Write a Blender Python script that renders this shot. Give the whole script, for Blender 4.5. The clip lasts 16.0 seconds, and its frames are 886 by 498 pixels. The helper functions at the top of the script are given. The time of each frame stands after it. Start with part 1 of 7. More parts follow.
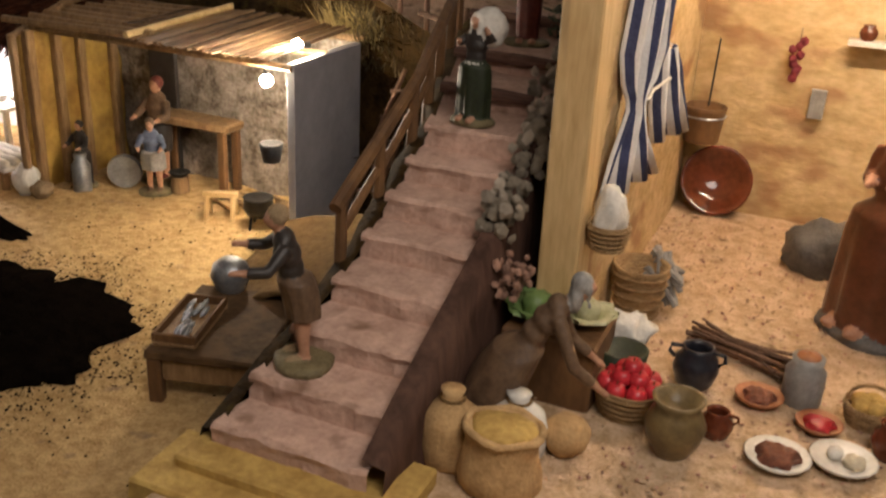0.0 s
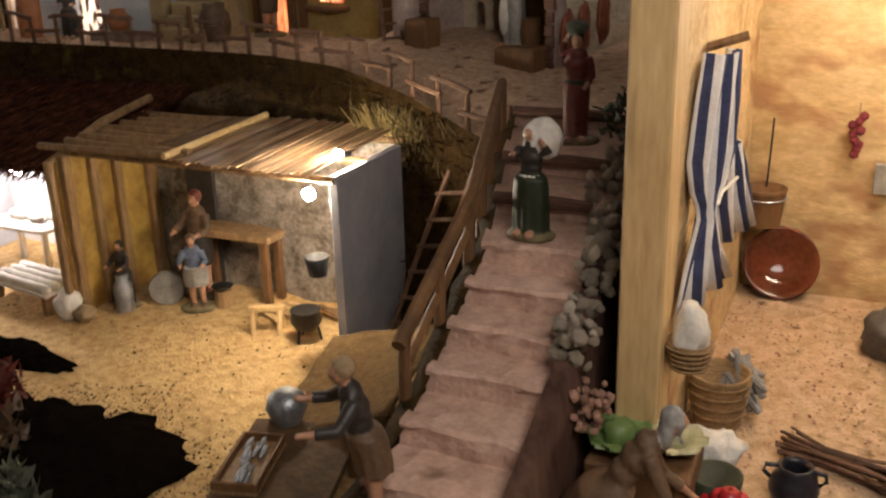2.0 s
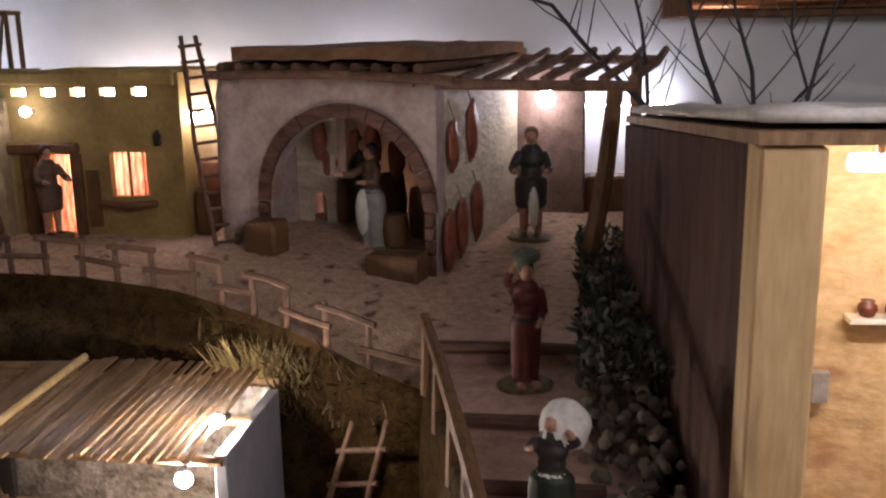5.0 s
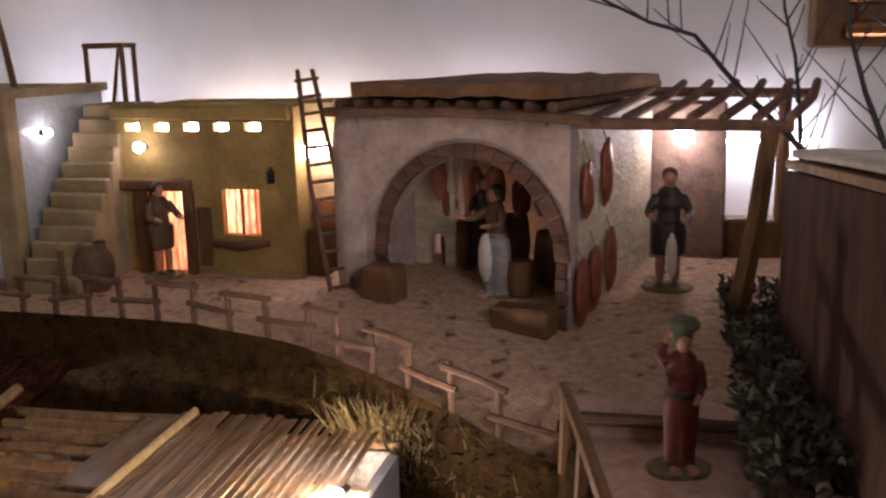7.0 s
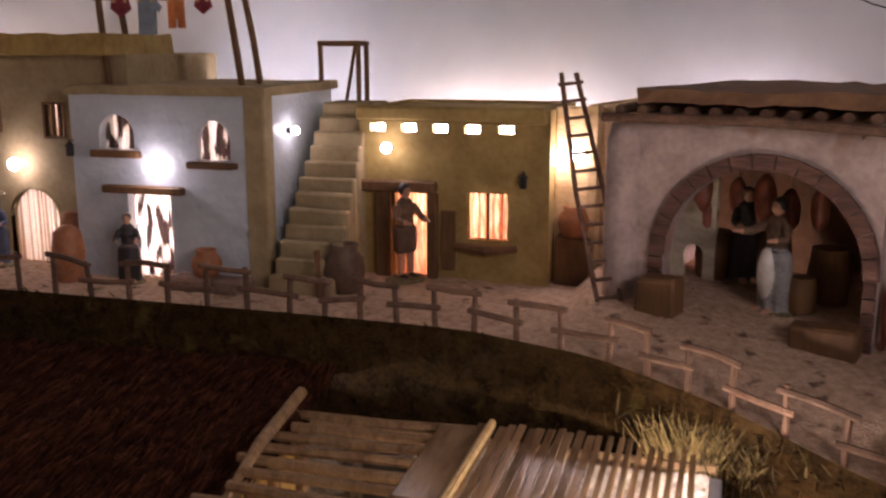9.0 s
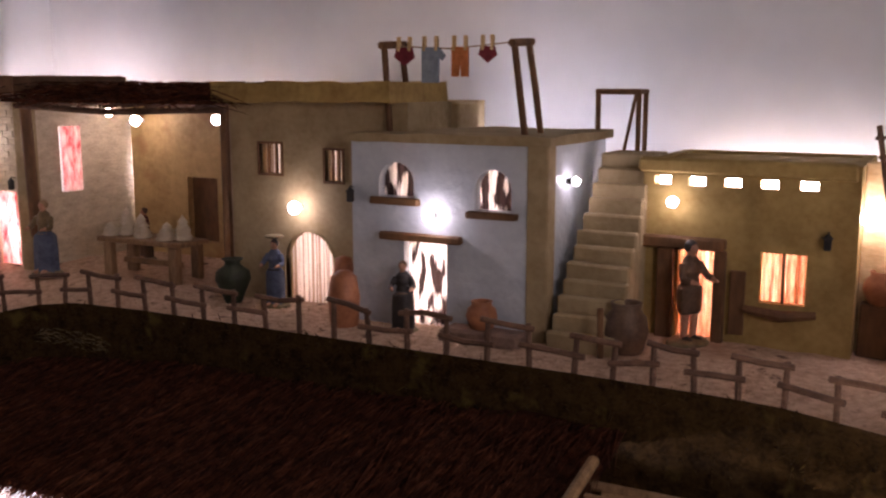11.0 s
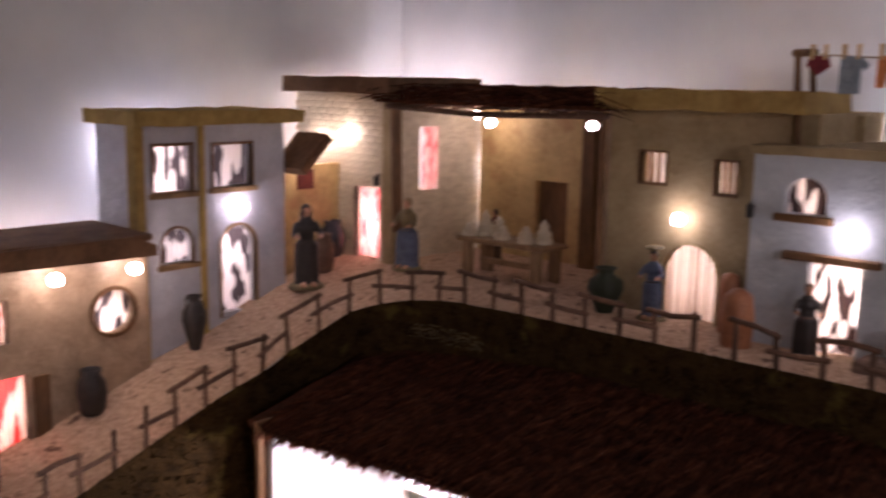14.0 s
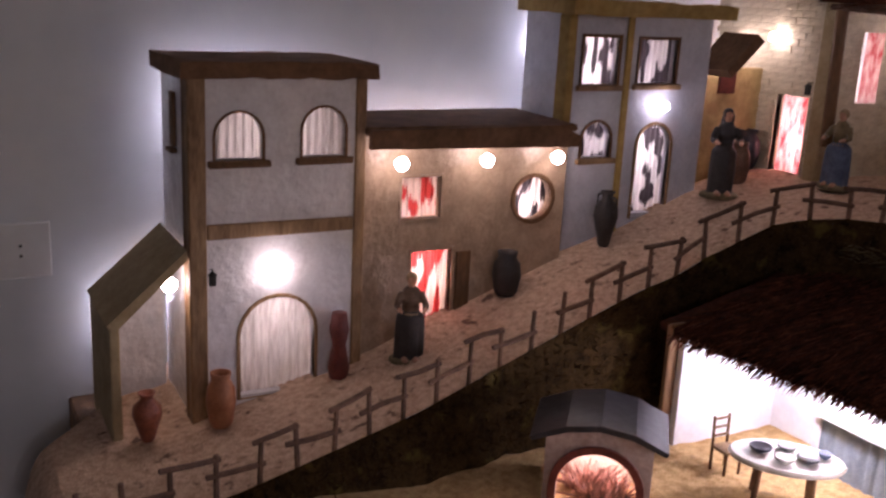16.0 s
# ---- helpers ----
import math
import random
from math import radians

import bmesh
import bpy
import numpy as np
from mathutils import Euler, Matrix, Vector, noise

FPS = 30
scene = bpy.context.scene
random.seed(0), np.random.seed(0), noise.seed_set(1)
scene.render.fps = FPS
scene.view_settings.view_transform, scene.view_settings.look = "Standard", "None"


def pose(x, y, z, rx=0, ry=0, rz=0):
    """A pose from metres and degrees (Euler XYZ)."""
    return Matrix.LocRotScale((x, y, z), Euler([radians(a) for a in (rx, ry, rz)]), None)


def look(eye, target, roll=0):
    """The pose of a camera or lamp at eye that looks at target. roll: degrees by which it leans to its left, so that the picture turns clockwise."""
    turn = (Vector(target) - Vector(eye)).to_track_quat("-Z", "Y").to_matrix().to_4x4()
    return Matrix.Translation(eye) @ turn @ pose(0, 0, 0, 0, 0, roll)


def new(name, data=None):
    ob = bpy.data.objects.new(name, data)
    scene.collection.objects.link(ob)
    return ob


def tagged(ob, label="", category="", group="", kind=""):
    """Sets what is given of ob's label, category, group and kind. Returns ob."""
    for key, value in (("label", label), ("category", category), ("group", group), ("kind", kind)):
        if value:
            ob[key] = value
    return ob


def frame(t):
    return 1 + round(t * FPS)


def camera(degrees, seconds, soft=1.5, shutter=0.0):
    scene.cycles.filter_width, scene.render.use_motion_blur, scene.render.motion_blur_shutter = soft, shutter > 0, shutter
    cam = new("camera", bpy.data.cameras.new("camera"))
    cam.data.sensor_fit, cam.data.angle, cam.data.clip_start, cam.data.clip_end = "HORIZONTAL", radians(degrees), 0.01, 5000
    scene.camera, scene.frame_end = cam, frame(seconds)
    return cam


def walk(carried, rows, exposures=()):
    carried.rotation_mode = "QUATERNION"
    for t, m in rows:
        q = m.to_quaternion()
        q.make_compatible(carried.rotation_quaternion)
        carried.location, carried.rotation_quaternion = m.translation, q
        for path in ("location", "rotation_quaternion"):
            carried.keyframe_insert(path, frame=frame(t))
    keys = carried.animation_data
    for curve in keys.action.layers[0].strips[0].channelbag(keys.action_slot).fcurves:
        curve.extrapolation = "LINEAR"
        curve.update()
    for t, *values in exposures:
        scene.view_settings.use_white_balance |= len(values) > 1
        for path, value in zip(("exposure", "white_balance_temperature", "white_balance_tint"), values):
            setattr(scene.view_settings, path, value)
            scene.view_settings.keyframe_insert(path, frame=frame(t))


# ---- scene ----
cam = camera(49.3, 16.0, soft=2.2, shutter=0.4)
METRES, EYE, TILT, LEAN, TURN = 1.7, 1.0, -23.2, -2.7, 25.0
ROWS = [
    (0.0, 0.0, 0.0, 0.0, 0.0, 0.0, -0.0),
    (0.5, 0.0021, -0.0051, 0.0136, -0.5, 2.19, -0.22),
    (1.0, 0.001, -0.006, 0.0198, -0.2, 2.9, 0.56),
    (1.5, 0.004, 0.0046, 0.0264, 4.18, 3.21, 0.6),
    (2.0, -0.0199, 0.0306, 0.0453, 1.89, 3.4, 3.75),
    (2.5, -0.0669, 0.0448, 0.0589, -1.84, 4.17, 6.01),
    (3.0, -0.088, 0.0713, 0.0735, -3.52, 3.91, 6.0),
    (3.5, -0.0762, 0.1263, 0.1039, -2.93, 6.82, 5.46),
    (4.0, -0.0882, 0.1653, 0.1278, -9.81, 5.52, 9.04),
    (4.5, -0.1329, 0.1721, 0.1573, -15.44, 7.38, 10.26),
    (7.0, -0.1625, 0.2434, 0.2178, -9.6, 10.22, 8.3),
    (7.5, -0.2012, 0.2583, 0.2273, -8.44, 10.43, 7.76),
    (8.0, -0.2501, 0.2726, 0.2332, -6.75, 10.04, 6.7),
    (8.5, -0.2948, 0.2855, 0.2412, -7.19, 10.06, 6.06),
    (9.0, -0.3454, 0.2928, 0.2538, -6.98, 10.52, 5.96),
    (9.5, -0.3549, 0.3089, 0.2662, -3.01, 12.69, 3.88),
    (12.0, -0.4722, 0.3362, 0.2893, 4.38, 13.5, 1.24),
    (12.5, -0.4906, 0.3338, 0.2933, 5.2, 13.72, 0.86),
    (13.0, -0.5157, 0.333, 0.2967, 8.45, 13.99, -1.1),
    (13.5, -0.5385, 0.3271, 0.2969, 11.47, 14.27, -2.32),
    (14.0, -0.5748, 0.3219, 0.292, 16.37, 13.12, -5.16),
    (14.5, -0.6139, 0.3171, 0.2846, 24.99, 11.48, -8.92),
    (15.0, -0.6387, 0.3138, 0.2771, 29.23, 9.62, -11.54),
    (15.5, -0.657, 0.3107, 0.2708, 32.66, 7.59, -13.1),
    (16.0, -0.6745, 0.3112, 0.2525, 34.55, 5.52, -14.41),
]
EXPOSURES = [(0.0, 0.72, 6700, 11), (0.6, 0.72, 6350, 12), (1.6, 0.7, 6400, 10), (2.4, 0.67, 6650, 11), (3.0, 0.65, 6650, 12), (3.6, 0.62, 6250, 15), (4.5, 0.58, 5800, 18), (8.0, 0.82, 6300, 28), (12.0, 0.7, 6150, 32), (13.5, 0.82, 6100, 31), (15.0, 0.42, 5900, 30), (16.0, 0.32, 5750, 30)]
walk(cam, [(t, pose(0, 0, EYE, TILT, LEAN, TURN) @ pose(METRES * x, METRES * y, METRES * z, 90 + pitch, roll, yaw)) for t, x, y, z, yaw, pitch, roll in ROWS], EXPOSURES)

# ---- dim world and an added fill lamp ----
world = bpy.data.worlds.new("world")
scene.world = world
world.use_nodes = True
world.node_tree.nodes["Background"].inputs["Color"].default_value = (0.02, 0.02, 0.025, 1)
world.node_tree.nodes["Background"].inputs["Strength"].default_value = 0.3


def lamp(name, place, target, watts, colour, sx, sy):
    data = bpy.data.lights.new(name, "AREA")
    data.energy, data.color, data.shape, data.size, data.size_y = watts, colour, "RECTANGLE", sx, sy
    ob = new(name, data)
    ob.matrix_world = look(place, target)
    return tagged(ob, "added soft fill light above the viewer, out of view", "light")


# Added fill lamp, out of view; it lifts the post, yard front and stairs.
lamp("fill_lamp", (0.22, 0.2, 1.5), (-0.4, 0.95, 0.6), 4.9, (1.0, 0.9, 0.82), 0.6, 0.4)

# ---- materials ----


def mat(name, a, b=None, scale=30.0, rough=0.85, bump=0.3, fine=4.0, spot=None, metal=0.0, island=0.0, sheen=0.0, spot_at=0.62, bscale=None, stretch=(1, 1, 1), spec=0.5):
    """Two-tone noise with finer grain, optional stains, bump at two scales."""
    m = bpy.data.materials.new(name)
    m.use_nodes = True
    nt = m.node_tree
    nodes, link = nt.nodes, nt.links.new
    bsdf = nodes["Principled BSDF"]
    b = b or tuple(c * 0.72 for c in a)
    tc = nodes.new("ShaderNodeTexCoord")
    mp = nodes.new("ShaderNodeMapping")
    mp.inputs["Scale"].default_value = stretch
    link(tc.outputs["Object"], mp.inputs["Vector"])
    n1 = nodes.new("ShaderNodeTexNoise")
    n1.inputs["Scale"].default_value, n1.inputs["Detail"].default_value = scale, 5
    n2 = nodes.new("ShaderNodeTexNoise")
    n2.inputs["Scale"].default_value, n2.inputs["Detail"].default_value = scale * fine, 4
    for n in (n1, n2):
        link(mp.outputs["Vector"], n.inputs["Vector"])
    add = nodes.new("ShaderNodeMath")
    add.operation = "MULTIPLY_ADD"
    add.inputs[1].default_value = 0.45
    link(n2.outputs["Fac"], add.inputs[0])
    link(n1.outputs["Fac"], add.inputs[2])
    ramp = nodes.new("ShaderNodeValToRGB")
    ramp.color_ramp.elements[0].position, ramp.color_ramp.elements[0].color = 0.5, (*b, 1)
    ramp.color_ramp.elements[1].position, ramp.color_ramp.elements[1].color = 0.92, (*a, 1)
    link(add.outputs[0], ramp.inputs["Fac"])
    out = ramp.outputs["Color"]
    if spot:
        n3 = nodes.new("ShaderNodeTexNoise")
        n3.inputs["Scale"].default_value, n3.inputs["Detail"].default_value = scale * 0.45, 3
        link(mp.outputs["Vector"], n3.inputs["Vector"])
        r3 = nodes.new("ShaderNodeValToRGB")
        r3.color_ramp.elements[0].position, r3.color_ramp.elements[1].position = spot_at - 0.05, spot_at + 0.05
        link(n3.outputs["Fac"], r3.inputs["Fac"])
        mix = nodes.new("ShaderNodeMix")
        mix.data_type = "RGBA"
        link(r3.outputs["Color"], mix.inputs["Factor"])
        link(out, mix.inputs["A"])
        mix.inputs["B"].default_value = (*spot, 1)
        out = mix.outputs["Result"]
    if island:
        geo = nodes.new("ShaderNodeNewGeometry")
        obi = nodes.new("ShaderNodeObjectInfo")
        sm = nodes.new("ShaderNodeMath")
        sm.operation = "ADD"
        link(geo.outputs["Random Per Island"], sm.inputs[0])
        link(obi.outputs["Random"], sm.inputs[1])
        fr = nodes.new("ShaderNodeMath")
        fr.operation = "FRACT"
        link(sm.outputs[0], fr.inputs[0])
        mr = nodes.new("ShaderNodeMapRange")
        mr.inputs["To Min"].default_value, mr.inputs["To Max"].default_value = 1 - island, 1 + island
        link(fr.outputs[0], mr.inputs["Value"])
        hsv = nodes.new("ShaderNodeHueSaturation")
        link(out, hsv.inputs["Color"])
        link(mr.outputs["Result"], hsv.inputs["Value"])
        out = hsv.outputs["Color"]
    link(out, bsdf.inputs["Base Color"])
    bsdf.inputs["Roughness"].default_value, bsdf.inputs["Metallic"].default_value = rough, metal
    bsdf.inputs["Specular IOR Level"].default_value = spec
    if sheen:
        bsdf.inputs["Sheen Weight"].default_value = sheen
    if bump:
        bp = nodes.new("ShaderNodeBump")
        bp.inputs["Strength"].default_value, bp.inputs["Distance"].default_value = bump, 0.004
        if bscale:
            n4 = nodes.new("ShaderNodeTexNoise")
            n4.inputs["Scale"].default_value, n4.inputs["Detail"].default_value = bscale, 4
            link(mp.outputs["Vector"], n4.inputs["Vector"])
            link(n4.outputs["Fac"], bp.inputs["Height"])
        else:
            link(add.outputs[0], bp.inputs["Height"])
        link(bp.outputs["Normal"], bsdf.inputs["Normal"])
    return m


def glow(name, colour, strength):
    m = bpy.data.materials.new(name)
    m.use_nodes = True
    b = m.node_tree.nodes["Principled BSDF"]
    b.inputs["Base Color"].default_value = (0.9, 0.9, 0.9, 1)
    b.inputs["Emission Color"].default_value, b.inputs["Emission Strength"].default_value = (*colour, 1), strength
    return m


def curtain_mat(name, a, b, scale=60.0, stretch=(3, 3, 0.35), through_light=0.55):
    """Thin cloth that lets light through, with vertical streaks of a second colour."""
    m = mat(name, a, b, scale=scale, rough=0.9, bump=0.2, stretch=stretch, fine=2.0)
    nt = m.node_tree
    bsdf = nt.nodes["Principled BSDF"]
    tr = nt.nodes.new("ShaderNodeBsdfTranslucent")
    src = bsdf.inputs["Base Color"].links[0].from_socket
    nt.links.new(src, tr.inputs["Color"])
    mx = nt.nodes.new("ShaderNodeMixShader")
    mx.inputs["Fac"].default_value = through_light
    nt.links.new(bsdf.outputs[0], mx.inputs[1])
    nt.links.new(tr.outputs[0], mx.inputs[2])
    nt.links.new(mx.outputs[0], nt.nodes["Material Output"].inputs["Surface"])
    return m


M_WALL = mat("wall_paint", (0.74, 0.76, 0.76), (0.66, 0.68, 0.68), scale=3, rough=0.6, bump=0.04)
M_SAND = mat("sand", (0.64, 0.46, 0.31), (0.42, 0.29, 0.16), spec=0.08, scale=55, bump=0.9, spot=(0.17, 0.11, 0.06), spot_at=0.7)
M_SAWDUST = mat("sawdust", (0.64, 0.44, 0.21), (0.4, 0.25, 0.1), spec=0.08, scale=70, bump=0.8, spot=(0.33, 0.22, 0.12), spot_at=0.68)
M_PATH = mat("terrace_gravel", (0.64, 0.46, 0.33), (0.4, 0.27, 0.18), spec=0.08, scale=80, bump=1.0, spot=(0.16, 0.1, 0.07), spot_at=0.66)
M_SOIL = mat("dark_soil", (0.007, 0.005, 0.0035), (0.003, 0.002, 0.0015), spec=0.0, rough=1.0, scale=60, bump=1.0)
M_MOSS = mat("dark_moss", (0.062, 0.035, 0.011), (0.018, 0.009, 0.003), spec=0.08, scale=45, bump=1.0, spot=(0.1, 0.07, 0.018), spot_at=0.66)
M_THATCH = mat("thatch", (0.125, 0.042, 0.02), (0.034, 0.013, 0.008), spec=0.08, scale=50, bump=0.8, island=0.5)
M_STRAW = mat("straw", (0.36, 0.26, 0.1), (0.2, 0.135, 0.045), scale=40, bump=0.3, island=0.35)
M_STEP = mat("pink_step", (0.64, 0.43, 0.34), (0.44, 0.28, 0.21), scale=40, bump=0.7, spot=(0.26, 0.15, 0.1), spot_at=0.68)
M_YSTEP = mat("ochre_step", (0.6, 0.4, 0.12), (0.38, 0.23, 0.06), scale=35, bump=0.5)
M_PINE = mat("pine_board", (0.66, 0.47, 0.23), (0.48, 0.31, 0.13), scale=14, rough=0.6, bump=0.25, stretch=(3, 3, 0.5), spot=(0.22, 0.14, 0.07), spot_at=0.7)
M_OCHRE = mat("ochre_plaster", (0.6, 0.43, 0.19), (0.42, 0.28, 0.11), scale=18, bump=0.9, bscale=55, rough=0.6, spot=(0.4, 0.22, 0.09), spot_at=0.66)
M_YARD = mat("yard_plaster", (0.68, 0.5, 0.27), (0.47, 0.32, 0.14), scale=17, bump=0.9, bscale=40, spot=(0.4, 0.23, 0.11), spot_at=0.6, stretch=(1, 1, 1.8))
M_BLUE = mat("pale_blue_plaster", (0.58, 0.63, 0.67), (0.49, 0.54, 0.59), scale=25, bump=0.9, bscale=55, rough=0.3)
M_WHITE = mat("white_plaster", (0.76, 0.74, 0.75), (0.63, 0.6, 0.61), scale=30, bump=1.0, bscale=55, rough=0.27)
M_GREYB = mat("grey_blue_plaster", (0.6, 0.61, 0.67), (0.49, 0.5, 0.56), scale=28, bump=0.9, bscale=55, rough=0.28)
M_TAN = mat("tan_plaster", (0.47, 0.34, 0.23), (0.33, 0.23, 0.15), scale=30, bump=1.0, bscale=70, rough=0.34)
M_OLIVE = mat("olive_plaster", (0.4, 0.31, 0.17), (0.3, 0.22, 0.11), scale=24, bump=0.6)
M_YELL = mat("yellow_plaster", (0.4, 0.28, 0.095), (0.28, 0.185, 0.055), scale=22, bump=0.5)
M_CREAM = mat("cream_stone", (0.7, 0.62, 0.46), (0.5, 0.42, 0.29), scale=30, bump=1.0, rough=0.55, bscale=60, stretch=(1, 1, 2.2))
M_STONE = mat("mauve_stone", (0.48, 0.38, 0.34), (0.32, 0.24, 0.21), scale=26, bump=0.9, spot=(0.3, 0.17, 0.12), spot_at=0.66)
M_CUT = mat("cut_block", (0.3, 0.2, 0.15), (0.18, 0.115, 0.085), scale=45, bump=0.6)
M_ROOF = mat("ochre_roof", (0.46, 0.32, 0.1), (0.3, 0.19, 0.055), scale=20, bump=0.4)
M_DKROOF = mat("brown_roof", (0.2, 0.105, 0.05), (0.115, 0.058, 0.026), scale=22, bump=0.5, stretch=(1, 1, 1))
M_TIMBER = mat("brown_timber", (0.19, 0.095, 0.035), (0.1, 0.048, 0.018), scale=28, rough=0.7, bump=0.5, stretch=(1, 1, 0.4))
M_TWIG = mat("twig_wood", (0.18, 0.1, 0.06), (0.09, 0.048, 0.028), scale=50, rough=0.8, bump=0.6, island=0.3)
M_SLAT = mat("roof_slat", (0.36, 0.23, 0.13), (0.2, 0.115, 0.06), scale=30, rough=0.22, bump=0.4, stretch=(1, 0.2, 1), island=0.3)
M_OLDWOOD = mat("old_wood", (0.34, 0.21, 0.1), (0.17, 0.095, 0.04), scale=26, rough=0.6, bump=0.6, stretch=(2, 2, 0.5))
M_YWOOD = mat("stained_board", (0.5, 0.32, 0.08), (0.27, 0.15, 0.03), scale=16, rough=0.4, bump=0.5, spot=(0.2, 0.1, 0.02), spot_at=0.6)
M_GREYP = mat("grey_panel", (0.42, 0.42, 0.45), (0.33, 0.33, 0.36), scale=18, rough=0.6, bump=0.15)
M_ROCKW = mat("shed_rock_wall", (0.36, 0.31, 0.26), (0.11, 0.085, 0.06), scale=34, rough=0.16, bump=1.0, bscale=95, spec=0.8)
M_WHITEIN = mat("white_board", (0.86, 0.86, 0.88), (0.76, 0.76, 0.79), scale=20, rough=0.5, bump=0.1)
M_ROCK = mat("stairside_stone", (0.4, 0.34, 0.26), (0.21, 0.165, 0.115), scale=60, bump=0.7, island=0.35)
M_TERRA = mat("terracotta", (0.42, 0.17, 0.07), (0.28, 0.1, 0.04), scale=40, rough=0.5, bump=0.2)
M_GLAZE = mat("brown_glaze", (0.17, 0.045, 0.02), (0.09, 0.022, 0.01), scale=30, rough=0.12, bump=0.05)
M_BLACKC = mat("black_ceramic", (0.035, 0.035, 0.045), (0.015, 0.015, 0.02), scale=40, rough=0.3, bump=0.15)
M_BROWNC = mat("olive_ceramic", (0.2, 0.14, 0.06), (0.1, 0.07, 0.03), scale=45, rough=0.35, bump=0.2)
M_GREYC = mat("grey_ceramic", (0.33, 0.32, 0.3), (0.2, 0.19, 0.18), scale=40, rough=0.5, bump=0.2)
M_PLATE = mat("white_plate", (0.75, 0.72, 0.66), (0.62, 0.58, 0.5), scale=40, rough=0.25, bump=0.05)
M_FOOD = mat("food", (0.3, 0.1, 0.05), (0.14, 0.05, 0.03), scale=160, rough=0.5, bump=1.0)
M_RED = mat("red_apple", (0.55, 0.035, 0.05), (0.36, 0.015, 0.02), scale=60, rough=0.3, bump=0.05, island=0.2)
M_BASKET = mat("wicker", (0.46, 0.3, 0.14), (0.24, 0.14, 0.06), scale=110, rough=0.7, bump=1.0, stretch=(1, 1, 3))
M_LEAF = mat("cabbage_leaf", (0.2, 0.3, 0.1), (0.1, 0.17, 0.05), scale=30, rough=0.5, bump=0.4)
M_DKLEAF = mat("dark_leaf", (0.13, 0.14, 0.1), (0.06, 0.068, 0.05), spec=0.08, scale=50, rough=0.6, bump=0.5, island=0.4)
M_SACK = mat("sackcloth", (0.36, 0.26, 0.15), (0.22, 0.15, 0.08), scale=80, rough=0.95, bump=0.5)
M_TANSACK = mat("tan_sack", (0.58, 0.38, 0.18), (0.4, 0.25, 0.11), scale=60, rough=0.95, bump=0.5)
M_BURLAP = mat("burlap", (0.2, 0.125, 0.055), (0.12, 0.07, 0.03), scale=90, rough=0.95, bump=0.8, spec=0.1)
M_PALEGREEN = mat("pale_cabbage", (0.5, 0.47, 0.3), (0.33, 0.33, 0.17), scale=40, rough=0.6, bump=0.4)
M_PLANK = mat("dark_earth_board", (0.13, 0.075, 0.035), (0.06, 0.034, 0.016), scale=24, rough=0.8, bump=0.5, spec=0.2)
M_WHITECL = mat("white_cloth", (0.75, 0.72, 0.66), (0.58, 0.55, 0.49), scale=50, rough=0.95, bump=0.4)
M_BLACK = mat("black_iron", (0.02, 0.018, 0.016), (0.01, 0.009, 0.008), scale=60, rough=0.5, bump=0.3)
M_COPPER = mat("copper", (0.55, 0.25, 0.1), (0.35, 0.14, 0.05), scale=40, rough=0.3, bump=0.1, metal=0.9)
M_STEEL = mat("dull_tin", (0.4, 0.42, 0.44), (0.25, 0.27, 0.3), scale=60, rough=0.35, bump=0.3, metal=0.7)
M_ROBE = mat("brown_robe", (0.14, 0.044, 0.02), (0.075, 0.023, 0.01), scale=30, rough=0.32, bump=0.25)
M_SKIN = mat("painted_clay", (0.5, 0.27, 0.17), (0.36, 0.18, 0.11), scale=60, rough=0.5, bump=0.1)
M_DKGREEN = mat("dark_green_paint", (0.022, 0.032, 0.012), (0.011, 0.016, 0.006), scale=50, rough=0.6, bump=0.2)
M_FBLUE = mat("dull_blue_paint", (0.1, 0.13, 0.2), (0.05, 0.065, 0.11), scale=50, rough=0.6, bump=0.2)
M_FBROWN = mat("dull_brown_paint", (0.15, 0.09, 0.05), (0.08, 0.045, 0.025), scale=50, rough=0.6, bump=0.3)
M_FGREY = mat("grey_paint", (0.34, 0.33, 0.31), (0.2, 0.19, 0.18), scale=60, rough=0.7, bump=0.3)
M_FRED = mat("dull_red_paint", (0.15, 0.028, 0.018), (0.08, 0.014, 0.01), scale=50, rough=0.5, bump=0.2)
M_FBLACK = mat("near_black_paint", (0.035, 0.028, 0.025), (0.018, 0.014, 0.012), scale=50, rough=0.5, bump=0.2)
M_BASE = mat("figure_base", (0.2, 0.16, 0.08), (0.11, 0.085, 0.04), scale=70, rough=0.7, bump=0.5)
M_GREYST = mat("dark_grey_base", (0.14, 0.13, 0.12), (0.08, 0.075, 0.07), scale=60, rough=0.6, bump=0.4)
M_HAM = mat("cured_meat", (0.3, 0.09, 0.045), (0.17, 0.045, 0.022), scale=60, rough=0.4, bump=0.4)
M_TOWEL = mat("laundry_blue", (0.3, 0.36, 0.42), (0.22, 0.27, 0.32), scale=60, rough=0.95, bump=0.4)
M_ORANGE = mat("laundry_orange", (0.7, 0.25, 0.08), (0.5, 0.16, 0.05), scale=60, rough=0.95, bump=0.4)
M_WINE = mat("laundry_wine", (0.25, 0.04, 0.05), (0.15, 0.022, 0.03), scale=60, rough=0.95, bump=0.4)
M_CWHITE = curtain_mat("white_curtain", (0.85, 0.82, 0.76), (0.6, 0.56, 0.5))
M_CRED = curtain_mat("red_curtain", (0.92, 0.72, 0.68), (0.62, 0.06, 0.07), scale=26, stretch=(2.2, 2.2, 0.8))
M_COR = curtain_mat("orange_curtain", (0.95, 0.64, 0.42), (0.8, 0.2, 0.1), scale=40, stretch=(3, 3, 0.5))


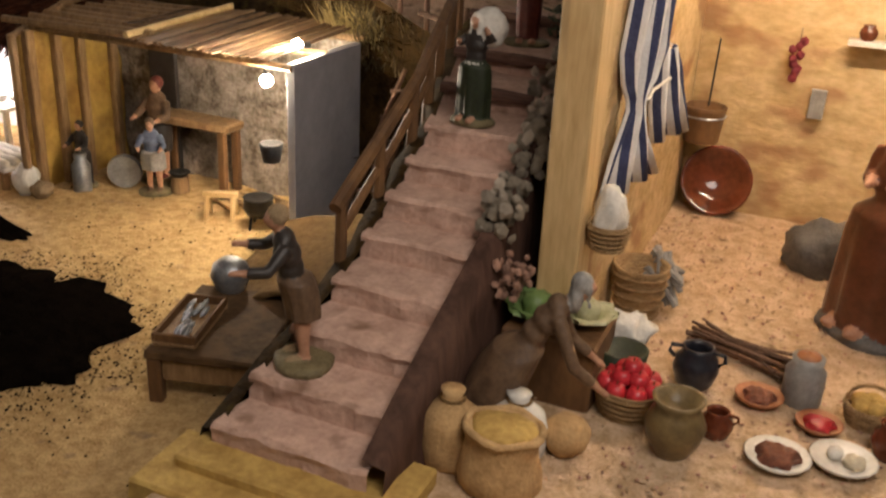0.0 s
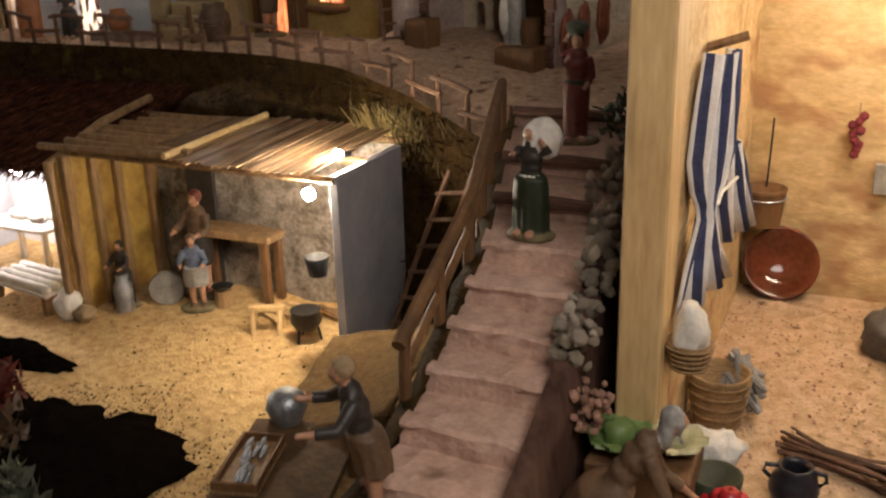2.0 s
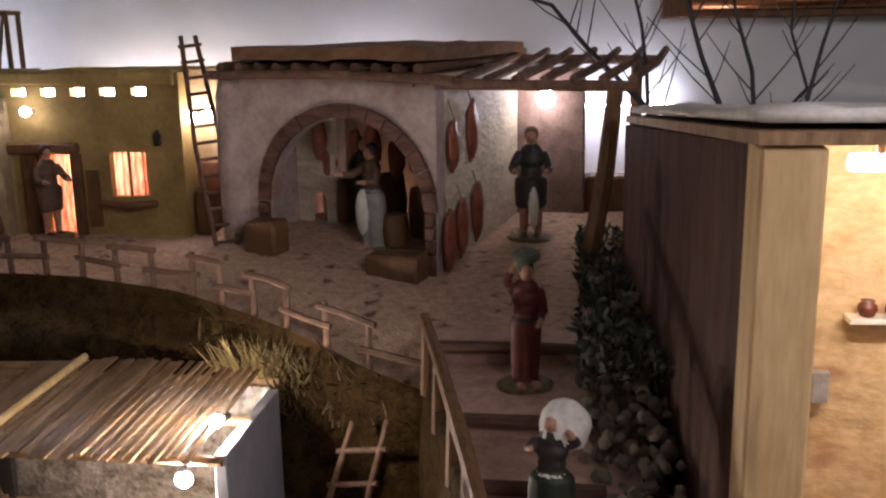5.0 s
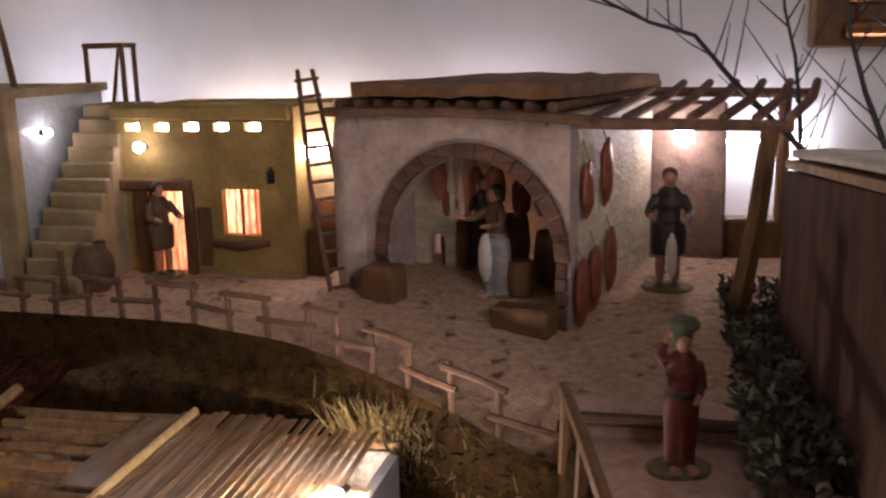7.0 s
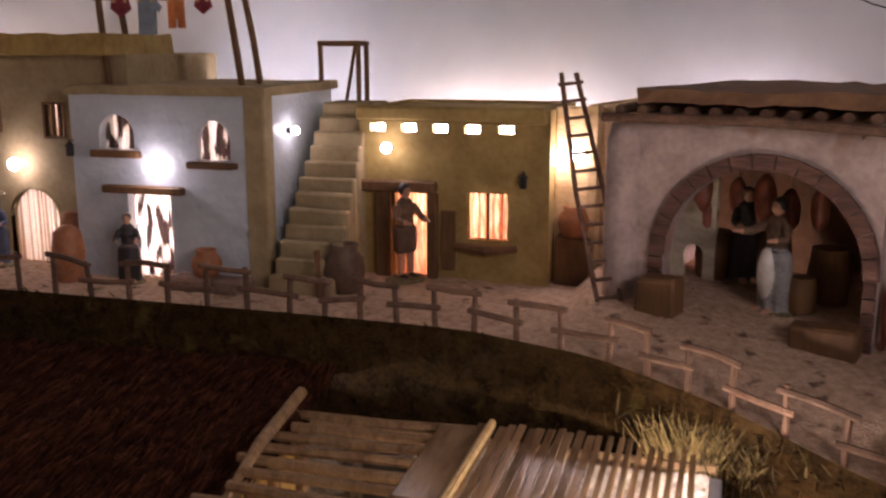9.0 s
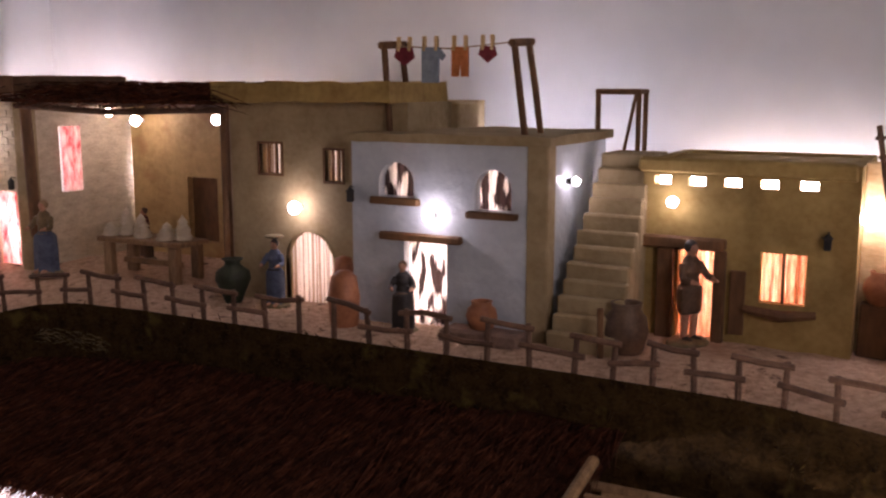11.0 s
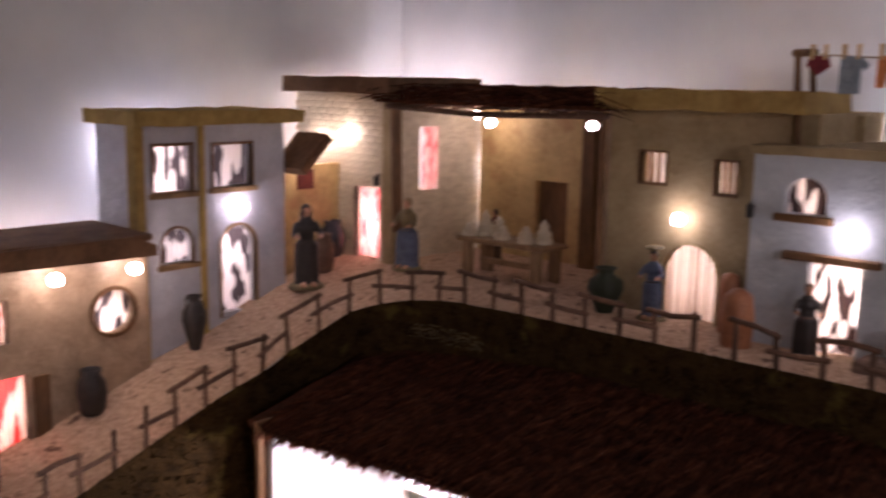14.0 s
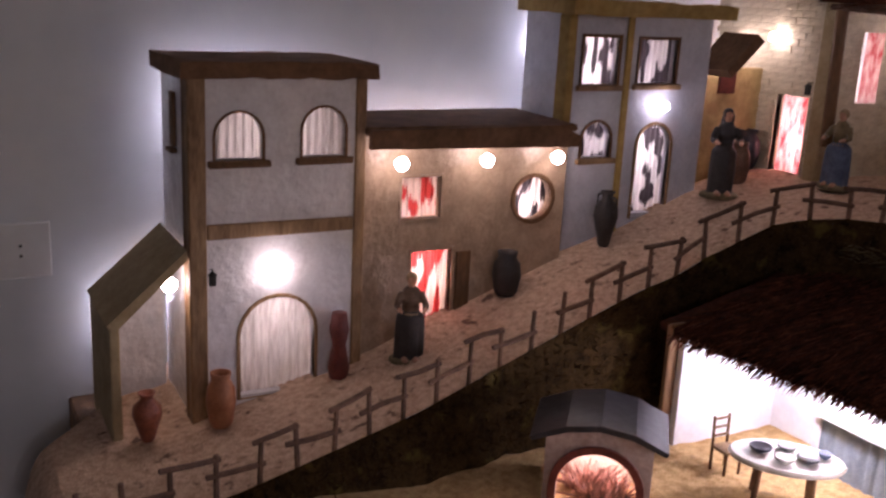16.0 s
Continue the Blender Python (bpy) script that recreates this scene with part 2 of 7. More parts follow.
def ikat(name, ground, figure, wide=26.0, tall=8.0, cut=0.52, feather=0.011, through_light=0.55):
    """Thin woven cloth with upright blots of a second colour, feathered along the threads."""
    m = curtain_mat(name, ground, tuple(c * 0.88 for c in ground), through_light=through_light)
    nt = m.node_tree
    nodes, link = nt.nodes, nt.links.new
    tc = nodes.new("ShaderNodeTexCoord")
    sep = nodes.new("ShaderNodeSeparateXYZ")
    link(tc.outputs["Object"], sep.inputs[0])
    thread = nodes.new("ShaderNodeTexNoise")
    thread.noise_dimensions = "1D"
    thread.inputs["Scale"].default_value = 420
    link(sep.outputs["X"], thread.inputs["W"])
    shift = nodes.new("ShaderNodeMath")
    shift.operation = "MULTIPLY_ADD"
    shift.inputs[1].default_value = feather * 4
    link(thread.outputs["Fac"], shift.inputs[0])
    link(sep.outputs["Z"], shift.inputs[2])
    com = nodes.new("ShaderNodeCombineXYZ")
    for a, k in (("X", wide), ("Z", tall)):
        mul = nodes.new("ShaderNodeMath")
        mul.operation = "MULTIPLY"
        mul.inputs[1].default_value = k
        link(sep.outputs["X"] if a == "X" else shift.outputs[0], mul.inputs[0])
        link(mul.outputs[0], com.inputs[a])
    blot = nodes.new("ShaderNodeTexNoise")
    blot.inputs["Scale"].default_value, blot.inputs["Detail"].default_value = 2.2, 0.5
    link(com.outputs[0], blot.inputs["Vector"])
    edge = nodes.new("ShaderNodeValToRGB")
    edge.color_ramp.elements[0].position, edge.color_ramp.elements[1].position = cut - 0.012, cut + 0.012
    link(blot.outputs["Fac"], edge.inputs["Fac"])
    mix = nodes.new("ShaderNodeMix")
    mix.data_type = "RGBA"
    bsdf = nodes["Principled BSDF"]
    src = bsdf.inputs["Base Color"].links[0].from_socket
    link(edge.outputs["Color"], mix.inputs["Factor"])
    link(src, mix.inputs["A"])
    mix.inputs["B"].default_value = (*figure, 1)
    link(mix.outputs["Result"], bsdf.inputs["Base Color"])
    link(mix.outputs["Result"], next(n for n in nodes if n.bl_idname == "ShaderNodeBsdfTranslucent").inputs["Color"])
    return m


M_IKAT = ikat("black_ikat", (0.86, 0.82, 0.78), (0.035, 0.022, 0.02), wide=30, tall=9, cut=0.5)
M_IKATG = ikat("grey_ikat", (0.82, 0.8, 0.78), (0.06, 0.05, 0.055), wide=20, tall=8, cut=0.52)
M_IKATR = ikat("red_ikat", (0.92, 0.78, 0.7), (0.62, 0.07, 0.06), wide=18, tall=7, cut=0.5)
M_CLINE = ikat("striped_cream_cloth", (0.82, 0.76, 0.68), (0.38, 0.28, 0.2), wide=125, tall=0.3, cut=0.55, feather=0.0)
M_PAPER = mat("white_plastic", (0.8, 0.8, 0.78), (0.74, 0.74, 0.72), scale=10, rough=0.4, bump=0.02)
M_BULB = glow("warm_bulb", (1.0, 0.84, 0.68), 36)
M_BULBW = glow("white_bulb", (1.0, 0.9, 0.86), 25)
M_BULBIN = glow("inside_bulb", (1.0, 0.82, 0.7), 150)
M_STRIP = glow("light_strip", (1.0, 0.95, 0.96), 27)


M_STRIPE = [mat("cloth_white", (0.74, 0.72, 0.7), (0.62, 0.6, 0.58), scale=60, rough=0.95, bump=0.4), mat("cloth_navy", (0.05, 0.06, 0.13), (0.03, 0.035, 0.08), scale=60, rough=0.95, bump=0.4)]
M_OUTER = mat("weathered_brown_board", (0.1, 0.052, 0.036), (0.045, 0.022, 0.015), scale=16, rough=0.8, bump=0.6, stretch=(2, 2, 0.4), spot=(0.05, 0.026, 0.018), spot_at=0.6, spec=0.2)
M_LOG = mat("dark_step_log", (0.16, 0.08, 0.055), (0.07, 0.032, 0.022), scale=40, rough=0.8, bump=0.8, stretch=(0.4, 2, 2))
M_PALEST = mat("pale_rubble", (0.6, 0.52, 0.42), (0.36, 0.29, 0.22), scale=60, bump=0.7, island=0.45)
# Paler straw and moss tone that carries light falling on the bank.
M_LITBANK = mat("lit_bank", (0.14, 0.1, 0.035), (0.07, 0.046, 0.016), scale=40, bump=0.4, island=0.5)
M_PINKST = mat("pink_chips", (0.5, 0.3, 0.22), (0.34, 0.17, 0.11), scale=60, bump=0.6, island=0.4)

# ---- mesh helpers ----
from mathutils.bvhtree import BVHTree
from mathutils.geometry import tessellate_polygon


def mesh(name, bm, materials, smooth=False):
    me = bpy.data.meshes.new(name)
    bmesh.ops.recalc_face_normals(bm, faces=bm.faces[:])
    bm.to_mesh(me)
    bm.free()
    for m in materials if isinstance(materials, (list, tuple)) else [materials]:
        me.materials.append(m)
    if smooth:
        for p in me.polygons:
            p.use_smooth = True
    return me


def thing(name, m=None, label="", category="", group="", kind=""):
    ob = new(name)
    ob.empty_display_size = 0.02
    ob.matrix_world = m or Matrix()
    return tagged(ob, label, category, group, kind)


def part(name, bm, material, parent, label="", smooth=False):
    ob = new(name, mesh(name, bm, material, smooth))
    ob.parent = parent
    return tagged(ob, label)


def solid(name, bm, material, m=None, label="", category="", group="", kind="", smooth=False):
    ob = new(name, mesh(name, bm, material, smooth))
    ob.matrix_world = m or Matrix()
    return tagged(ob, label, category, group, kind)


def box(x0, y0, z0, x1, y1, z1, bevel=0.0015, bm=None, mi=0, rough=0.0):
    bm = bm or bmesh.new()
    r = bmesh.ops.create_cube(bm, size=1)
    vs = r["verts"]
    for v in vs:
        v.co = Vector(((x0 + x1) / 2 + v.co.x * (x1 - x0), (y0 + y1) / 2 + v.co.y * (y1 - y0), (z0 + z1) / 2 + v.co.z * (z1 - z0)))
        if rough:
            v.co += Vector([random.uniform(-rough, rough) for _ in range(3)])
    fs = list({f for v in vs for f in v.link_faces})
    for f in fs:
        f.material_index = mi
    if bevel:
        es = list({e for v in vs for e in v.link_edges})
        rr = bmesh.ops.bevel(bm, geom=es, offset=bevel, segments=1, affect="EDGES")
        for f in rr["faces"]:
            f.material_index = mi
    return bm


def tube(points, radii, n=8, bm=None, mi=0, cap=True):
    """A bent rod through points."""
    bm = bm or bmesh.new()
    pts = [Vector(p) for p in points]
    if not isinstance(radii, (list, tuple)):
        radii = [radii] * len(pts)
    rings = []
    for i, p in enumerate(pts):
        d = (pts[min(i + 1, len(pts) - 1)] - pts[max(i - 1, 0)]).normalized()
        a = d.cross(Vector((0, 0, 1)) if abs(d.z) < 0.9 else Vector((1, 0, 0))).normalized()
        b = d.cross(a)
        rings.append([bm.verts.new(p + radii[i] * (math.cos(2 * math.pi * k / n) * a + math.sin(2 * math.pi * k / n) * b)) for k in range(n)])
    for r0, r1 in zip(rings, rings[1:]):
        for k in range(n):
            bm.faces.new((r0[k], r0[(k + 1) % n], r1[(k + 1) % n], r1[k])).material_index = mi
    if cap:
        bm.faces.new(rings[0][::-1]).material_index = mi
        bm.faces.new(rings[-1]).material_index = mi
    return bm


def lathe(profile, n=20, bm=None, mi=0, at=(0, 0, 0), squash=1.0, wob=0.0):
    """A turned shape: profile of (radius, height); radius 0 closes it."""
    bm = bm or bmesh.new()
    c = Vector(at)
    rings = []
    for r, z in profile:
        if r <= 1e-6:
            rings.append([bm.verts.new(c + Vector((0, 0, z)))])
        else:
            rings.append([bm.verts.new(c + Vector((r * math.cos(2 * math.pi * k / n) * (1 + wob * math.sin(5 * 2 * math.pi * k / n)), squash * r * math.sin(2 * math.pi * k / n) * (1 + wob * math.sin(5 * 2 * math.pi * k / n)), z))) for k in range(n)])
    for r0, r1 in zip(rings, rings[1:]):
        for k in range(n):
            if len(r0) == 1 and len(r1) == 1:
                continue
            if len(r0) == 1:
                f = bm.faces.new((r0[0], r1[k], r1[(k + 1) % n]))
            elif len(r1) == 1:
                f = bm.faces.new((r0[k], r0[(k + 1) % n], r1[0]))
            else:
                f = bm.faces.new((r0[k], r0[(k + 1) % n], r1[(k + 1) % n], r1[k]))
            f.material_index = mi
    return bm


def ball(c, r, bm=None, mi=0, sub=2, scale=(1, 1, 1), lump=0.0):
    bm = bm or bmesh.new()
    res = bmesh.ops.create_icosphere(bm, subdivisions=sub, radius=1)
    for v in res["verts"]:
        k = 1 + lump * noise.noise(v.co * 2.1 + Vector(c) * 90)
        v.co = Vector(c) + Vector((v.co.x * r * scale[0] * k, v.co.y * r * scale[1] * k, v.co.z * r * scale[2] * k))
    for f in {f for v in res["verts"] for f in v.link_faces}:
        f.material_index = mi
    return bm


def rect(x0, z0, x1, z1):
    return [(x0, z0), (x1, z0), (x1, z1), (x0, z1)]


def arch(x0, z0, x1, z1, n=12):
    """An opening with a round head."""
    r, c = (x1 - x0) / 2, (x0 + x1) / 2
    h = min(r, z1 - z0)
    return [(x0, z0), (x1, z0)] + [(c + r * math.cos(math.pi * k / n), z1 - h + h * math.sin(math.pi * k / n)) for k in range(n + 1)]


def disc(cx, cz, rx, rz, n=20):
    return [(cx + rx * math.cos(2 * math.pi * k / n), cz + rz * math.sin(2 * math.pi * k / n)) for k in range(n)]


def slab(outer, holes=(), y0=0.0, y1=0.02, bm=None, mi=0):
    """An upright plate with openings through it: outlines in x, z; thickness from y0 to y1."""
    bm = bm or bmesh.new()
    loops = [outer, *holes]
    flat = [p for lp in loops for p in lp]
    tris = tessellate_polygon([[Vector((x, z, 0)) for x, z in lp] for lp in loops])
    f, b = ([bm.verts.new((x, y, z)) for x, z in flat] for y in (y0, y1))
    for t in tris:
        try:
            bm.faces.new([f[i] for i in t]).material_index = mi
            bm.faces.new([b[i] for i in reversed(t)]).material_index = mi
        except ValueError:
            pass
    i = 0
    for lp in loops:
        n = len(lp)
        for k in range(n):
            a, c = i + k, i + (k + 1) % n
            bm.faces.new((f[a], f[c], b[c], b[a])).material_index = mi
        i += n
    return bm


def interp(t, ts, vs):
    return float(np.interp(t, ts, vs))

# ---- the room ----
GZ = 0.46  # yard floor
MZ = 0.38  # market floor
for nm, b in (("wall_north", (-3.2, 2.16, 0, 1.7, 2.26, 2.0)), ("wall_west", (-3.2, -1.3, 0, -3.1, 2.16, 2.0)), ("wall_east", (1.6, -1.3, 0, 1.7, 2.16, 2.0)), ("wall_south", (-3.1, -1.4, 0, 1.6, -1.3, 2.0))):
    solid(nm, box(*b, bevel=0), M_WALL, label="plain pale grey painted room wall", category="wall", kind="structure")
solid("ceiling", box(-3.2, -1.4, 2.0, 1.7, 2.26, 2.1, bevel=0), M_WALL, label="plain white room ceiling", category="ceiling", kind="structure")
solid("floor", box(-3.2, -1.4, -0.1, 1.7, 2.26, 0.0, bevel=0), M_TIMBER, label="brown floor of the room", category="floor", kind="structure")

LY, LZ = (0.2, 0.40, 0.47, 0.76, 1.20, 1.38, 1.56, 1.75), (0.385, 0.395, 0.407, 0.473, 0.628, 0.675, 0.745, 0.785)


def terrace_z(x, y):
    """Height of the raised street."""
    back = interp(x, (-1.2, -0.8, -0.6, -0.4), (0.785, 0.775, 0.76, 0.755))
    if y > 1.5:
        back += 0.03 * min(1, (y - 1.5) / 0.3) * (x > -1.0)
    w = interp(x, (-2.75, -2.35), (0, 1)) * interp(y, (1.3, 1.5), (0, 1))
    return (1 - w) * min(interp(y, LY, LZ), 0.79) + w * back


EDGE = [(-2.56, 0.24), (-2.57, 0.5), (-2.59, 0.8), (-2.6, 1.1), (-2.6, 1.35), (-2.56, 1.47), (-2.45, 1.535), (-2.2, 1.555), (-1.8, 1.555), (-1.4, 1.555), (-1.12, 1.545), (-0.93, 1.49), (-0.78, 1.435), (-0.66, 1.385), (-0.585, 1.36)]


def resample(pts, step):
    out, acc = [Vector((*pts[0], 0))], 0.0
    for a, b in zip(pts, pts[1:]):
        a, b = Vector((*a, 0)), Vector((*b, 0))
        n = max(1, round((b - a).length / step))
        out += [a.lerp(b, k / n) for k in range(1, n + 1)]
    return out


def terrace():
    """Gravel sheet from the edge to the room walls."""
    bm = bmesh.new()
    rows = []
    for p in resample(EDGE, 0.035):
        if p.x < -2.5 and p.y < 1.4:
            far = Vector((-3.1 + max(0, 0.46 - p.y) * 1.05, p.y, 0))
        elif p.y > 1.5 and p.x > -2.46:
            far = Vector((p.x, 2.16, 0))
        else:
            far = Vector((-3.1, p.y + (2.16 - p.y) * max(0, (p.y - 1.35) / 0.2), 0)) if p.x < -2.4 else Vector((p.x, 2.16, 0))
        row = []
        for k in range(14):
            q = p.lerp(far, k / 13)
            row.append(bm.verts.new((q.x, q.y, terrace_z(q.x, q.y) + 0.004 * noise.noise(q * 30) + 0.002 * noise.noise(q * 90))))
        rows.append(row)
    for a, b in zip(rows, rows[1:]):
        for k in range(13):
            bm.faces.new((a[k], a[k + 1], b[k + 1], b[k]))
    return bm


solid("terrace_ground", terrace(), M_PATH, label="raised street of coarse brownish gravel before the houses", category="ground", kind="structure", smooth=True)


def terrace_end():
    """Rounded slope that closes the street's low end."""
    bm = bmesh.new()
    path = resample([(-3.02, 0.384), (-2.95, 0.316), (-2.87, 0.24), (-2.72, 0.236), (-2.555, 0.24), (-2.53, 0.3)], 0.03)
    rows = []
    for i, p in enumerate(path):
        d = (path[min(i + 1, len(path) - 1)] - path[max(i - 1, 0)]).normalized()
        out = Vector((d.y, -d.x, 0))
        row = []
        for k in range(9):
            f = k / 8
            q = p + out * (0.07 * f - 0.004)
            nn = 0.012 * noise.noise(q * 18) * f
            row.append(bm.verts.new((q.x, q.y, terrace_z(p.x, p.y) + 0.002 - 0.05 * f - 0.22 * f ** 3 + nn)))
        rows.append(row)
    for a, b in zip(rows, rows[1:]):
        for k in range(8):
            bm.faces.new((a[k], b[k], b[k + 1], a[k + 1]))
    return bm


solid("terrace_slope", terrace_end(), M_PATH, label="rounded brown sand slope closing the street's low end", category="ground", kind="structure", smooth=True)


def landing():
    """Ground between the head of the stairs and the arched house."""
    bm = bmesh.new()
    g = [[bm.verts.new((x, y, 0.757 + 0.05 * max(0, min(1, (y - 1.45) / 0.5)) + 0.004 * noise.noise(Vector((x, y, 3)) * 30))) for x in np.linspace(-0.60, -0.29, 10)] for y in np.linspace(1.37, 2.16, 18)]
    for a, b in zip(g, g[1:]):
        for k in range(9):
            bm.faces.new((a[k], a[k + 1], b[k + 1], b[k]))
    return bm


solid("landing_ground", landing(), M_PATH, label="trodden gravel at the head of the stairs", category="ground", kind="structure", smooth=True)


def bank():
    bm = bmesh.new()
    rows = []
    pts = resample(EDGE, 0.03)
    for i, p in enumerate(pts):
        d = (pts[min(i + 1, len(pts) - 1)] - pts[max(i - 1, 0)]).normalized()
        out = Vector((d.y, -d.x, 0))
        top = terrace_z(p.x, p.y)
        row = []
        for k in range(10):
            f = k / 9
            q = p + out * (0.006 + 0.05 * f ** 1.4)
            z = top + 0.004 - (top - MZ + 0.03) * f
            nn = 0.02 * noise.noise(Vector((q.x, q.y, z)) * 14) * min(1, 3 * f)
            q += out * nn
            row.append(bm.verts.new((q.x, q.y, z + 0.5 * nn)))
        rows.append(row)
    for a, b in zip(rows, rows[1:]):
        for k in range(9):
            bm.faces.new((a[k], b[k], b[k + 1], a[k + 1]))
    return bm


solid("bank", bank(), M_MOSS, label="steep dark mossy bank below the raised street", category="bank", kind="structure", smooth=True)


def blades(name, n, place, length, width, material, label, category, spread=0.5, up=1.0, seed=1):
    """Many thin tapered blades."""
    rnd = random.Random(seed)
    vs, fs = [], []
    for _ in range(n):
        p, d = place(rnd)
        p = Vector(p)
        d = (Vector(d) * up + Vector((rnd.uniform(-1, 1), rnd.uniform(-1, 1), rnd.uniform(-1, 1))) * spread).normalized()
        s = d.cross(Vector((rnd.uniform(-1, 1), rnd.uniform(-1, 1), rnd.uniform(-1, 1)))).normalized() * width * rnd.uniform(0.6, 1.3)
        ln = length * rnd.uniform(0.5, 1.3)
        t = p + d * ln + Vector((0, 0, -0.15 * ln))
        i = len(vs)
        vs += [p - s, p + s, p.lerp(t, 0.55) + s * 0.8 + d * 0.05 * ln, p.lerp(t, 0.55) - s * 0.8 + d * 0.05 * ln, t]
        fs += [(i, i + 1, i + 2, i + 3), (i + 3, i + 2, i + 4)]
    me = bpy.data.meshes.new(name)
    me.from_pydata([tuple(v) for v in vs], [], fs)
    me.materials.append(material)
    ob = new(name, me)
    return tagged(ob, label, category, kind="stuff")


BP = resample(EDGE, 0.02)


def on_bank(rnd):
    i = rnd.randrange(1, len(BP) - 1)
    p = BP[i]
    d = (BP[i + 1] - BP[i - 1]).normalized()
    out = Vector((d.y, -d.x, 0))
    f = rnd.random() ** 1.2 * 0.8
    top = terrace_z(p.x, p.y)
    return p + out * (0.01 + 0.05 * f ** 1.4) + Vector((0, 0, top + 0.003 - (top - MZ) * f)), out + Vector((0, 0, 0.5))


blades("bank_moss", 6000, on_bank, 0.022, 0.0011, M_MOSS, "dark olive moss tufts covering the bank", "moss", spread=0.7, seed=3)
# Straw blades whose paler colour stands in for a bright spot on the bank.
blades("dry_straw_patch", 170, lambda r: ((r.uniform(-2.42, -2.26), 1.508 + r.uniform(-0.005, 0.005), r.uniform(0.715, 0.745)), (r.choice((-1, 1)), -0.1, r.uniform(-0.3, 0.2))), 0.018, 0.0011, M_LITBANK, "dry yellow straw blades standing in for a lit spot on the bank", "straw", spread=0.12, seed=6)
tuft = blades("dry_grass_tuft", 260, lambda r: ((-0.83 + r.uniform(-0.035, 0.035), 1.432 + r.uniform(-0.008, 0.008), 0.66), (r.uniform(-0.55, 0.55), -0.1, 1)), 0.085, 0.0016, M_STRAW, "fan of dry yellow grass against the bank", "dry grass", spread=0.12, seed=5)


# Lighter moss blades put the glow round the dry grass into their colour.
blades("dry_moss_fan", 380, lambda r: (lambda x: ((x, interp(x, (-1.0, -0.78, -0.62), (1.515, 1.425, 1.37)) - 0.012 + r.uniform(-0.008, 0.004), r.uniform(0.63, 0.72)), (r.uniform(-0.5, 0.5), -0.25, 0.9)))(r.gauss(-0.81, 0.05)), 0.032, 0.0013, M_LITBANK, "dry olive moss blades, paler to imitate the glow on the bank", "moss", spread=0.35, seed=9)


def lower_ground():
    bm = bmesh.new()
    nx, ny = 110, 56
    g = []
    for j in range(ny):
        row = []
        for i in range(nx):
            x, y = -2.75 + 2.25 * i / (nx - 1), 0.36 + 1.24 * j / (ny - 1)
            v = Vector((x, y, 0))
            row.append(bm.verts.new((x, y, MZ + 0.006 * noise.noise(v * 9) + 0.004 * noise.noise(v * 35))))
        g.append(row)
    for a, b in zip(g, g[1:]):
        for k in range(nx - 1):
            bm.faces.new((a[k], a[k + 1], b[k + 1], b[k]))
    return bm


solid("ground", lower_ground(), M_SAWDUST, label="lower market ground of pale sawdust and sand", category="ground", kind="structure", smooth=True)


def yard_ground():
    bm = bmesh.new()
    nx, ny = 60, 50
    g = [[bm.verts.new((x, y, GZ + 0.004 * noise.noise(Vector((x, y, 5)) * 22) + 0.002 * noise.noise(Vector((x, y, 2)) * 60))) for x in np.linspace(-0.5, 1.0, nx)] for y in np.linspace(0.36, 1.56, ny)]
    for a, b in zip(g, g[1:]):
        for k in range(nx - 1):
            bm.faces.new((a[k], a[k + 1], b[k + 1], b[k]))
    return bm


solid("yard_ground", yard_ground(), M_SAND, label="yard floor of pinkish sand and fine gravel", category="ground", kind="structure", smooth=True)
solid("table_front", box(-3.1, 0.3, 0.0, 1.0, 0.36, MZ - 0.012, bevel=0.004), M_TIMBER, label="brown board closing the front of the display table", category="board", kind="structure")


def soil_patch(cx, cy, rx, ry, seed):
    bm = bmesh.new()
    rings = []
    for k in range(21):
        f = k / 20
        ring = []
        for i in range(96):
            a = 2 * math.pi * i / 96
            r = f * (1 + 0.25 * noise.noise(Vector((math.cos(a) * 1.6, math.sin(a) * 1.6, seed))) + 0.16 * noise.noise(Vector((math.cos(a) * 6, math.sin(a) * 6, seed))) + 0.045 * noise.noise(Vector((math.cos(a) * 17, math.sin(a) * 17, seed))))
            x, y = cx + rx * r * math.cos(a), cy + ry * r * math.sin(a)
            v = Vector((x, y, seed))
            ring.append(bm.verts.new((x, y, MZ + 0.018 * (1 - f ** 3) - 0.006 * (k == 20) + (0.014 * noise.noise(v * 28) + 0.008 * noise.noise(v * 70)) * (1 - f * 0.6) + 0.004)))
        rings.append(ring)
    for a, b in zip(rings, rings[1:]):
        for i in range(96):
            try:
                bm.faces.new((a[i], a[(i + 1) % 96], b[(i + 1) % 96], b[i]))
            except ValueError:
                pass
    return bm


solid("soil_patch", soil_patch(-1.03, 0.74, 0.24, 0.21, 1.0), M_SOIL, label="patch of black garden soil on the sawdust", category="soil", kind="structure", smooth=True)
solid("soil_patch", soil_patch(-1.36, 1.015, 0.17, 0.045, 4.0), M_SOIL, label="narrow heap of black soil on the sawdust", category="soil", kind="structure", smooth=True)

# ---- fence along the street ----


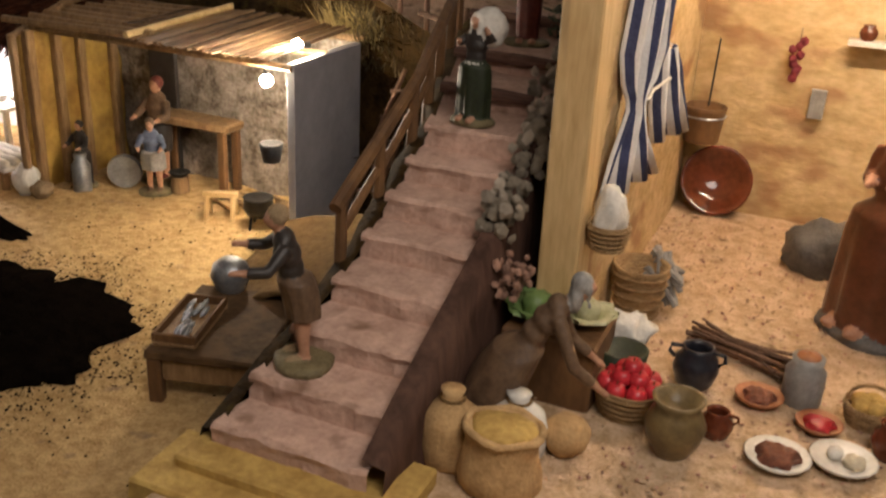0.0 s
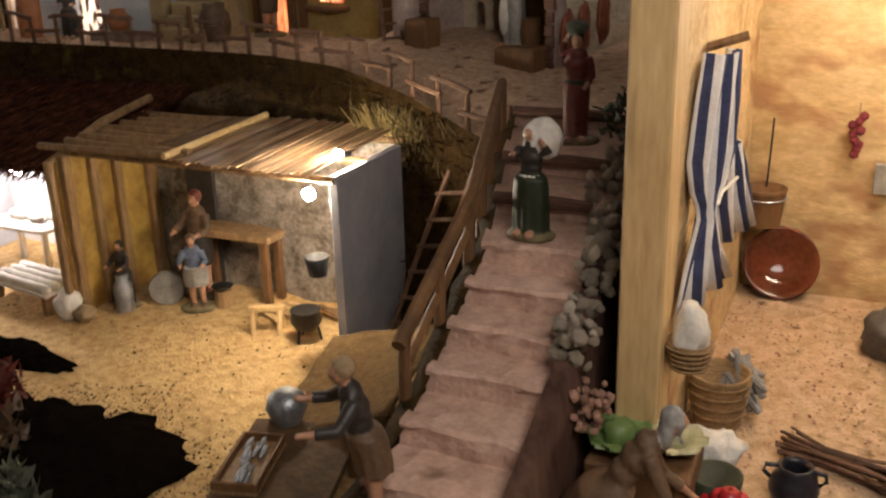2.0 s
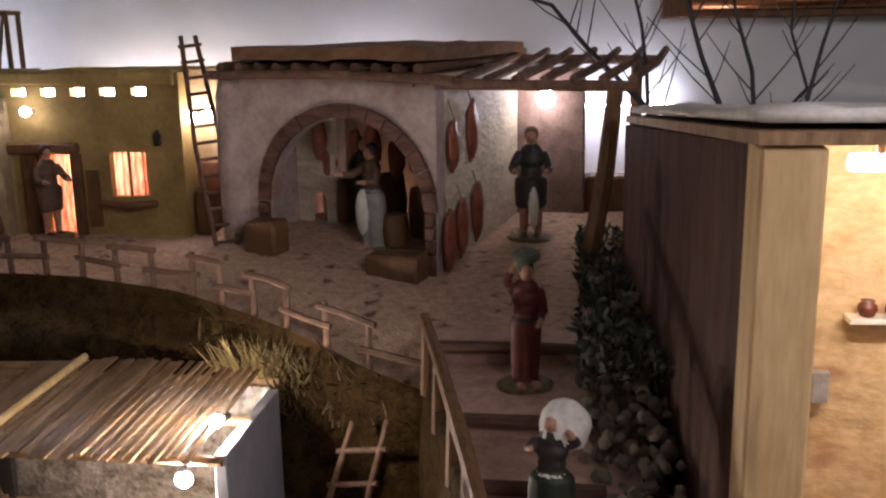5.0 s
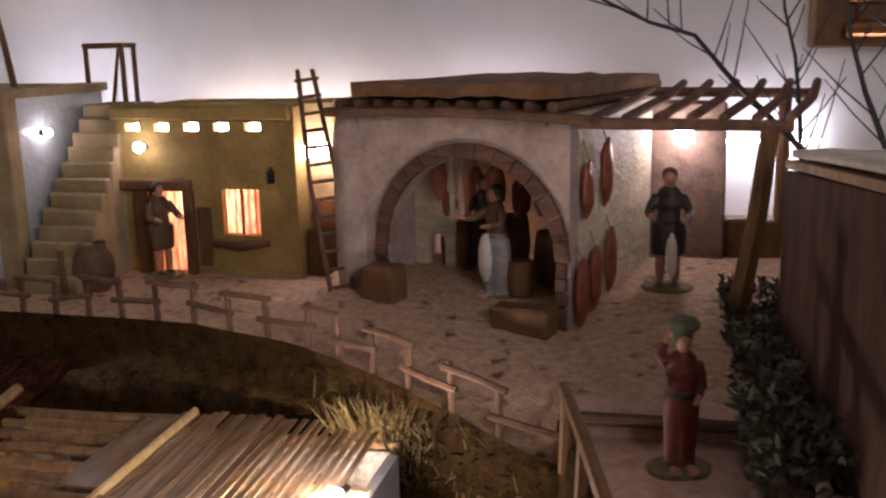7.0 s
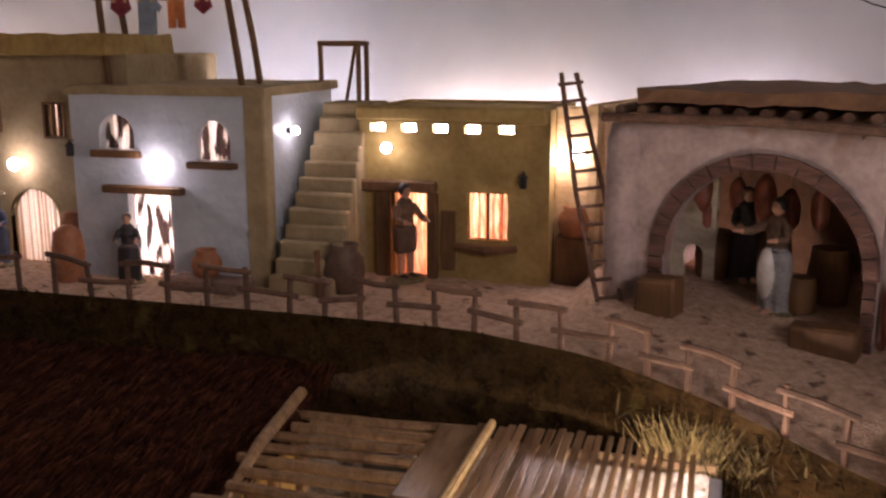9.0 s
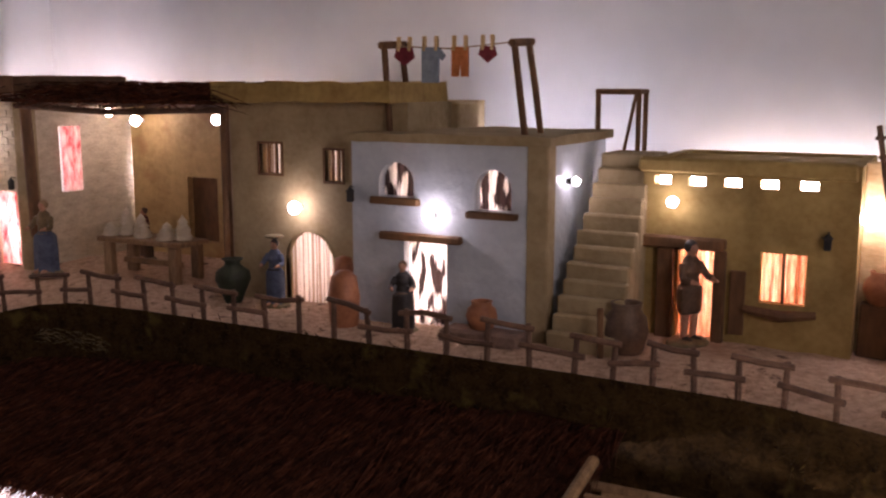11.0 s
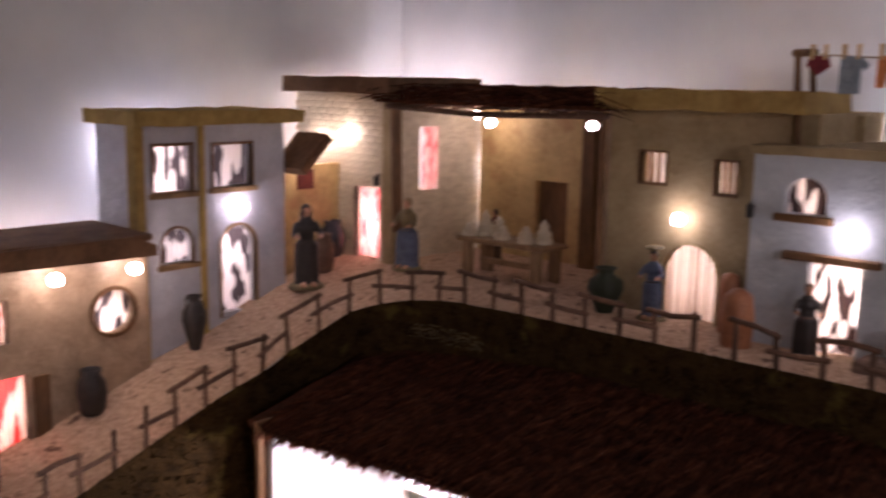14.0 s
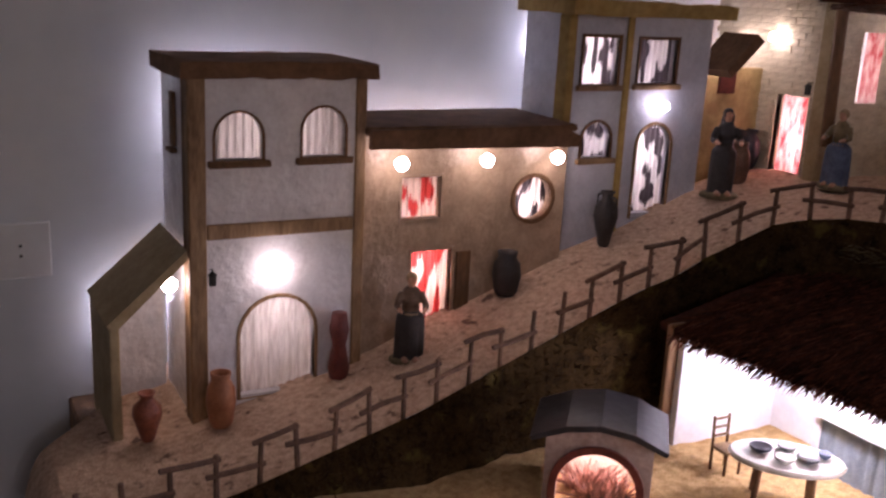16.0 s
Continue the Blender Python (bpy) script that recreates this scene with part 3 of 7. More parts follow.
def fence():
    top = thing("fence", label="rustic fence of thin brown twigs along the street edge", category="fence")
    pts = resample(EDGE, 0.062)
    rnd = random.Random(8)
    tops = []
    for i, p in enumerate(pts):
        z = terrace_z(p.x, p.y)
        lean = Vector((rnd.uniform(-0.004, 0.004), rnd.uniform(-0.004, 0.004), 0))
        h = (0.074 if p.x < -2.5 else 0.062) + rnd.uniform(-0.005, 0.005)
        part("post", tube([p + Vector((0, 0, z - 0.01)), p + lean * 0.5 + Vector((0, 0, z + h / 2)), p + lean + Vector((0, 0, z + h))], [0.0046, 0.0044, 0.004], 6), M_TWIG, top)
        tops.append((p + lean, z, h))
    for i, ((p, z, h), (q, w, g)) in enumerate(zip(tops, tops[1:])):
        a = 0.95 if i % 2 == 0 else 0.5
        over = (q - p) * 0.16
        if rnd.random() < 0.93:
            sag = rnd.uniform(-0.004, 0.004)
            part("rail", tube([p - over + Vector((0, -0.004, z + h * a + sag)), (p + q) / 2 + Vector((0, -0.005, (z + w) / 2 + h * a - sag * 0.5)), q + over + Vector((0, -0.004, w + g * a - sag))], 0.0044, 6), M_TWIG, top)
    return top


fence()

# ---- houses ----


def bulb(m, x, y, z, r=0.0085, material=None, name="wall_bulb"):
    """A small bare bulb on its black socket."""
    t = thing(name, m @ Matrix.Translation((x, y, z)), "small lit bare bulb in a pale socket on the wall", "lamp", "street bulbs")
    part("socket", tube([(0, 0.0, 0), (0, -0.017, 0)], [0.005, 0.0045], 8), M_PAPER, t, "pale plastic socket")
    part("bulb", ball((0, -0.023, 0), r, sub=2), material or M_BULB, t, "lit bulb", smooth=True)


def inner_bulb(m, x, y, z, r=0.012):
    t = thing("inner_lamp", m @ Matrix.Translation((x, y, z)), "small lamp lighting the inside of a house", "lamp", "inner lamps")
    part("bulb", ball((0, 0, 0), r, sub=2), M_BULBIN, t, smooth=True)
    part("cord", tube([(0, 0, r), (0, 0, r + 0.03)], 0.001, 5), M_BLACK, t)


def curtain(parent, x0, z0, x1, z1, y, material, waves=6, split=False, label=""):
    bm = bmesh.new()
    n = 40
    top, bot = [], []
    for k in range(n + 1):
        f = k / n
        x = x0 + (x1 - x0) * f
        w = 0.003 * math.sin(f * waves * 2 * math.pi) + 0.0012 * math.sin(f * waves * 5.1)
        top.append(bm.verts.new((x, y + w * 0.6, z1)))
        xb = x
        if split:
            c = (x0 + x1) / 2
            xb = c + (x - c) * (1.0 if abs(x - c) > (x1 - x0) * 0.2 else 1.25)
        bot.append(bm.verts.new((xb, y + w, z0)))
    for k in range(n):
        bm.faces.new((top[k], top[k + 1], bot[k + 1], bot[k]))
    part("curtain", bm, material, parent, label, smooth=True)


def window(house, x0, z0, x1, z1, kind, cloth, frame_mat=None, sill=None, frame_w=0.006, y=0.0, bars=0):
    """Frame, sill and curtain in an opening; z0 of the frame is the foot of the opening."""
    w = part("window", slab(kind(x0 - frame_w, z0 - frame_w, x1 + frame_w, z1 + frame_w), [kind(x0, z0, x1, z1)], y - 0.003, y + 0.008), frame_mat, house, "window frame") if frame_mat else None
    host = w or house
    if sill:
        part("sill", box(x0 - 0.012, y - 0.012, z0 - 0.012, x1 + 0.012, y + 0.006, z0 - 0.001, rough=0.001), sill, host, "wooden sill")
    for b in range(bars):
        bx = x0 + (x1 - x0) * (b + 1) / (bars + 1)
        part("bar", box(bx - 0.002, y + 0.004, z0, bx + 0.002, y + 0.009, z1, bevel=0), M_TIMBER, host)
    curtain(host, x0 - 0.004, z0 - 0.003, x1 + 0.004, z1 + 0.003, y + 0.02, cloth, waves=max(3, round((x1 - x0) / 0.012)))
    return w


def shell(house, x0, x1, z0, z1, depth, holes, material, t=0.018, side_holes=None, name="wall"):
    """Front with openings, two sides and a back."""
    part("front_" + name, slab(rect(x0, z0, x1, z1), holes, 0, t), material, house)
    for nm, xa in (("left", x0), ("right", x1 - t)):
        part(nm + "_" + name, box(xa, t, z0, xa + t, depth, z1, bevel=0), material, house)
    part("back_" + name, box(x0 + t, depth - t, z0, x1 - t, depth, z1, bevel=0), material, house)


def roof_slab(house, x0, x1, y0, y1, z0, z1, material, jag=0.003, label="", name="roof"):
    """A flat roof with slightly uneven rim."""
    bm = bmesh.new()
    n = 14
    rings = []
    for z, g in ((z0, 0), (z1, 1)):
        ring = []
        per = [(x0 + (x1 - x0) * k / n, y0) for k in range(n)] + [(x1, y0 + (y1 - y0) * k / 4) for k in range(4)] + [(x1 - (x1 - x0) * k / n, y1) for k in range(n)] + [(x0, y1 - (y1 - y0) * k / 4) for k in range(4)]
        for x, y in per:
            ring.append(bm.verts.new((x + random.uniform(-jag, jag) * 0.6, y + random.uniform(-jag, jag) * 0.6, z + random.uniform(-jag, jag) * 0.7)))
        rings.append(ring)
    m = len(rings[0])
    for k in range(m):
        bm.faces.new((rings[0][k], rings[0][(k + 1) % m], rings[1][(k + 1) % m], rings[1][k]))
    bm.faces.new(rings[0][::-1])
    bm.faces.new(rings[1])
    return part(name, bm, material, house, label)


def wall_lantern(m, x, y, z):
    t = thing("wall_lantern", m @ Matrix.Translation((x, y, z)), "tiny unlit black iron lantern on a wall", "lantern", "wall lanterns")
    part("body", box(-0.005, -0.016, -0.012, 0.005, -0.006, 0.006, bevel=0.001), M_BLACK, t)
    part("cap", lathe([(0.0001, 0.014), (0.008, 0.006), (0.008, 0.005), (0, 0.005)], 8, at=(0, -0.011, 0)), M_BLACK, t)
    part("arm", tube([(0, 0.002, 0.012), (0, -0.011, 0.015)], 0.0012, 5), M_BLACK, t)


WEST = pose(-2.83, 0, 0, 0, 0, 90)


def white_house():
    m = WEST
    h = thing("white_house", m, "two-storey white plaster house with brown timber trim", "house")
    doors = [arch(0.547, 0.44, 0.68, 0.613), arch(0.508, 0.851, 0.586, 0.927), arch(0.654, 0.852, 0.73, 0.934)]
    shell(h, 0.469, 0.765, 0.37, 0.982, 0.2, doors, M_WHITE)
    roof_slab(h, 0.45, 0.78, -0.02, 0.2, 0.982, 1.008, M_DKROOF, label="rough brown roof slab")
    for x0, x1, z0, z1 in ((0.463, 0.492, 0.38, 0.982), (0.748, 0.768, 0.38, 0.982), (0.493, 0.747, 0.722, 0.746)):
        part("timber", box(x0, -0.006, z0, x1, 0.012, z1, bevel=0.002, rough=0.001), M_OLDWOOD, h)
    part("corner_post", box(0.4635, 0.0125, 0.38, 0.4685, 0.035, 0.982, bevel=0), M_TIMBER, h)
    part("side_shutter", box(0.4625, 0.09, 0.86, 0.4685, 0.115, 0.95, bevel=0.001), M_TIMBER, h)
    part("side_sill", box(0.456, 0.085, 0.85, 0.4685, 0.12, 0.857, bevel=0.001), M_TIMBER, h)
    for x0, x1, z0, z1 in ((0.508, 0.586, 0.851, 0.927), (0.654, 0.73, 0.852, 0.934)):
        window(h, x0, z0, x1, z1, arch, M_CWHITE, M_TIMBER, M_TIMBER, 0.004)
    d = part("door", slab(arch(0.541, 0.434, 0.686, 0.619), [arch(0.547, 0.436, 0.68, 0.613)], -0.003, 0.01), M_OLDWOOD, h, "arched door frame")
    curtain(d, 0.545, 0.43, 0.682, 0.615, 0.02, M_CWHITE, 9, label="gathered white door curtain")
    part("ceiling", box(0.49, 0.02, 0.70, 0.745, 0.18, 0.71, bevel=0), M_WHITE, h)
    bulb(m, 0.606, 0, 0.662, 0.011)
    inner_bulb(m, 0.62, 0.09, 0.60, 0.007)
    inner_bulb(m, 0.62, 0.09, 0.90, 0.007)
    wall_lantern(m, 0.498, -0.004, 0.66)
    # lean-to
    l = thing("lean_to_roof", m, "sloping plastered lean-to roof beside the white house", "roof")
    part("slab", slab([(0.461, 0.69), (0.461, 0.706), (0.332, 0.592), (0.345, 0.58)], (), 0.0, 0.2), M_OLIVE, l, "worn tan roof plate")
    part("side_wall", box(0.336, 0.0, 0.37, 0.352, 0.2, 0.588, bevel=0.002), M_OLIVE, l)
    part("back_wall", box(0.352, 0.18, 0.37, 0.461, 0.2, 0.60, bevel=0), M_WHITE, l)
    bulb(m, 0.44, 0.06, 0.64, 0.013)


def pot(name, m, prof, material, label, category="jar", n=18, handles=0, group="", lid=None):
    t = thing(name, m, label, category, group)
    part("body", lathe(prof, n), material, t, smooth=True)
    mr, mz = max(prof), max(p[1] for p in prof)
    R = mr[0]
    for k in range(handles):
        s = 1 if k == 0 else -1
        part("handle", tube([(s * R * 0.55, 0, mz * 0.93), (s * R * 1.15, 0, mz * 0.9), (s * R * 1.2, 0, mz * 0.74), (s * R * 0.93, 0, mz * 0.62)], R * 0.1, 6), material, t, smooth=True)
    if lid:
        part("lid", lathe([(R * 0.6, mz), (R * 0.55, mz + R * 0.12), (R * 0.15, mz + R * 0.2), (0, mz + R * 0.3)], n), lid, t, smooth=True)
    return t


def amphora(h, r):
    return [(r * 0.35, 0), (r * 0.45, h * 0.03), (r * 0.62, h * 0.2), (r, h * 0.55), (r * 0.92, h * 0.72), (r * 0.45, h * 0.86), (r * 0.42, h * 0.93), (r * 0.62, h), (r * 0.5, h), (r * 0.34, h * 0.9), (0, h * 0.85)]


def jar(h, r):
    return [(r * 0.62, 0), (r * 0.8, h * 0.1), (r, h * 0.45), (r * 0.9, h * 0.72), (r * 0.62, h * 0.87), (r * 0.7, h), (r * 0.58, h), (r * 0.5, h * 0.88), (r * 0.75, h * 0.6), (r * 0.6, h * 0.15), (0, h * 0.12)]


def brown_house():
    m = pose(-2.845, 0, 0, 0, 0, 90)
    h = thing("brown_house", m, "low tan plaster house with a dark sloping awning", "house")
    holes = [rect(0.872, 0.47, 0.956, 0.666), rect(0.847, 0.728, 0.927, 0.805), disc(1.128, 0.752, 0.042, 0.042)]
    shell(h, 0.77, 1.2, 0.40, 0.885, 0.18, holes, M_TAN)
    part("awning", slab([(0.765, 0.866), (1.196, 0.858), (1.196, 0.878), (1.15, 0.9), (0.765, 0.898)], (), -0.048, -0.036), M_DKROOF, h, "dark brown fascia board")
    part("roof", box(0.765, -0.036, 0.886, 1.195, 0.19, 0.9, bevel=0.003, rough=0.002), M_DKROOF, h, "dark brown roof")
    window(h, 0.847, 0.728, 0.927, 0.805, rect, M_IKATR, M_TAN, None, 0.004)
    w = part("window", slab(disc(1.128, 0.752, 0.05, 0.05), [disc(1.128, 0.752, 0.042, 0.042)], -0.004, 0.01), M_TIMBER, h, "round window frame")
    curtain(w, 1.084, 0.708, 1.172, 0.797, 0.022, M_IKATG, 6)
    d = part("door", slab(rect(0.867, 0.47, 0.961, 0.671), [rect(0.872, 0.465, 0.956, 0.666)], -0.002, 0.012), M_TAN, h, "door frame")
    curtain(d, 0.869, 0.47, 0.959, 0.668, 0.02, M_IKATR, 7, label="red and white door curtain")
    part("side_panel", box(0.965, -0.006, 0.545, 0.995, 0.0, 0.66, bevel=0.001), M_TIMBER, h, "dark wooden shutter")
    for x in (0.826, 0.997, 1.151):
        bulb(m, x, -0.018, 0.838, 0.0125)
    inner_bulb(m, 0.9, 0.09, 0.64)
    inner_bulb(m, 1.1, 0.09, 0.74)


def grey_house():
    m = pose(-2.87, 0, 0, 0, 0, 90)
    h = thing("grey_house", m, "tall grey-blue plaster house with ochre pilasters", "house")
    holes = [rect(1.237, 0.967, 1.322, 1.058)[:], rect(1.375, 0.969, 1.47, 1.056), arch(1.25, 0.822, 1.32, 0.893), arch(1.39, 0.70, 1.478, 0.885)]
    shell(h, 1.2, 1.56, 0.56, 1.1, 0.15, holes, M_GREYB)
    roof_slab(h, 1.178, 1.58, -0.045, 0.155, 1.1, 1.128, M_ROOF, label="mustard yellow roof slab")
    part("pilaster", box(1.196, -0.008, 0.58, 1.215, 0.03, 1.099, bevel=0.002, rough=0.001), M_ROOF, h, "ochre pilaster")
    part("pilaster", box(1.338, -0.008, 0.64, 1.352, 0.0, 1.099, bevel=0.002, rough=0.001), M_ROOF, h, "ochre pilaster")
    window(h, 1.237, 0.967, 1.322, 1.058, rect, M_IKATG, M_TIMBER, M_OLDWOOD, 0.006)
    window(h, 1.375, 0.969, 1.47, 1.056, rect, M_IKATG, M_TIMBER, M_OLDWOOD, 0.006)
    window(h, 1.25, 0.822, 1.32, 0.893, arch, M_IKATG, M_TIMBER, M_OLDWOOD, 0.005)
    d = part("door", slab(arch(1.384, 0.69, 1.484, 0.891), [arch(1.39, 0.69, 1.478, 0.885)], -0.003, 0.01), M_OLDWOOD, h, "arched door frame")
    curtain(d, 1.388, 0.69, 1.48, 0.888, 0.02, M_IKATG, 7, label="black and white patterned door curtain")
    bulb(m, 1.432, 0, 0.925, 0.011, M_BULBW)
    inner_bulb(m, 1.43, 0.09, 0.87)
    inner_bulb(m, 1.28, 0.1, 1.01, 0.01)
    # recess beside it
    r = thing("ochre_annex", m, "narrow ochre annex wall with a small dark awning", "house")
    part("wall", box(1.56, 0.03, 0.70, 1.76, 0.05, 1.0, bevel=0.002), M_OCHRE, r)
    part("awning", slab([(1.565, 1.0), (1.64, 1.075), (1.66, 1.06), (1.58, 0.985)], (), -0.05, 0.05), M_DKROOF, r, "dark slanting awning")
    part("shutter", box(1.62, 0.022, 0.945, 1.665, 0.03, 0.99, bevel=0.001), M_FRED, r, "small red shutter")
    bulb(m, 1.62, 0.03, 1.01, 0.009)


def red_door_house():
    m = pose(0, 1.75, 0)
    h = thing("stone_tower", m, "cream stone house with a red curtained door", "house")
    holes = [rect(-2.848, 0.77, -2.762, 0.95)]
    part("front_wall", slab(rect(-3.05, 0.74, -2.735, 1.165), holes, 0, 0.018), M_CREAM, h)
    part("right_wall", slab(rect(-0.0, 0.74, 0.3, 1.165), [rect(0.06, 0.945, 0.115, 1.09)], 0, 0.018), M_CREAM, h).matrix_local = pose(-2.715, 0.02, 0, 0, 0, 90)
    part("corner_pillar", box(-2.745, -0.012, 0.74, -2.71, 0.02, 1.165, bevel=0.003, rough=0.001), M_OLIVE, h, "olive brown corner pillar")
    roof_slab(h, -3.045, -2.685, -0.05, 0.26, 1.165, 1.2, M_DKROOF, label="brown tiled roof slab")
    d = part("door", slab(rect(-2.853, 0.77, -2.757, 0.955), [rect(-2.848, 0.765, -2.762, 0.95)], -0.002, 0.012), M_CREAM, h, "door frame")
    curtain(d, -2.85, 0.775, -2.76, 0.952, 0.02, M_CRED, 6, split=True, label="parted red door curtain")
    ws = thing("red_window", pose(-2.715, 1.77, 0, 0, 0, 90), "tall window hung with a red cloth in the tower side", "window")
    curtain(ws, 0.06, 0.945, 0.115, 1.09, -0.008, M_CRED, 4)
    bulb(m, -2.86, 0, 1.07, 0.011)
    bulb(m, -2.95, 0, 1.05, 0.011)
    inner_bulb(m, -2.81, 0.08, 0.86)
    inner_bulb(m, -2.86, 0.12, 1.02, 0.01)
    wall_lantern(m, -2.75, -0.012, 0.97)


def pergola_shop():
    h = thing("bread_shop", None, "open ochre shop bay under a brushwood roof", "house")
    part("back_wall", slab(rect(-2.7, 0.75, -2.16, 1.15), [rect(-2.53, 0.82, -2.44, 0.97)], 2.03, 2.048), M_OCHRE, h)
    part("dark_niche", box(-2.54, 2.05, 0.81, -2.43, 2.06, 0.98, bevel=0), M_TIMBER, h)
    part("pillar", box(-2.39, 2.005, 0.76, -2.355, 2.028, 1.14, bevel=0.003, rough=0.002), M_TIMBER, h, "dark timber pillar")
    part("right_wall", slab(rect(0.0, 0.75, 0.28, 1.15), [rect(0.12, 1.0, 0.18, 1.08)], 0, 0.015), M_TAN, h).matrix_local = pose(-2.155, 1.76, 0, 0, 0, 90)
    part("front_post", tube([(-2.165, 1.735, 0.77), (-2.163, 1.735, 1.14)], 0.006, 8), M_TIMBER, h)
    part("front_post", tube([(-2.69, 1.735, 0.86), (-2.70, 1.735, 1.14)], 0.012, 8), M_TIMBER, h)
    part("front_beam", tube([(-2.72, 1.728, 1.138), (-2.45, 1.725, 1.128), (-2.15, 1.728, 1.136)], 0.006, 8), M_TWIG, h)
    rnd = random.Random(2)
    for k in range(9):
        x = -2.68 + 0.06 * k
        part("rafter", tube([(x, 1.70, 1.14), (x + rnd.uniform(-0.02, 0.02), 2.05, 1.16)], 0.004, 6), M_TWIG, h)
    blades("brushwood_roof", 2600, lambda r: ((r.uniform(-2.74, -2.14), r.uniform(1.69, 2.03), 1.146 + r.uniform(0, 0.03) + 0.012 * math.sin(r.random() * 3)), (r.choice((-1, 1)), r.uniform(-0.6, 0.6), 0.02)), 0.09, 0.0016, M_THATCH, "dark brushwood twigs roofing the bread shop", "brushwood", spread=0.16, seed=12)
    sheet = box(-2.73, 1.70, 1.146, -2.15, 2.04, 1.153, bevel=0)
    part("roof_mat", sheet, M_THATCH, h)
    I = Matrix()
    bulb(I, -2.62, 1.99, 1.10, 0.012)
    bulb(I, -2.50, 1.80, 1.125, 0.009)
    bulb(I, -2.215, 1.80, 1.115, 0.010, M_BULBW)
    w = thing("lit_window", None, "small lit window in the shop's side wall", "window")
    part("pane", box(-2.168, 1.882, 1.002, -2.160, 1.938, 1.078, bevel=0), M_CWHITE, w)
    t = thing("bread_table", pose(-2.42, 1.80, 0.785), "rough wooden table laden with pale bread and sugar loaves", "table")
    part("tabletop", box(-0.115, -0.045, 0.072, 0.115, 0.045, 0.084, bevel=0.002, rough=0.002), M_OLDWOOD, t)
    for sx in (-0.09, 0.09):
        for sy in (-0.033, 0.033):
            part("leg", box(sx - 0.012, sy - 0.008, -0.005, sx + 0.012, sy + 0.008, 0.072, bevel=0.002, rough=0.001), M_OLDWOOD, t)
    part("stretcher", box(-0.08, -0.006, 0.025, 0.08, 0.006, 0.037, bevel=0.002), M_OLDWOOD, t)
    for k, (x, y, s) in enumerate(((-0.07, 0, 1.0), (-0.04, 0.01, 0.8), (0.085, 0.0, 0.9), (0.03, 0.012, 0.55), (-0.01, -0.015, 0.5), (0.055, -0.02, 0.5), (-0.095, -0.02, 0.5))):
        pot("loaf_stack" if s > 0.7 else "bread_loaf", pose(-2.42 + x, 1.80 + y, 0.869), [(0.017, 0), (0.02, 0.006 * s), (0.014, 0.018 * s), (0.017, 0.023 * s), (0.009, 0.036 * s), (0.011, 0.041 * s), (0, 0.058 * s)], M_CREAM, "pale stacked loaf on the shop table" if s > 0.7 else "small pale bread on the shop table", "bread", 12)


def olive_house():
    m = pose(0, 1.74, 0)
    h = thing("olive_house", m, "olive brown plaster house with small barred windows", "house")
    holes = [rect(-2.083, 1.022, -2.034, 1.076), rect(-1.938, 1.013, -1.902, 1.068), arch(-2.03, 0.78, -1.925, 0.919)]
    shell(h, -2.15, -1.77, 0.74, 1.152, 0.3, holes, M_OLIVE)
    roof_slab(h, -2.165, -1.785, -0.035, 0.17, 1.152, 1.186, M_ROOF, label="mustard yellow roof slab")
    window(h, -2.083, 1.022, -2.034, 1.076, rect, M_CLINE, M_TIMBER, None, 0.004, bars=2)
    window(h, -1.938, 1.013, -1.902, 1.068, rect, M_CLINE, M_TIMBER, None, 0.004, bars=2)
    d = part("door", slab(arch(-2.035, 0.775, -1.92, 0.924), [arch(-2.03, 0.775, -1.925, 0.919)], -0.002, 0.012), M_OLIVE, h, "arched door frame")
    curtain(d, -2.035, 0.78, -1.92, 0.922, 0.02, M_CLINE, 9, label="gathered cream door curtain")
    part("chimney", box(-1.80, 0.16, 1.0, -1.755, 0.24, 1.15, bevel=0.003), M_OLIVE, h)
    bulb(m, -1.992, 0, 0.965, 0.0115, M_BULBW)
    inner_bulb(m, -1.98, 0.1, 0.87, 0.0085)
    inner_bulb(m, -2.0, 0.12, 1.06, 0.01)


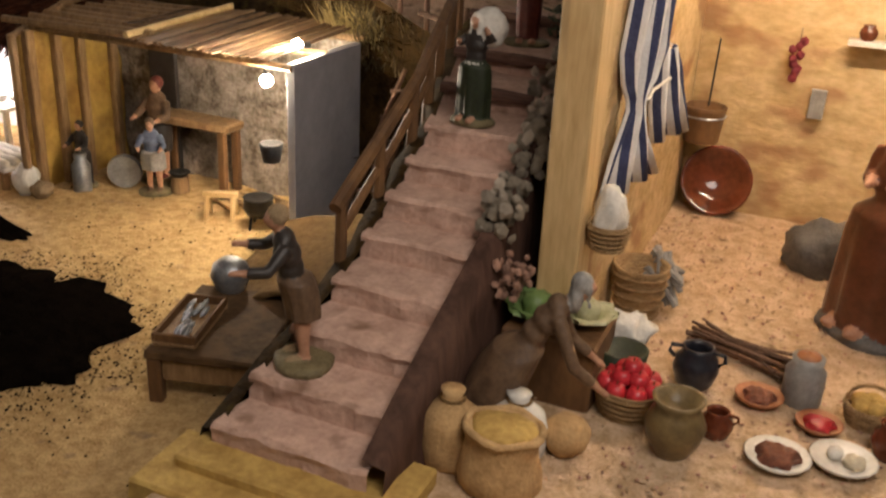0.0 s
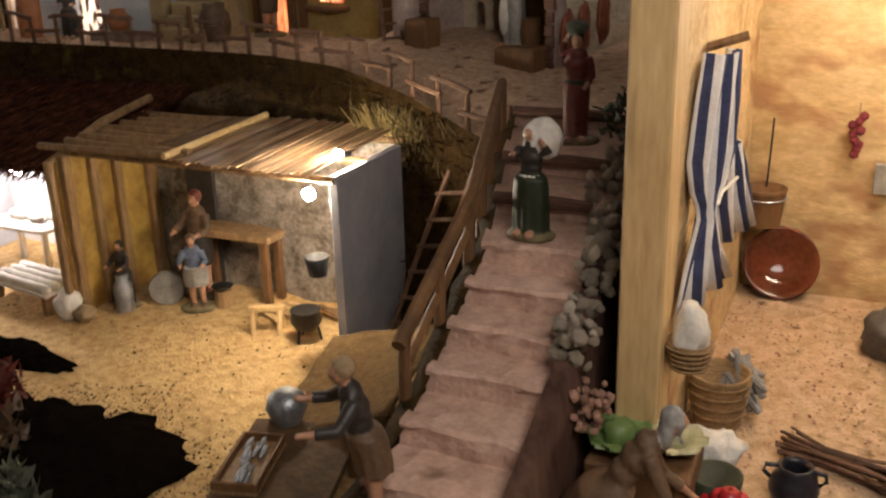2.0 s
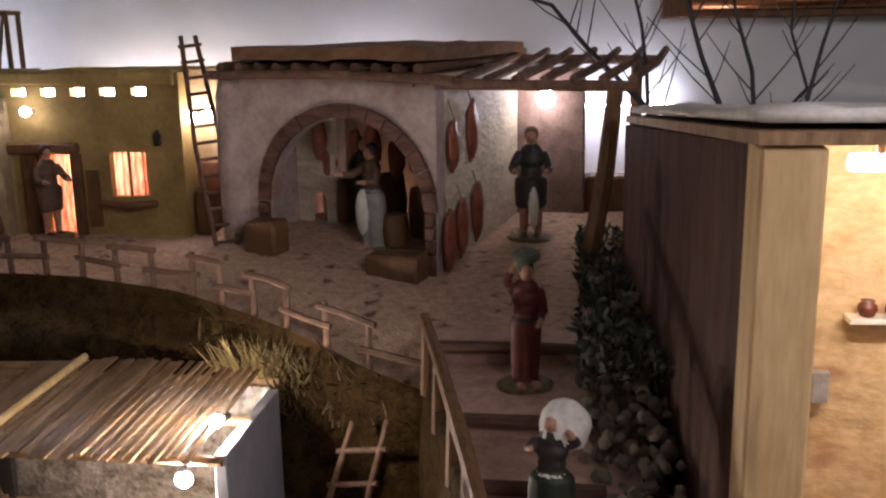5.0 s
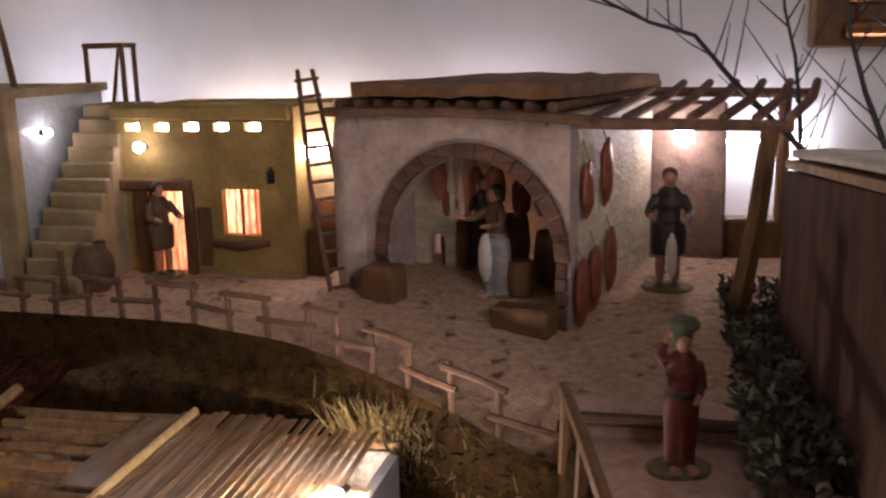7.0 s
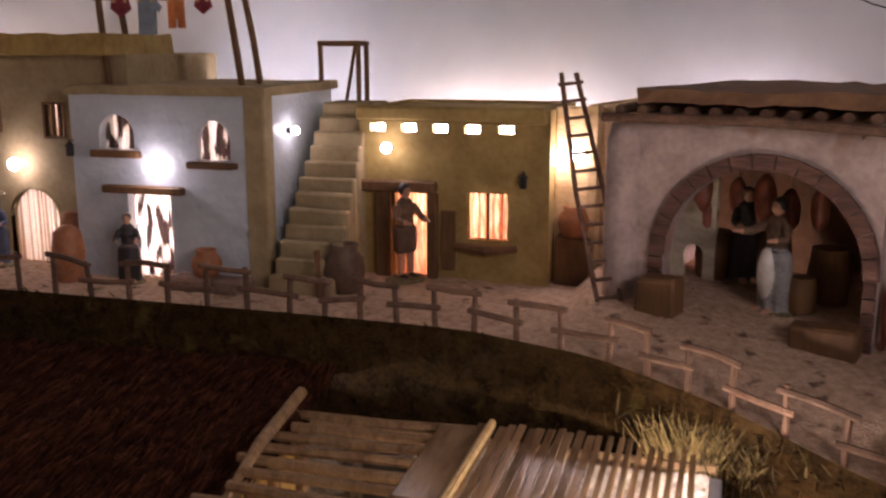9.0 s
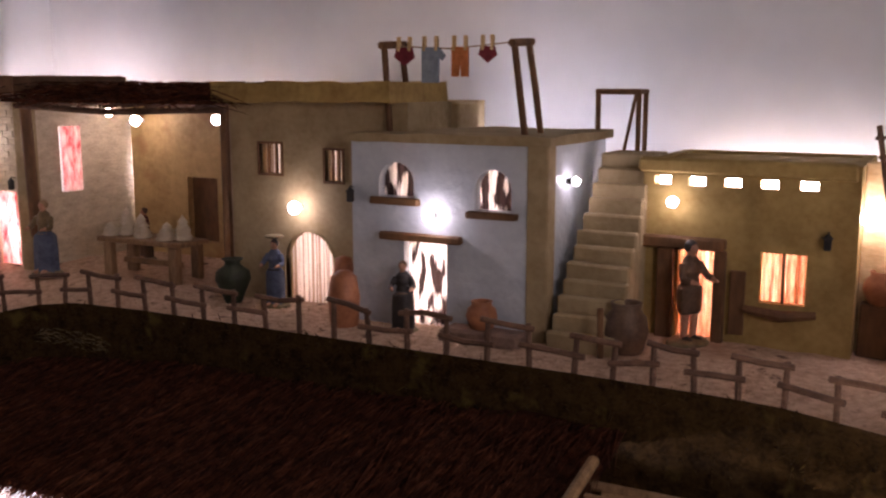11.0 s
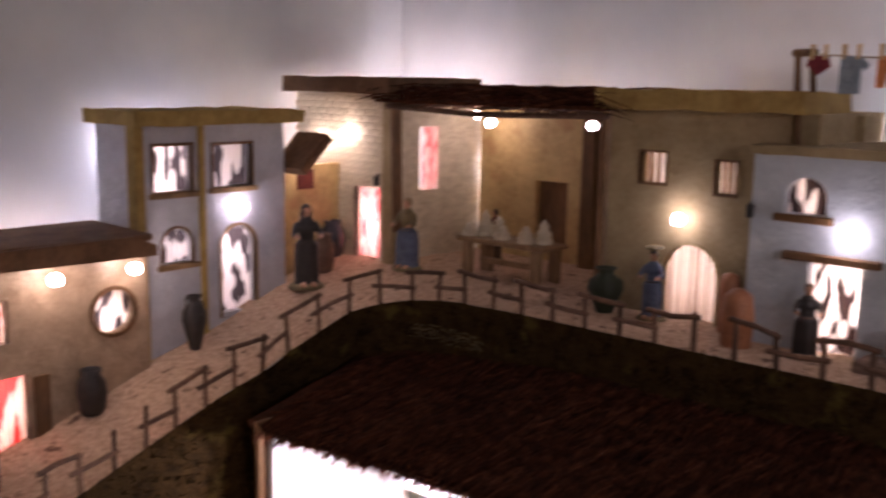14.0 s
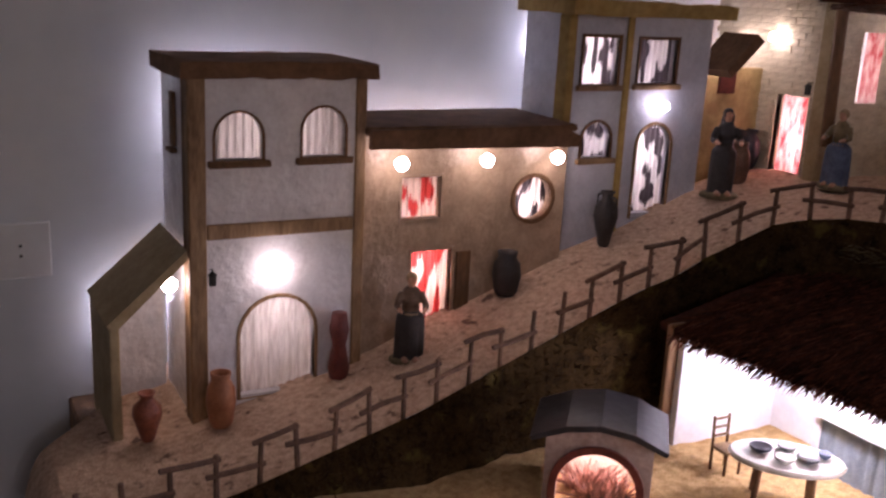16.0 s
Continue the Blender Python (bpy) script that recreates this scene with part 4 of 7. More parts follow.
def blue_house():
    m = pose(0, 1.69, 0)
    h = thing("blue_house", m, "pale blue two-storey house with a flat parapet roof", "house")
    holes = [arch(-1.797, 1.0, -1.731, 1.057), arch(-1.619, 0.986, -1.557, 1.051), rect(-1.75, 0.77, -1.67, 0.93)]
    part("front_wall", slab(rect(-1.85, 0.74, -1.5, 1.09), holes, 0, 0.018), M_BLUE, h)
    part("left_wall", box(-1.85, 0.018, 0.74, -1.832, 0.28, 1.09, bevel=0), M_BLUE, h)
    part("right_wall", box(-1.518, 0.018, 0.74, -1.5, 0.28, 1.09, bevel=0), M_BLUE, h)
    part("back_wall", box(-1.832, 0.262, 0.74, -1.518, 0.28, 1.09, bevel=0), M_BLUE, h)
    roof_slab(h, -1.858, -1.49, -0.008, 0.285, 1.09, 1.104, M_OLIVE, jag=0.002, label="tan parapet slab")
    part("corner_strip", box(-1.53, -0.003, 0.75, -1.497, 0.0, 1.09, bevel=0.001), M_OLIVE, h, "tan corner strip")
    part("corner_strip", box(-1.4995, 0.0005, 0.75, -1.4965, 0.03, 1.09, bevel=0), M_OLIVE, h, "tan corner strip")
    window(h, -1.797, 1.0, -1.731, 1.057, arch, M_IKAT, None, M_TIMBER)
    window(h, -1.619, 0.986, -1.557, 1.051, arch, M_IKAT, None, M_TIMBER)
    d = part("door", box(-1.79, -0.016, 0.93, -1.64, 0.0, 0.942, bevel=0.002, rough=0.001), M_TIMBER, h, "heavy wooden lintel")
    curtain(d, -1.755, 0.78, -1.665, 0.932, 0.02, M_IKAT, 6, label="black and white blotted door curtain")
    bulb(m, -1.691, 0, 0.974, 0.0098, M_BULBW)
    t = thing("side_bulb", pose(-1.5, 1.78, 1.03), "small lit bare bulb on the blue side wall", "lamp", "street bulbs")
    part("socket", tube([(0, 0, 0), (0.01, 0, 0)], 0.0045, 8), M_BLACK, t)
    part("bulb", ball((0.015, 0, 0), 0.007), M_BULBW, t, "lit bulb", smooth=True)
    inner_bulb(m, -1.7, 0.1, 0.87, 0.013)
    inner_bulb(m, -1.68, 0.1, 1.03, 0.012)
    wall_lantern(m, -1.847, -0.0, 1.0)
    # roof drying frame
    f = thing("drying_frame", pose(0, 1.74, 1.104), "wooden roof frame with a washing line", "frame")
    for x, tx in ((-1.802, -1.812), (-1.555, -1.575)):
        for y in (-0.005, 0.06):
            part("post", tube([(x, y, -0.002), ((x + tx) / 2, y, 0.07), (tx, y * 0.9, 0.142)], 0.0055, 7), M_TIMBER, f)
        part("crossbar", tube([(tx, -0.015, 0.142), (tx, 0.065, 0.146)], 0.0065, 7), M_TIMBER, f)
    part("line", tube([(-1.825, 0.025, 0.143), (-1.70, 0.025, 0.136), (-1.575, 0.025, 0.146)], 0.0012, 5), M_SACK, f)
    for k, (x, w, hh, mt, lab) in enumerate(((-1.79, 0.03, 0.03, M_WINE, "small wine red cloth"), (-1.74, 0.032, 0.058, M_TOWEL, "pale blue shirt"), (-1.685, 0.03, 0.048, M_ORANGE, "orange trousers"), (-1.635, 0.024, 0.026, M_WINE, "small dark red garment"))):
        c = thing("laundry", pose(x, 1.765, 1.243), lab + " pegged on the line", "laundry", "laundry on the line")
        if k in (0, 3):
            out = [(-w / 2, 0), (w / 2, 0), (w / 2 + 0.004, -hh * 0.55), (0, -hh), (-w / 2 - 0.004, -hh * 0.5)]
        elif k == 1:
            out = [(-w / 2, 0), (w / 2, 0), (w / 2 + 0.012, -0.014), (w / 2 + 0.006, -0.022), (w / 2, -0.016), (w / 2, -hh), (-w / 2, -hh), (-w / 2, -0.016)]
        else:
            out = [(-w / 2, 0), (w / 2, 0), (w / 2, -hh), (0.003, -hh), (0, -hh * 0.4), (-0.003, -hh), (-w / 2, -hh)]
        part("cloth", slab(out, (), -0.002, 0.002), mt, c)
        for px in (-w * 0.35, w * 0.35):
            part("peg", box(px - 0.0025, -0.004, -0.006, px + 0.0025, 0.004, 0.018, bevel=0.0008), M_PINE, c, "tiny wooden peg")


def outside_stair():
    s = thing("outside_stair", pose(-1.43, 0, 0), "steep ochre masonry stair climbing to a roof", "stairs")
    n = 12
    for k in range(n):
        y0, z1 = 1.66 + k * 0.0185, 0.79 + (k + 1) * 0.0235
        part("step", box(-0.055 + 0.0012 * k, y0, 0.75, 0.055 - 0.001 * k, y0 + 0.019, z1, bevel=0.003, rough=0.002), M_OLIVE, s)
    part("side_wall", box(-0.045, 1.882, 0.75, 0.045, 1.96, 1.07, bevel=0.003), M_OLIVE, s)
    part("newel", tube([(0.035, 1.655, 0.77), (0.034, 1.65, 0.86)], 0.005, 7), M_TIMBER, s)
    f = thing("roof_doorframe", pose(-1.472, 1.945, 1.07), "thin dark timber frame at the stair head", "frame")
    for x, y in ((-0.036, 0), (0.036, 0), (0.036, 0.04)):
        part("post", tube([(x, y, -0.004), (x, y, 0.1)], 0.0045, 7), M_TIMBER, f)
    part("crossbar", tube([(-0.04, 0, 0.1), (0.04, 0, 0.1)], 0.005, 7), M_TIMBER, f)
    part("side_bar", tube([(0.036, 0, 0.1), (0.036, 0.045, 0.1)], 0.0045, 7), M_TIMBER, f)
    part("brace", tube([(0.012, 0, 0.0), (0.03, 0, 0.095)], 0.003, 6), M_TIMBER, f)


def yellow_house():
    m = pose(0, 1.83, 0)
    h = thing("yellow_house", m, "low mustard plaster house with an orange-lit doorway", "house")
    holes = [rect(-1.331, 0.77, -1.275, 0.929), rect(-1.205, 0.853, -1.138, 0.931)] + [rect(x - 0.013, 1.027, x + 0.013, 1.041) for x in (-1.36, -1.306, -1.252, -1.198, -1.142)]
    shell(h, -1.39, -1.07, 0.74, 1.066, 0.26, holes, M_YELL)
    part("parapet", box(-1.395, -0.012, 1.046, -1.075, 0.0, 1.07, bevel=0.003, rough=0.002), M_YELL, h)
    roof_slab(h, -1.372, -1.09, 0.02, 0.25, 1.05, 1.062, M_ROOF, jag=0.001)
    part("right_wing", slab(rect(0, 0.74, 0.24, 1.075), (), 0, 0.015), M_YARD, h).matrix_local = pose(-1.0, 0.03, 0, 0, 0, 75)
    part("wing_back", box(-1.07, 0.05, 0.74, -0.99, 0.065, 1.07, bevel=0.002), M_YARD, h)
    d = part("door", box(-1.4, -0.016, 0.929, -1.255, 0.0, 0.95, bevel=0.003, rough=0.002), M_TIMBER, h, "heavy dark lintel")
    part("jamb", box(-1.362, -0.012, 0.77, -1.335, 0.004, 0.929, bevel=0.002), M_TIMBER, d)
    part("jamb", box(-1.272, -0.012, 0.77, -1.255, 0.004, 0.929, bevel=0.002), M_TIMBER, d)
    curtain(d, -1.334, 0.775, -1.27, 0.93, 0.02, M_COR, 5, label="glowing orange door curtain")
    window(h, -1.205, 0.853, -1.138, 0.931, rect, M_COR, None, None, bars=1)
    part("window_ledge", tube([(-1.225, -0.008, 0.843), (-1.17, -0.014, 0.838), (-1.12, -0.008, 0.843)], [0.006, 0.009, 0.006], 8), M_TIMBER, h, "bark window ledge")
    part("shutter", box(-1.248, -0.006, 0.80, -1.225, 0.0, 0.90, bevel=0.001), M_TIMBER, h)
    bulb(m, -1.337, 0, 1.003, 0.009, M_BULBW)
    bulb(m, -1.062, 0.05, 0.99, 0.0115, M_BULBW)
    bulb(m, -1.03, 0.05, 0.997, 0.0115, M_BULBW)
    inner_bulb(m, -1.25, 0.1, 0.9, 0.014)
    sl = thing("slot_light", m, "light strip glowing behind the parapet slots", "light strip", "light strips")
    part("strip", box(-1.375, 0.034, 1.022, -1.125, 0.038, 1.046, bevel=0), M_STRIP, sl)
    wall_lantern(m, -1.11, 0, 0.955)
    l = thing("ladder", pose(0, 0, 0), "tall crooked twig ladder leaning on the house corner", "ladder")
    a, b = Vector((-0.952, 1.70, 0.785)), Vector((-1.042, 1.82, 1.125))
    side = Vector((0.0145, 0.005, 0))
    for sgn in (-1, 1):
        part("rail", tube([a + sgn * side * 1.1, (a + b) / 2 + sgn * side + Vector((0.006 * sgn, 0, 0)), b + sgn * side * 0.75], 0.0038, 7), M_TWIG, l)
    for k in range(13):
        p = a.lerp(b, 0.05 + 0.075 * k)
        part("rung", tube([p - side * 1.25, p + side * 1.25 + Vector((0, 0, 0.004))], 0.003, 6), M_TWIG, l)


def arch_house():
    turn = pose(-0.965, 1.74, 0, 0, 0, -17) @ pose(0.965, -1.74, 0)
    m = turn @ pose(0, 1.74, 0)
    h = thing("arched_house", m, "mauve stone house with a broad arched shop front", "house")
    A = arch(-0.877, 0.76, -0.607, 1.005, 20)
    part("front_wall", slab(rect(-0.945, 0.74, -0.588, 1.068), [A], 0, 0.03), M_STONE, h)
    # voussoirs round the arch
    c, r0, r1 = -0.742, 0.135, 0.156
    n = 15
    for k in range(n):
        a0, a1 = math.pi * k / n + 0.006, math.pi * (k + 1) / n - 0.006
        zc = 1.005 - 0.135
        out = [(c + r * math.cos(a), zc + r * math.sin(a)) for r, a in ((r0, a0), (r1, a0), (r1, a1), (r0, a1))]
        part("arch_stone", slab(out, (), -0.007 - random.uniform(0, 0.002), 0.0), M_LOG, h)
    for k in range(5):
        for xa, xb in ((-0.899, -0.878), (-0.606, -0.590)):
            part("arch_stone", box(xa, -0.007, 0.765 + 0.021 * k, xb, 0.0, 0.784 + 0.021 * k, bevel=0.0015, rough=0.001), M_LOG, h)
    part("pilaster", lathe([(0.026, 0.75), (0.028, 0.9), (0.027, 1.03), (0.02, 1.06), (0, 1.065)], 10, at=(-0.945, 0.006, 0)), M_STONE, h, "rounded rough corner", smooth=True)
    part("left_wall", box(-0.945, 0.03, 0.74, -0.925, 0.34, 1.068, bevel=0), M_STONE, h)
    part("right_wall", box(-0.608, 0.03, 0.74, -0.588, 0.34, 1.068, bevel=0), M_CREAM, h)
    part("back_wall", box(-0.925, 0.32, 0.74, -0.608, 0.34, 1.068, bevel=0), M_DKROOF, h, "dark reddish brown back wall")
    for k in range(11):
        x = -0.945 + 0.034 * k
        part("rafter", tube([(x, -0.02, 1.078), (x + 0.004, 0.35, 1.084)], 0.008, 7), M_TWIG, h)
    roof_slab(h, -0.915, -0.585, -0.03, 0.36, 1.09, 1.108, M_DKROOF, jag=0.004, label="brown plank roof")
    part("eave_beam", tube([(-0.97, -0.02, 1.066), (-0.75, -0.026, 1.07), (-0.55, -0.02, 1.062)], 0.007, 8), M_TWIG, h)
    # dark shop inside
    for k, (x, z, s) in enumerate(((-0.865, 0.93, 1), (-0.83, 0.955, 0.9), (-0.78, 0.96, 1.1), (-0.75, 0.94, 1.0), (-0.70, 0.95, 0.9))):
        hm = thing("hanging_ham", turn @ pose(x, 1.9 + 0.03 * (k % 2), z), "cured brown ham hung in the shop", "ham", "hanging meat")
        part("meat", ball((0, 0, -0.02), 0.022 * s, sub=2, scale=(0.75, 0.6, 1.6), lump=0.2), M_HAM, hm, smooth=True)
        part("string", tube([(0, 0, 0.01), (0, 0, 1.07 - z)], 0.001, 5), M_SACK, hm)
    for k, (x, y, r, hh) in enumerate(((-0.86, 1.92, 0.03, 0.085), (-0.78, 1.95, 0.034, 0.09), (-0.68, 1.9, 0.032, 0.08), (-0.7, 1.82, 0.022, 0.05))):
        pot("barrel", turn @ pose(x, y, 0.795), [(r * 0.85, 0), (r, hh * 0.5), (r * 0.85, hh), (r * 0.75, hh), (0, hh * 0.95)], M_TIMBER, "dark wooden barrel inside the arched shop", "barrel", 14)
    inner_bulb(m, -0.83, 0.2, 0.815, 0.006)
    solid("stone_block", box(-0.9, 1.69, 0.755, -0.84, 1.73, 0.845, bevel=0.004, rough=0.003), M_TIMBER, turn, label="rough brown stone block beside the arch", category="stone block")
    solid("stone_block", box(-0.685, 1.69, 0.75, -0.6, 1.73, 0.81, bevel=0.004, rough=0.004), M_TIMBER, turn, label="low brown stone block beside the arch", category="stone block")
    part("inner_wall", slab(rect(-0.924, 0.76, -0.85, 1.06), [arch(-0.9, 0.765, -0.868, 0.86)], 0.15, 0.162), M_CREAM, h, "whitewashed inner wall")
    hm = thing("hanging_ham", turn @ pose(-0.868, 1.874, 0.985), "dark cured ham hung on the whitewashed wall", "ham", "hanging meat")
    part("meat", ball((0, 0, -0.03), 0.02, sub=2, scale=(0.75, 0.5, 2.0), lump=0.2), M_HAM, hm, smooth=True)
    part("string", tube([(0, 0, 0.01), (0, 0, 0.085)], 0.001, 5), M_SACK, hm)
    for k, (d, z, s) in enumerate(((0.03, 0.985, 0.95), (0.1, 1.0, 1.15), (0.012, 0.845, 1.15), (0.06, 0.855, 1.1), (0.12, 0.87, 1.15))):
        hm = thing("side_of_meat", turn @ pose(-0.576, 1.745 + d, z), "long reddish cured side of meat on the shop wall", "ham", "hanging meat")
        part("meat", ball((0, 0, -0.02), 0.018 * s, sub=3, scale=(0.4, 0.8, 2.3), lump=0.3), M_HAM, hm, smooth=True)
        part("string", tube([(0, 0, 0.02), (-0.008, 0, 0.045)], 0.001, 5), M_SACK, hm)
    p = thing("pergola", None, "flat pergola of crossed twigs beside the arched house", "pergola")
    part("beam", tube([(-0.64, 1.645, 1.056), (-0.48, 1.68, 1.05), (-0.32, 1.70, 1.046)], 0.008, 8), M_TWIG, p)
    part("beam", tube([(-0.6, 2.0, 1.078), (-0.26, 1.99, 1.072)], 0.008, 8), M_TWIG, p)
    for k in range(8):
        x = -0.6 + 0.042 * k
        part("cross_twig", tube([(x - 0.02, 1.68, 1.058), (x + 0.03, 1.86, 1.074), (x + 0.06, 2.04, 1.088)], 0.0068, 7), M_TWIG, p)
    part("post", tube([(-0.385, 1.70, 0.76), (-0.36, 1.70, 0.92), (-0.348, 1.70, 1.045)], [0.015, 0.013, 0.012], 8), M_TIMBER, p)
    part("back_post", tube([(-0.30, 1.98, 0.78), (-0.30, 1.98, 1.07)], 0.01, 8), M_TIMBER, p)
    st = thing("brick_chimney", None, "narrow rough stone pier under the pergola", "pier")
    part("pier", box(-0.512, 1.96, 0.76, -0.388, 2.03, 1.06, bevel=0.004, rough=0.003), M_CUT, st)
    part("low_wall", box(-0.386, 1.97, 0.76, -0.25, 2.02, 0.87, bevel=0.004), M_TIMBER, st)
    bulb(Matrix(), -0.455, 1.955, 1.01, 0.0165, M_BULBW)


for f in (white_house, brown_house, grey_house, red_door_house, pergola_shop, olive_house, blue_house, outside_stair, yellow_house, arch_house):
    f()

# hidden strips that wash the room wall behind the roofs
for nm, b in (("light_strip", (-2.7, 2.06, 0.98, -2.2, 2.07, 0.985)), ("light_strip", (-1.8, 1.971, 1.02, -1.54, 1.981, 1.026)), ("light_strip", (-1.38, 2.11, 0.98, -1.02, 2.12, 0.985)), ("light_strip", (-0.9, 2.10, 0.98, -0.66, 2.11, 0.985)), ("light_strip", (-0.42, 2.12, 0.98, -0.22, 2.13, 0.985)), ("light_strip", (-3.06, 0.8, 0.77, -3.05, 1.2, 0.775)), ("light_strip", (-3.085, 0.5, 0.9, -3.08, 0.72, 0.905)), ("light_strip", (-3.09, 0.36, 0.54, -3.085, 0.46, 0.545)), ("light_strip", (-3.085, 1.25, 1.03, -3.08, 1.5, 1.035)), ("light_strip", (-3.05, 2.0, 1.1, -2.75, 2.01, 1.105))):
    solid(nm, box(*b, bevel=0), M_STRIP, label="light strip hidden behind the houses washing the wall", category="light strip", group="light strips")

# ---- stairs from the market to the street ----
NOSE = [(0.598, 0.498), (0.648, 0.525), (0.708, 0.552), (0.772, 0.579), (0.835, 0.606), (0.888, 0.633), (0.942, 0.660), (0.995, 0.687), (1.10, 0.710), (1.205, 0.733), (1.37, 0.757), (1.46, 0.7575)]


def stair_left(y):
    return interp(y, (0.6, 0.7, 0.78, 1.0, 1.2, 1.4), (-0.487, -0.474, -0.464, -0.472, -0.53, -0.59))


def stair_right(y):
    return interp(y, (0.6, 0.9, 1.4), (-0.325, -0.332, -0.34))


def stairs():
    s = thing("stairs", None, "worn pinkish stone steps climbing to the street", "stairs")
    for k, (y, z) in enumerate(NOSE[:-1]):
        yb = NOSE[k + 1][0] + 0.012
        bm = bmesh.new()
        n = 10
        xl, xr = stair_left(y), stair_right(y)
        xl2, xr2 = stair_left(yb), stair_right(yb)
        prof = [(0, -0.045), (0.001, -0.012), (0.0, -0.004), (0.004, 0.0), (0.03, 0.001), (yb - y, 0.0)]
        rows = []
        for i in range(n + 1):
            f = i / n
            row = []
            for dy, dz in prof:
                g = dy / (yb - y)
                x = (xl + (xr - xl) * f) * (1 - g) + (xl2 + (xr2 - xl2) * f) * g
                v = Vector((x, y + dy, z + dz))
                j = 0.0025 * noise.noise(v * 40) + 0.0015 * noise.noise(v * 110)
                row.append(bm.verts.new(v + Vector((0, j * (dy < 0.01) * 1.6, j * 0.8))))
            rows.append(row)
        for a, b in zip(rows, rows[1:]):
            for q in range(len(prof) - 1):
                bm.faces.new((a[q], b[q], b[q + 1], a[q + 1]))
        part("step", bm, M_STEP, s, smooth=False)
    return s


stairs()
for yl, zl in ((1.10, 0.708), (1.205, 0.731), (1.37, 0.755)):
    lg = thing("step_log", None, "dark rough log edging a stair tread", "log", "step logs")
    part("log", tube([(stair_left(yl) + 0.004, yl - 0.003, zl), ((stair_left(yl) + stair_right(yl)) / 2, yl - 0.006, zl + 0.001), (stair_right(yl) - 0.04, yl - 0.001, zl - 0.001)], [0.0075, 0.0085, 0.007], 8), M_LOG, lg)


def stair_side(name, xf, out, label, material):
    """Closes a flank of the stairs down to the ground."""
    bm = bmesh.new()
    ys = np.linspace(0.6, 1.38, 28)
    rows = []
    for y in ys:
        z = interp(y, [q[0] for q in NOSE], [q[1] for q in NOSE]) + (0.006 if out > 0 else -0.012)
        row = []
        for k in range(7):
            f = k / 6
            v = Vector((xf(y) + out * (0.012 + 0.02 * f), y, z + (MZ - 0.02 - z) * f))
            v.x += out * 0.012 * noise.noise(v * 25)
            row.append(bm.verts.new(v))
        row.insert(0, bm.verts.new((xf(y) - out * 0.006, y, z + 0.004)))
        rows.append(row)
    for a, b in zip(rows, rows[1:]):
        for k in range(len(rows[0]) - 1):
            bm.faces.new((a[k], a[k + 1], b[k + 1], b[k]))
    solid(name, bm, material, label=label, category="bank", kind="structure", smooth=True)


stair_side("stair_flank_east", stair_right, 1, "dark brown earth flank beside the stairs", M_OUTER)
stair_side("stair_flank_west", stair_left, -1, "dark brown timbered flank below the stair rail", M_MOSS)
s = thing("front_steps", None, "two broad ochre steps before the stairs", "steps")
for k, (y0, y1, z1, x0, x1) in enumerate(((0.565, 0.66, 0.478, -0.505, -0.285), (0.53, 0.62, 0.466, -0.53, -0.255))):
    part("step", box(x0, y0, GZ - 0.02, x1, y1, z1, bevel=0.003, rough=0.002), M_YSTEP, s)


def rocks(name, n, place, r0, r1, material, label, seed):
    """A heap of small stones, each its own part."""
    rnd = random.Random(seed)
    top = thing(name, None, label, "stones")
    shapes = []
    for k in range(5):
        bm = bmesh.new()
        res = bmesh.ops.create_icosphere(bm, subdivisions=1, radius=1)
        for v in res["verts"]:
            v.co *= 1 + 0.35 * noise.noise(v.co * 1.7 + Vector((k * 7, 0, 0)))
        shapes.append(mesh("stone", bm, material, False))
    for _ in range(n):
        ob = new("stone", shapes[rnd.randrange(5)])
        r = rnd.uniform(r0, r1)
        ob.matrix_world = Matrix.LocRotScale(place(rnd), Euler((rnd.uniform(0, 6), rnd.uniform(0, 6), rnd.uniform(0, 6))), (r * rnd.uniform(0.8, 1.3), r, r * rnd.uniform(0.6, 1)))
        ob.parent = top
    return top


def beside(rnd):
    y = rnd.uniform(0.86, 1.55)
    z = interp(y, [q[0] for q in NOSE], [q[1] for q in NOSE])
    x = rnd.uniform(-0.345, -0.302) if y < 1.0 else rnd.uniform(interp(y, (1.0, 1.15, 1.4), (-0.35, -0.395, -0.4)), -0.305)
    return Vector((x, y, z - 0.006 + rnd.uniform(0, 0.03) * (1 if x > -0.35 else 0.3)))


rocks("stone_heap", 290, beside, 0.005, 0.0105, M_ROCK, "grey stones piled along the stair edge", 4)
rocks("stone_heap", 60, lambda r: Vector((r.uniform(-0.38, -0.31), r.uniform(1.4, 1.75), 0.765 + r.uniform(0, 0.03))), 0.01, 0.018, M_ROCK, "grey stones heaped at the head of the stairs", 6)
blades("stair_shrubs", 1700, lambda r: ((r.uniform(-0.40, -0.305), r.uniform(1.2, 1.85), 0.765 + r.uniform(0, 0.04)), (r.uniform(-0.5, 0.3), -0.3, 0.8)), 0.018, 0.003, M_DKLEAF, "dark green shrubs between the stones", "shrub", spread=0.8, seed=31)
rocks("rubble_heap", 130, lambda r: (lambda p: p + Vector((0, 0, 0.012)))(beside(r)), 0.004, 0.009, M_PALEST, "pale rubble and chips among the stair-side stones", 16)
rocks("pink_gravel", 60, lambda r: Vector((r.uniform(-0.325, -0.285), r.uniform(0.83, 0.885), 0.598 + r.uniform(-0.03, 0.004))), 0.003, 0.0065, M_PINKST, "reddish stone chips at the wall foot", 14)


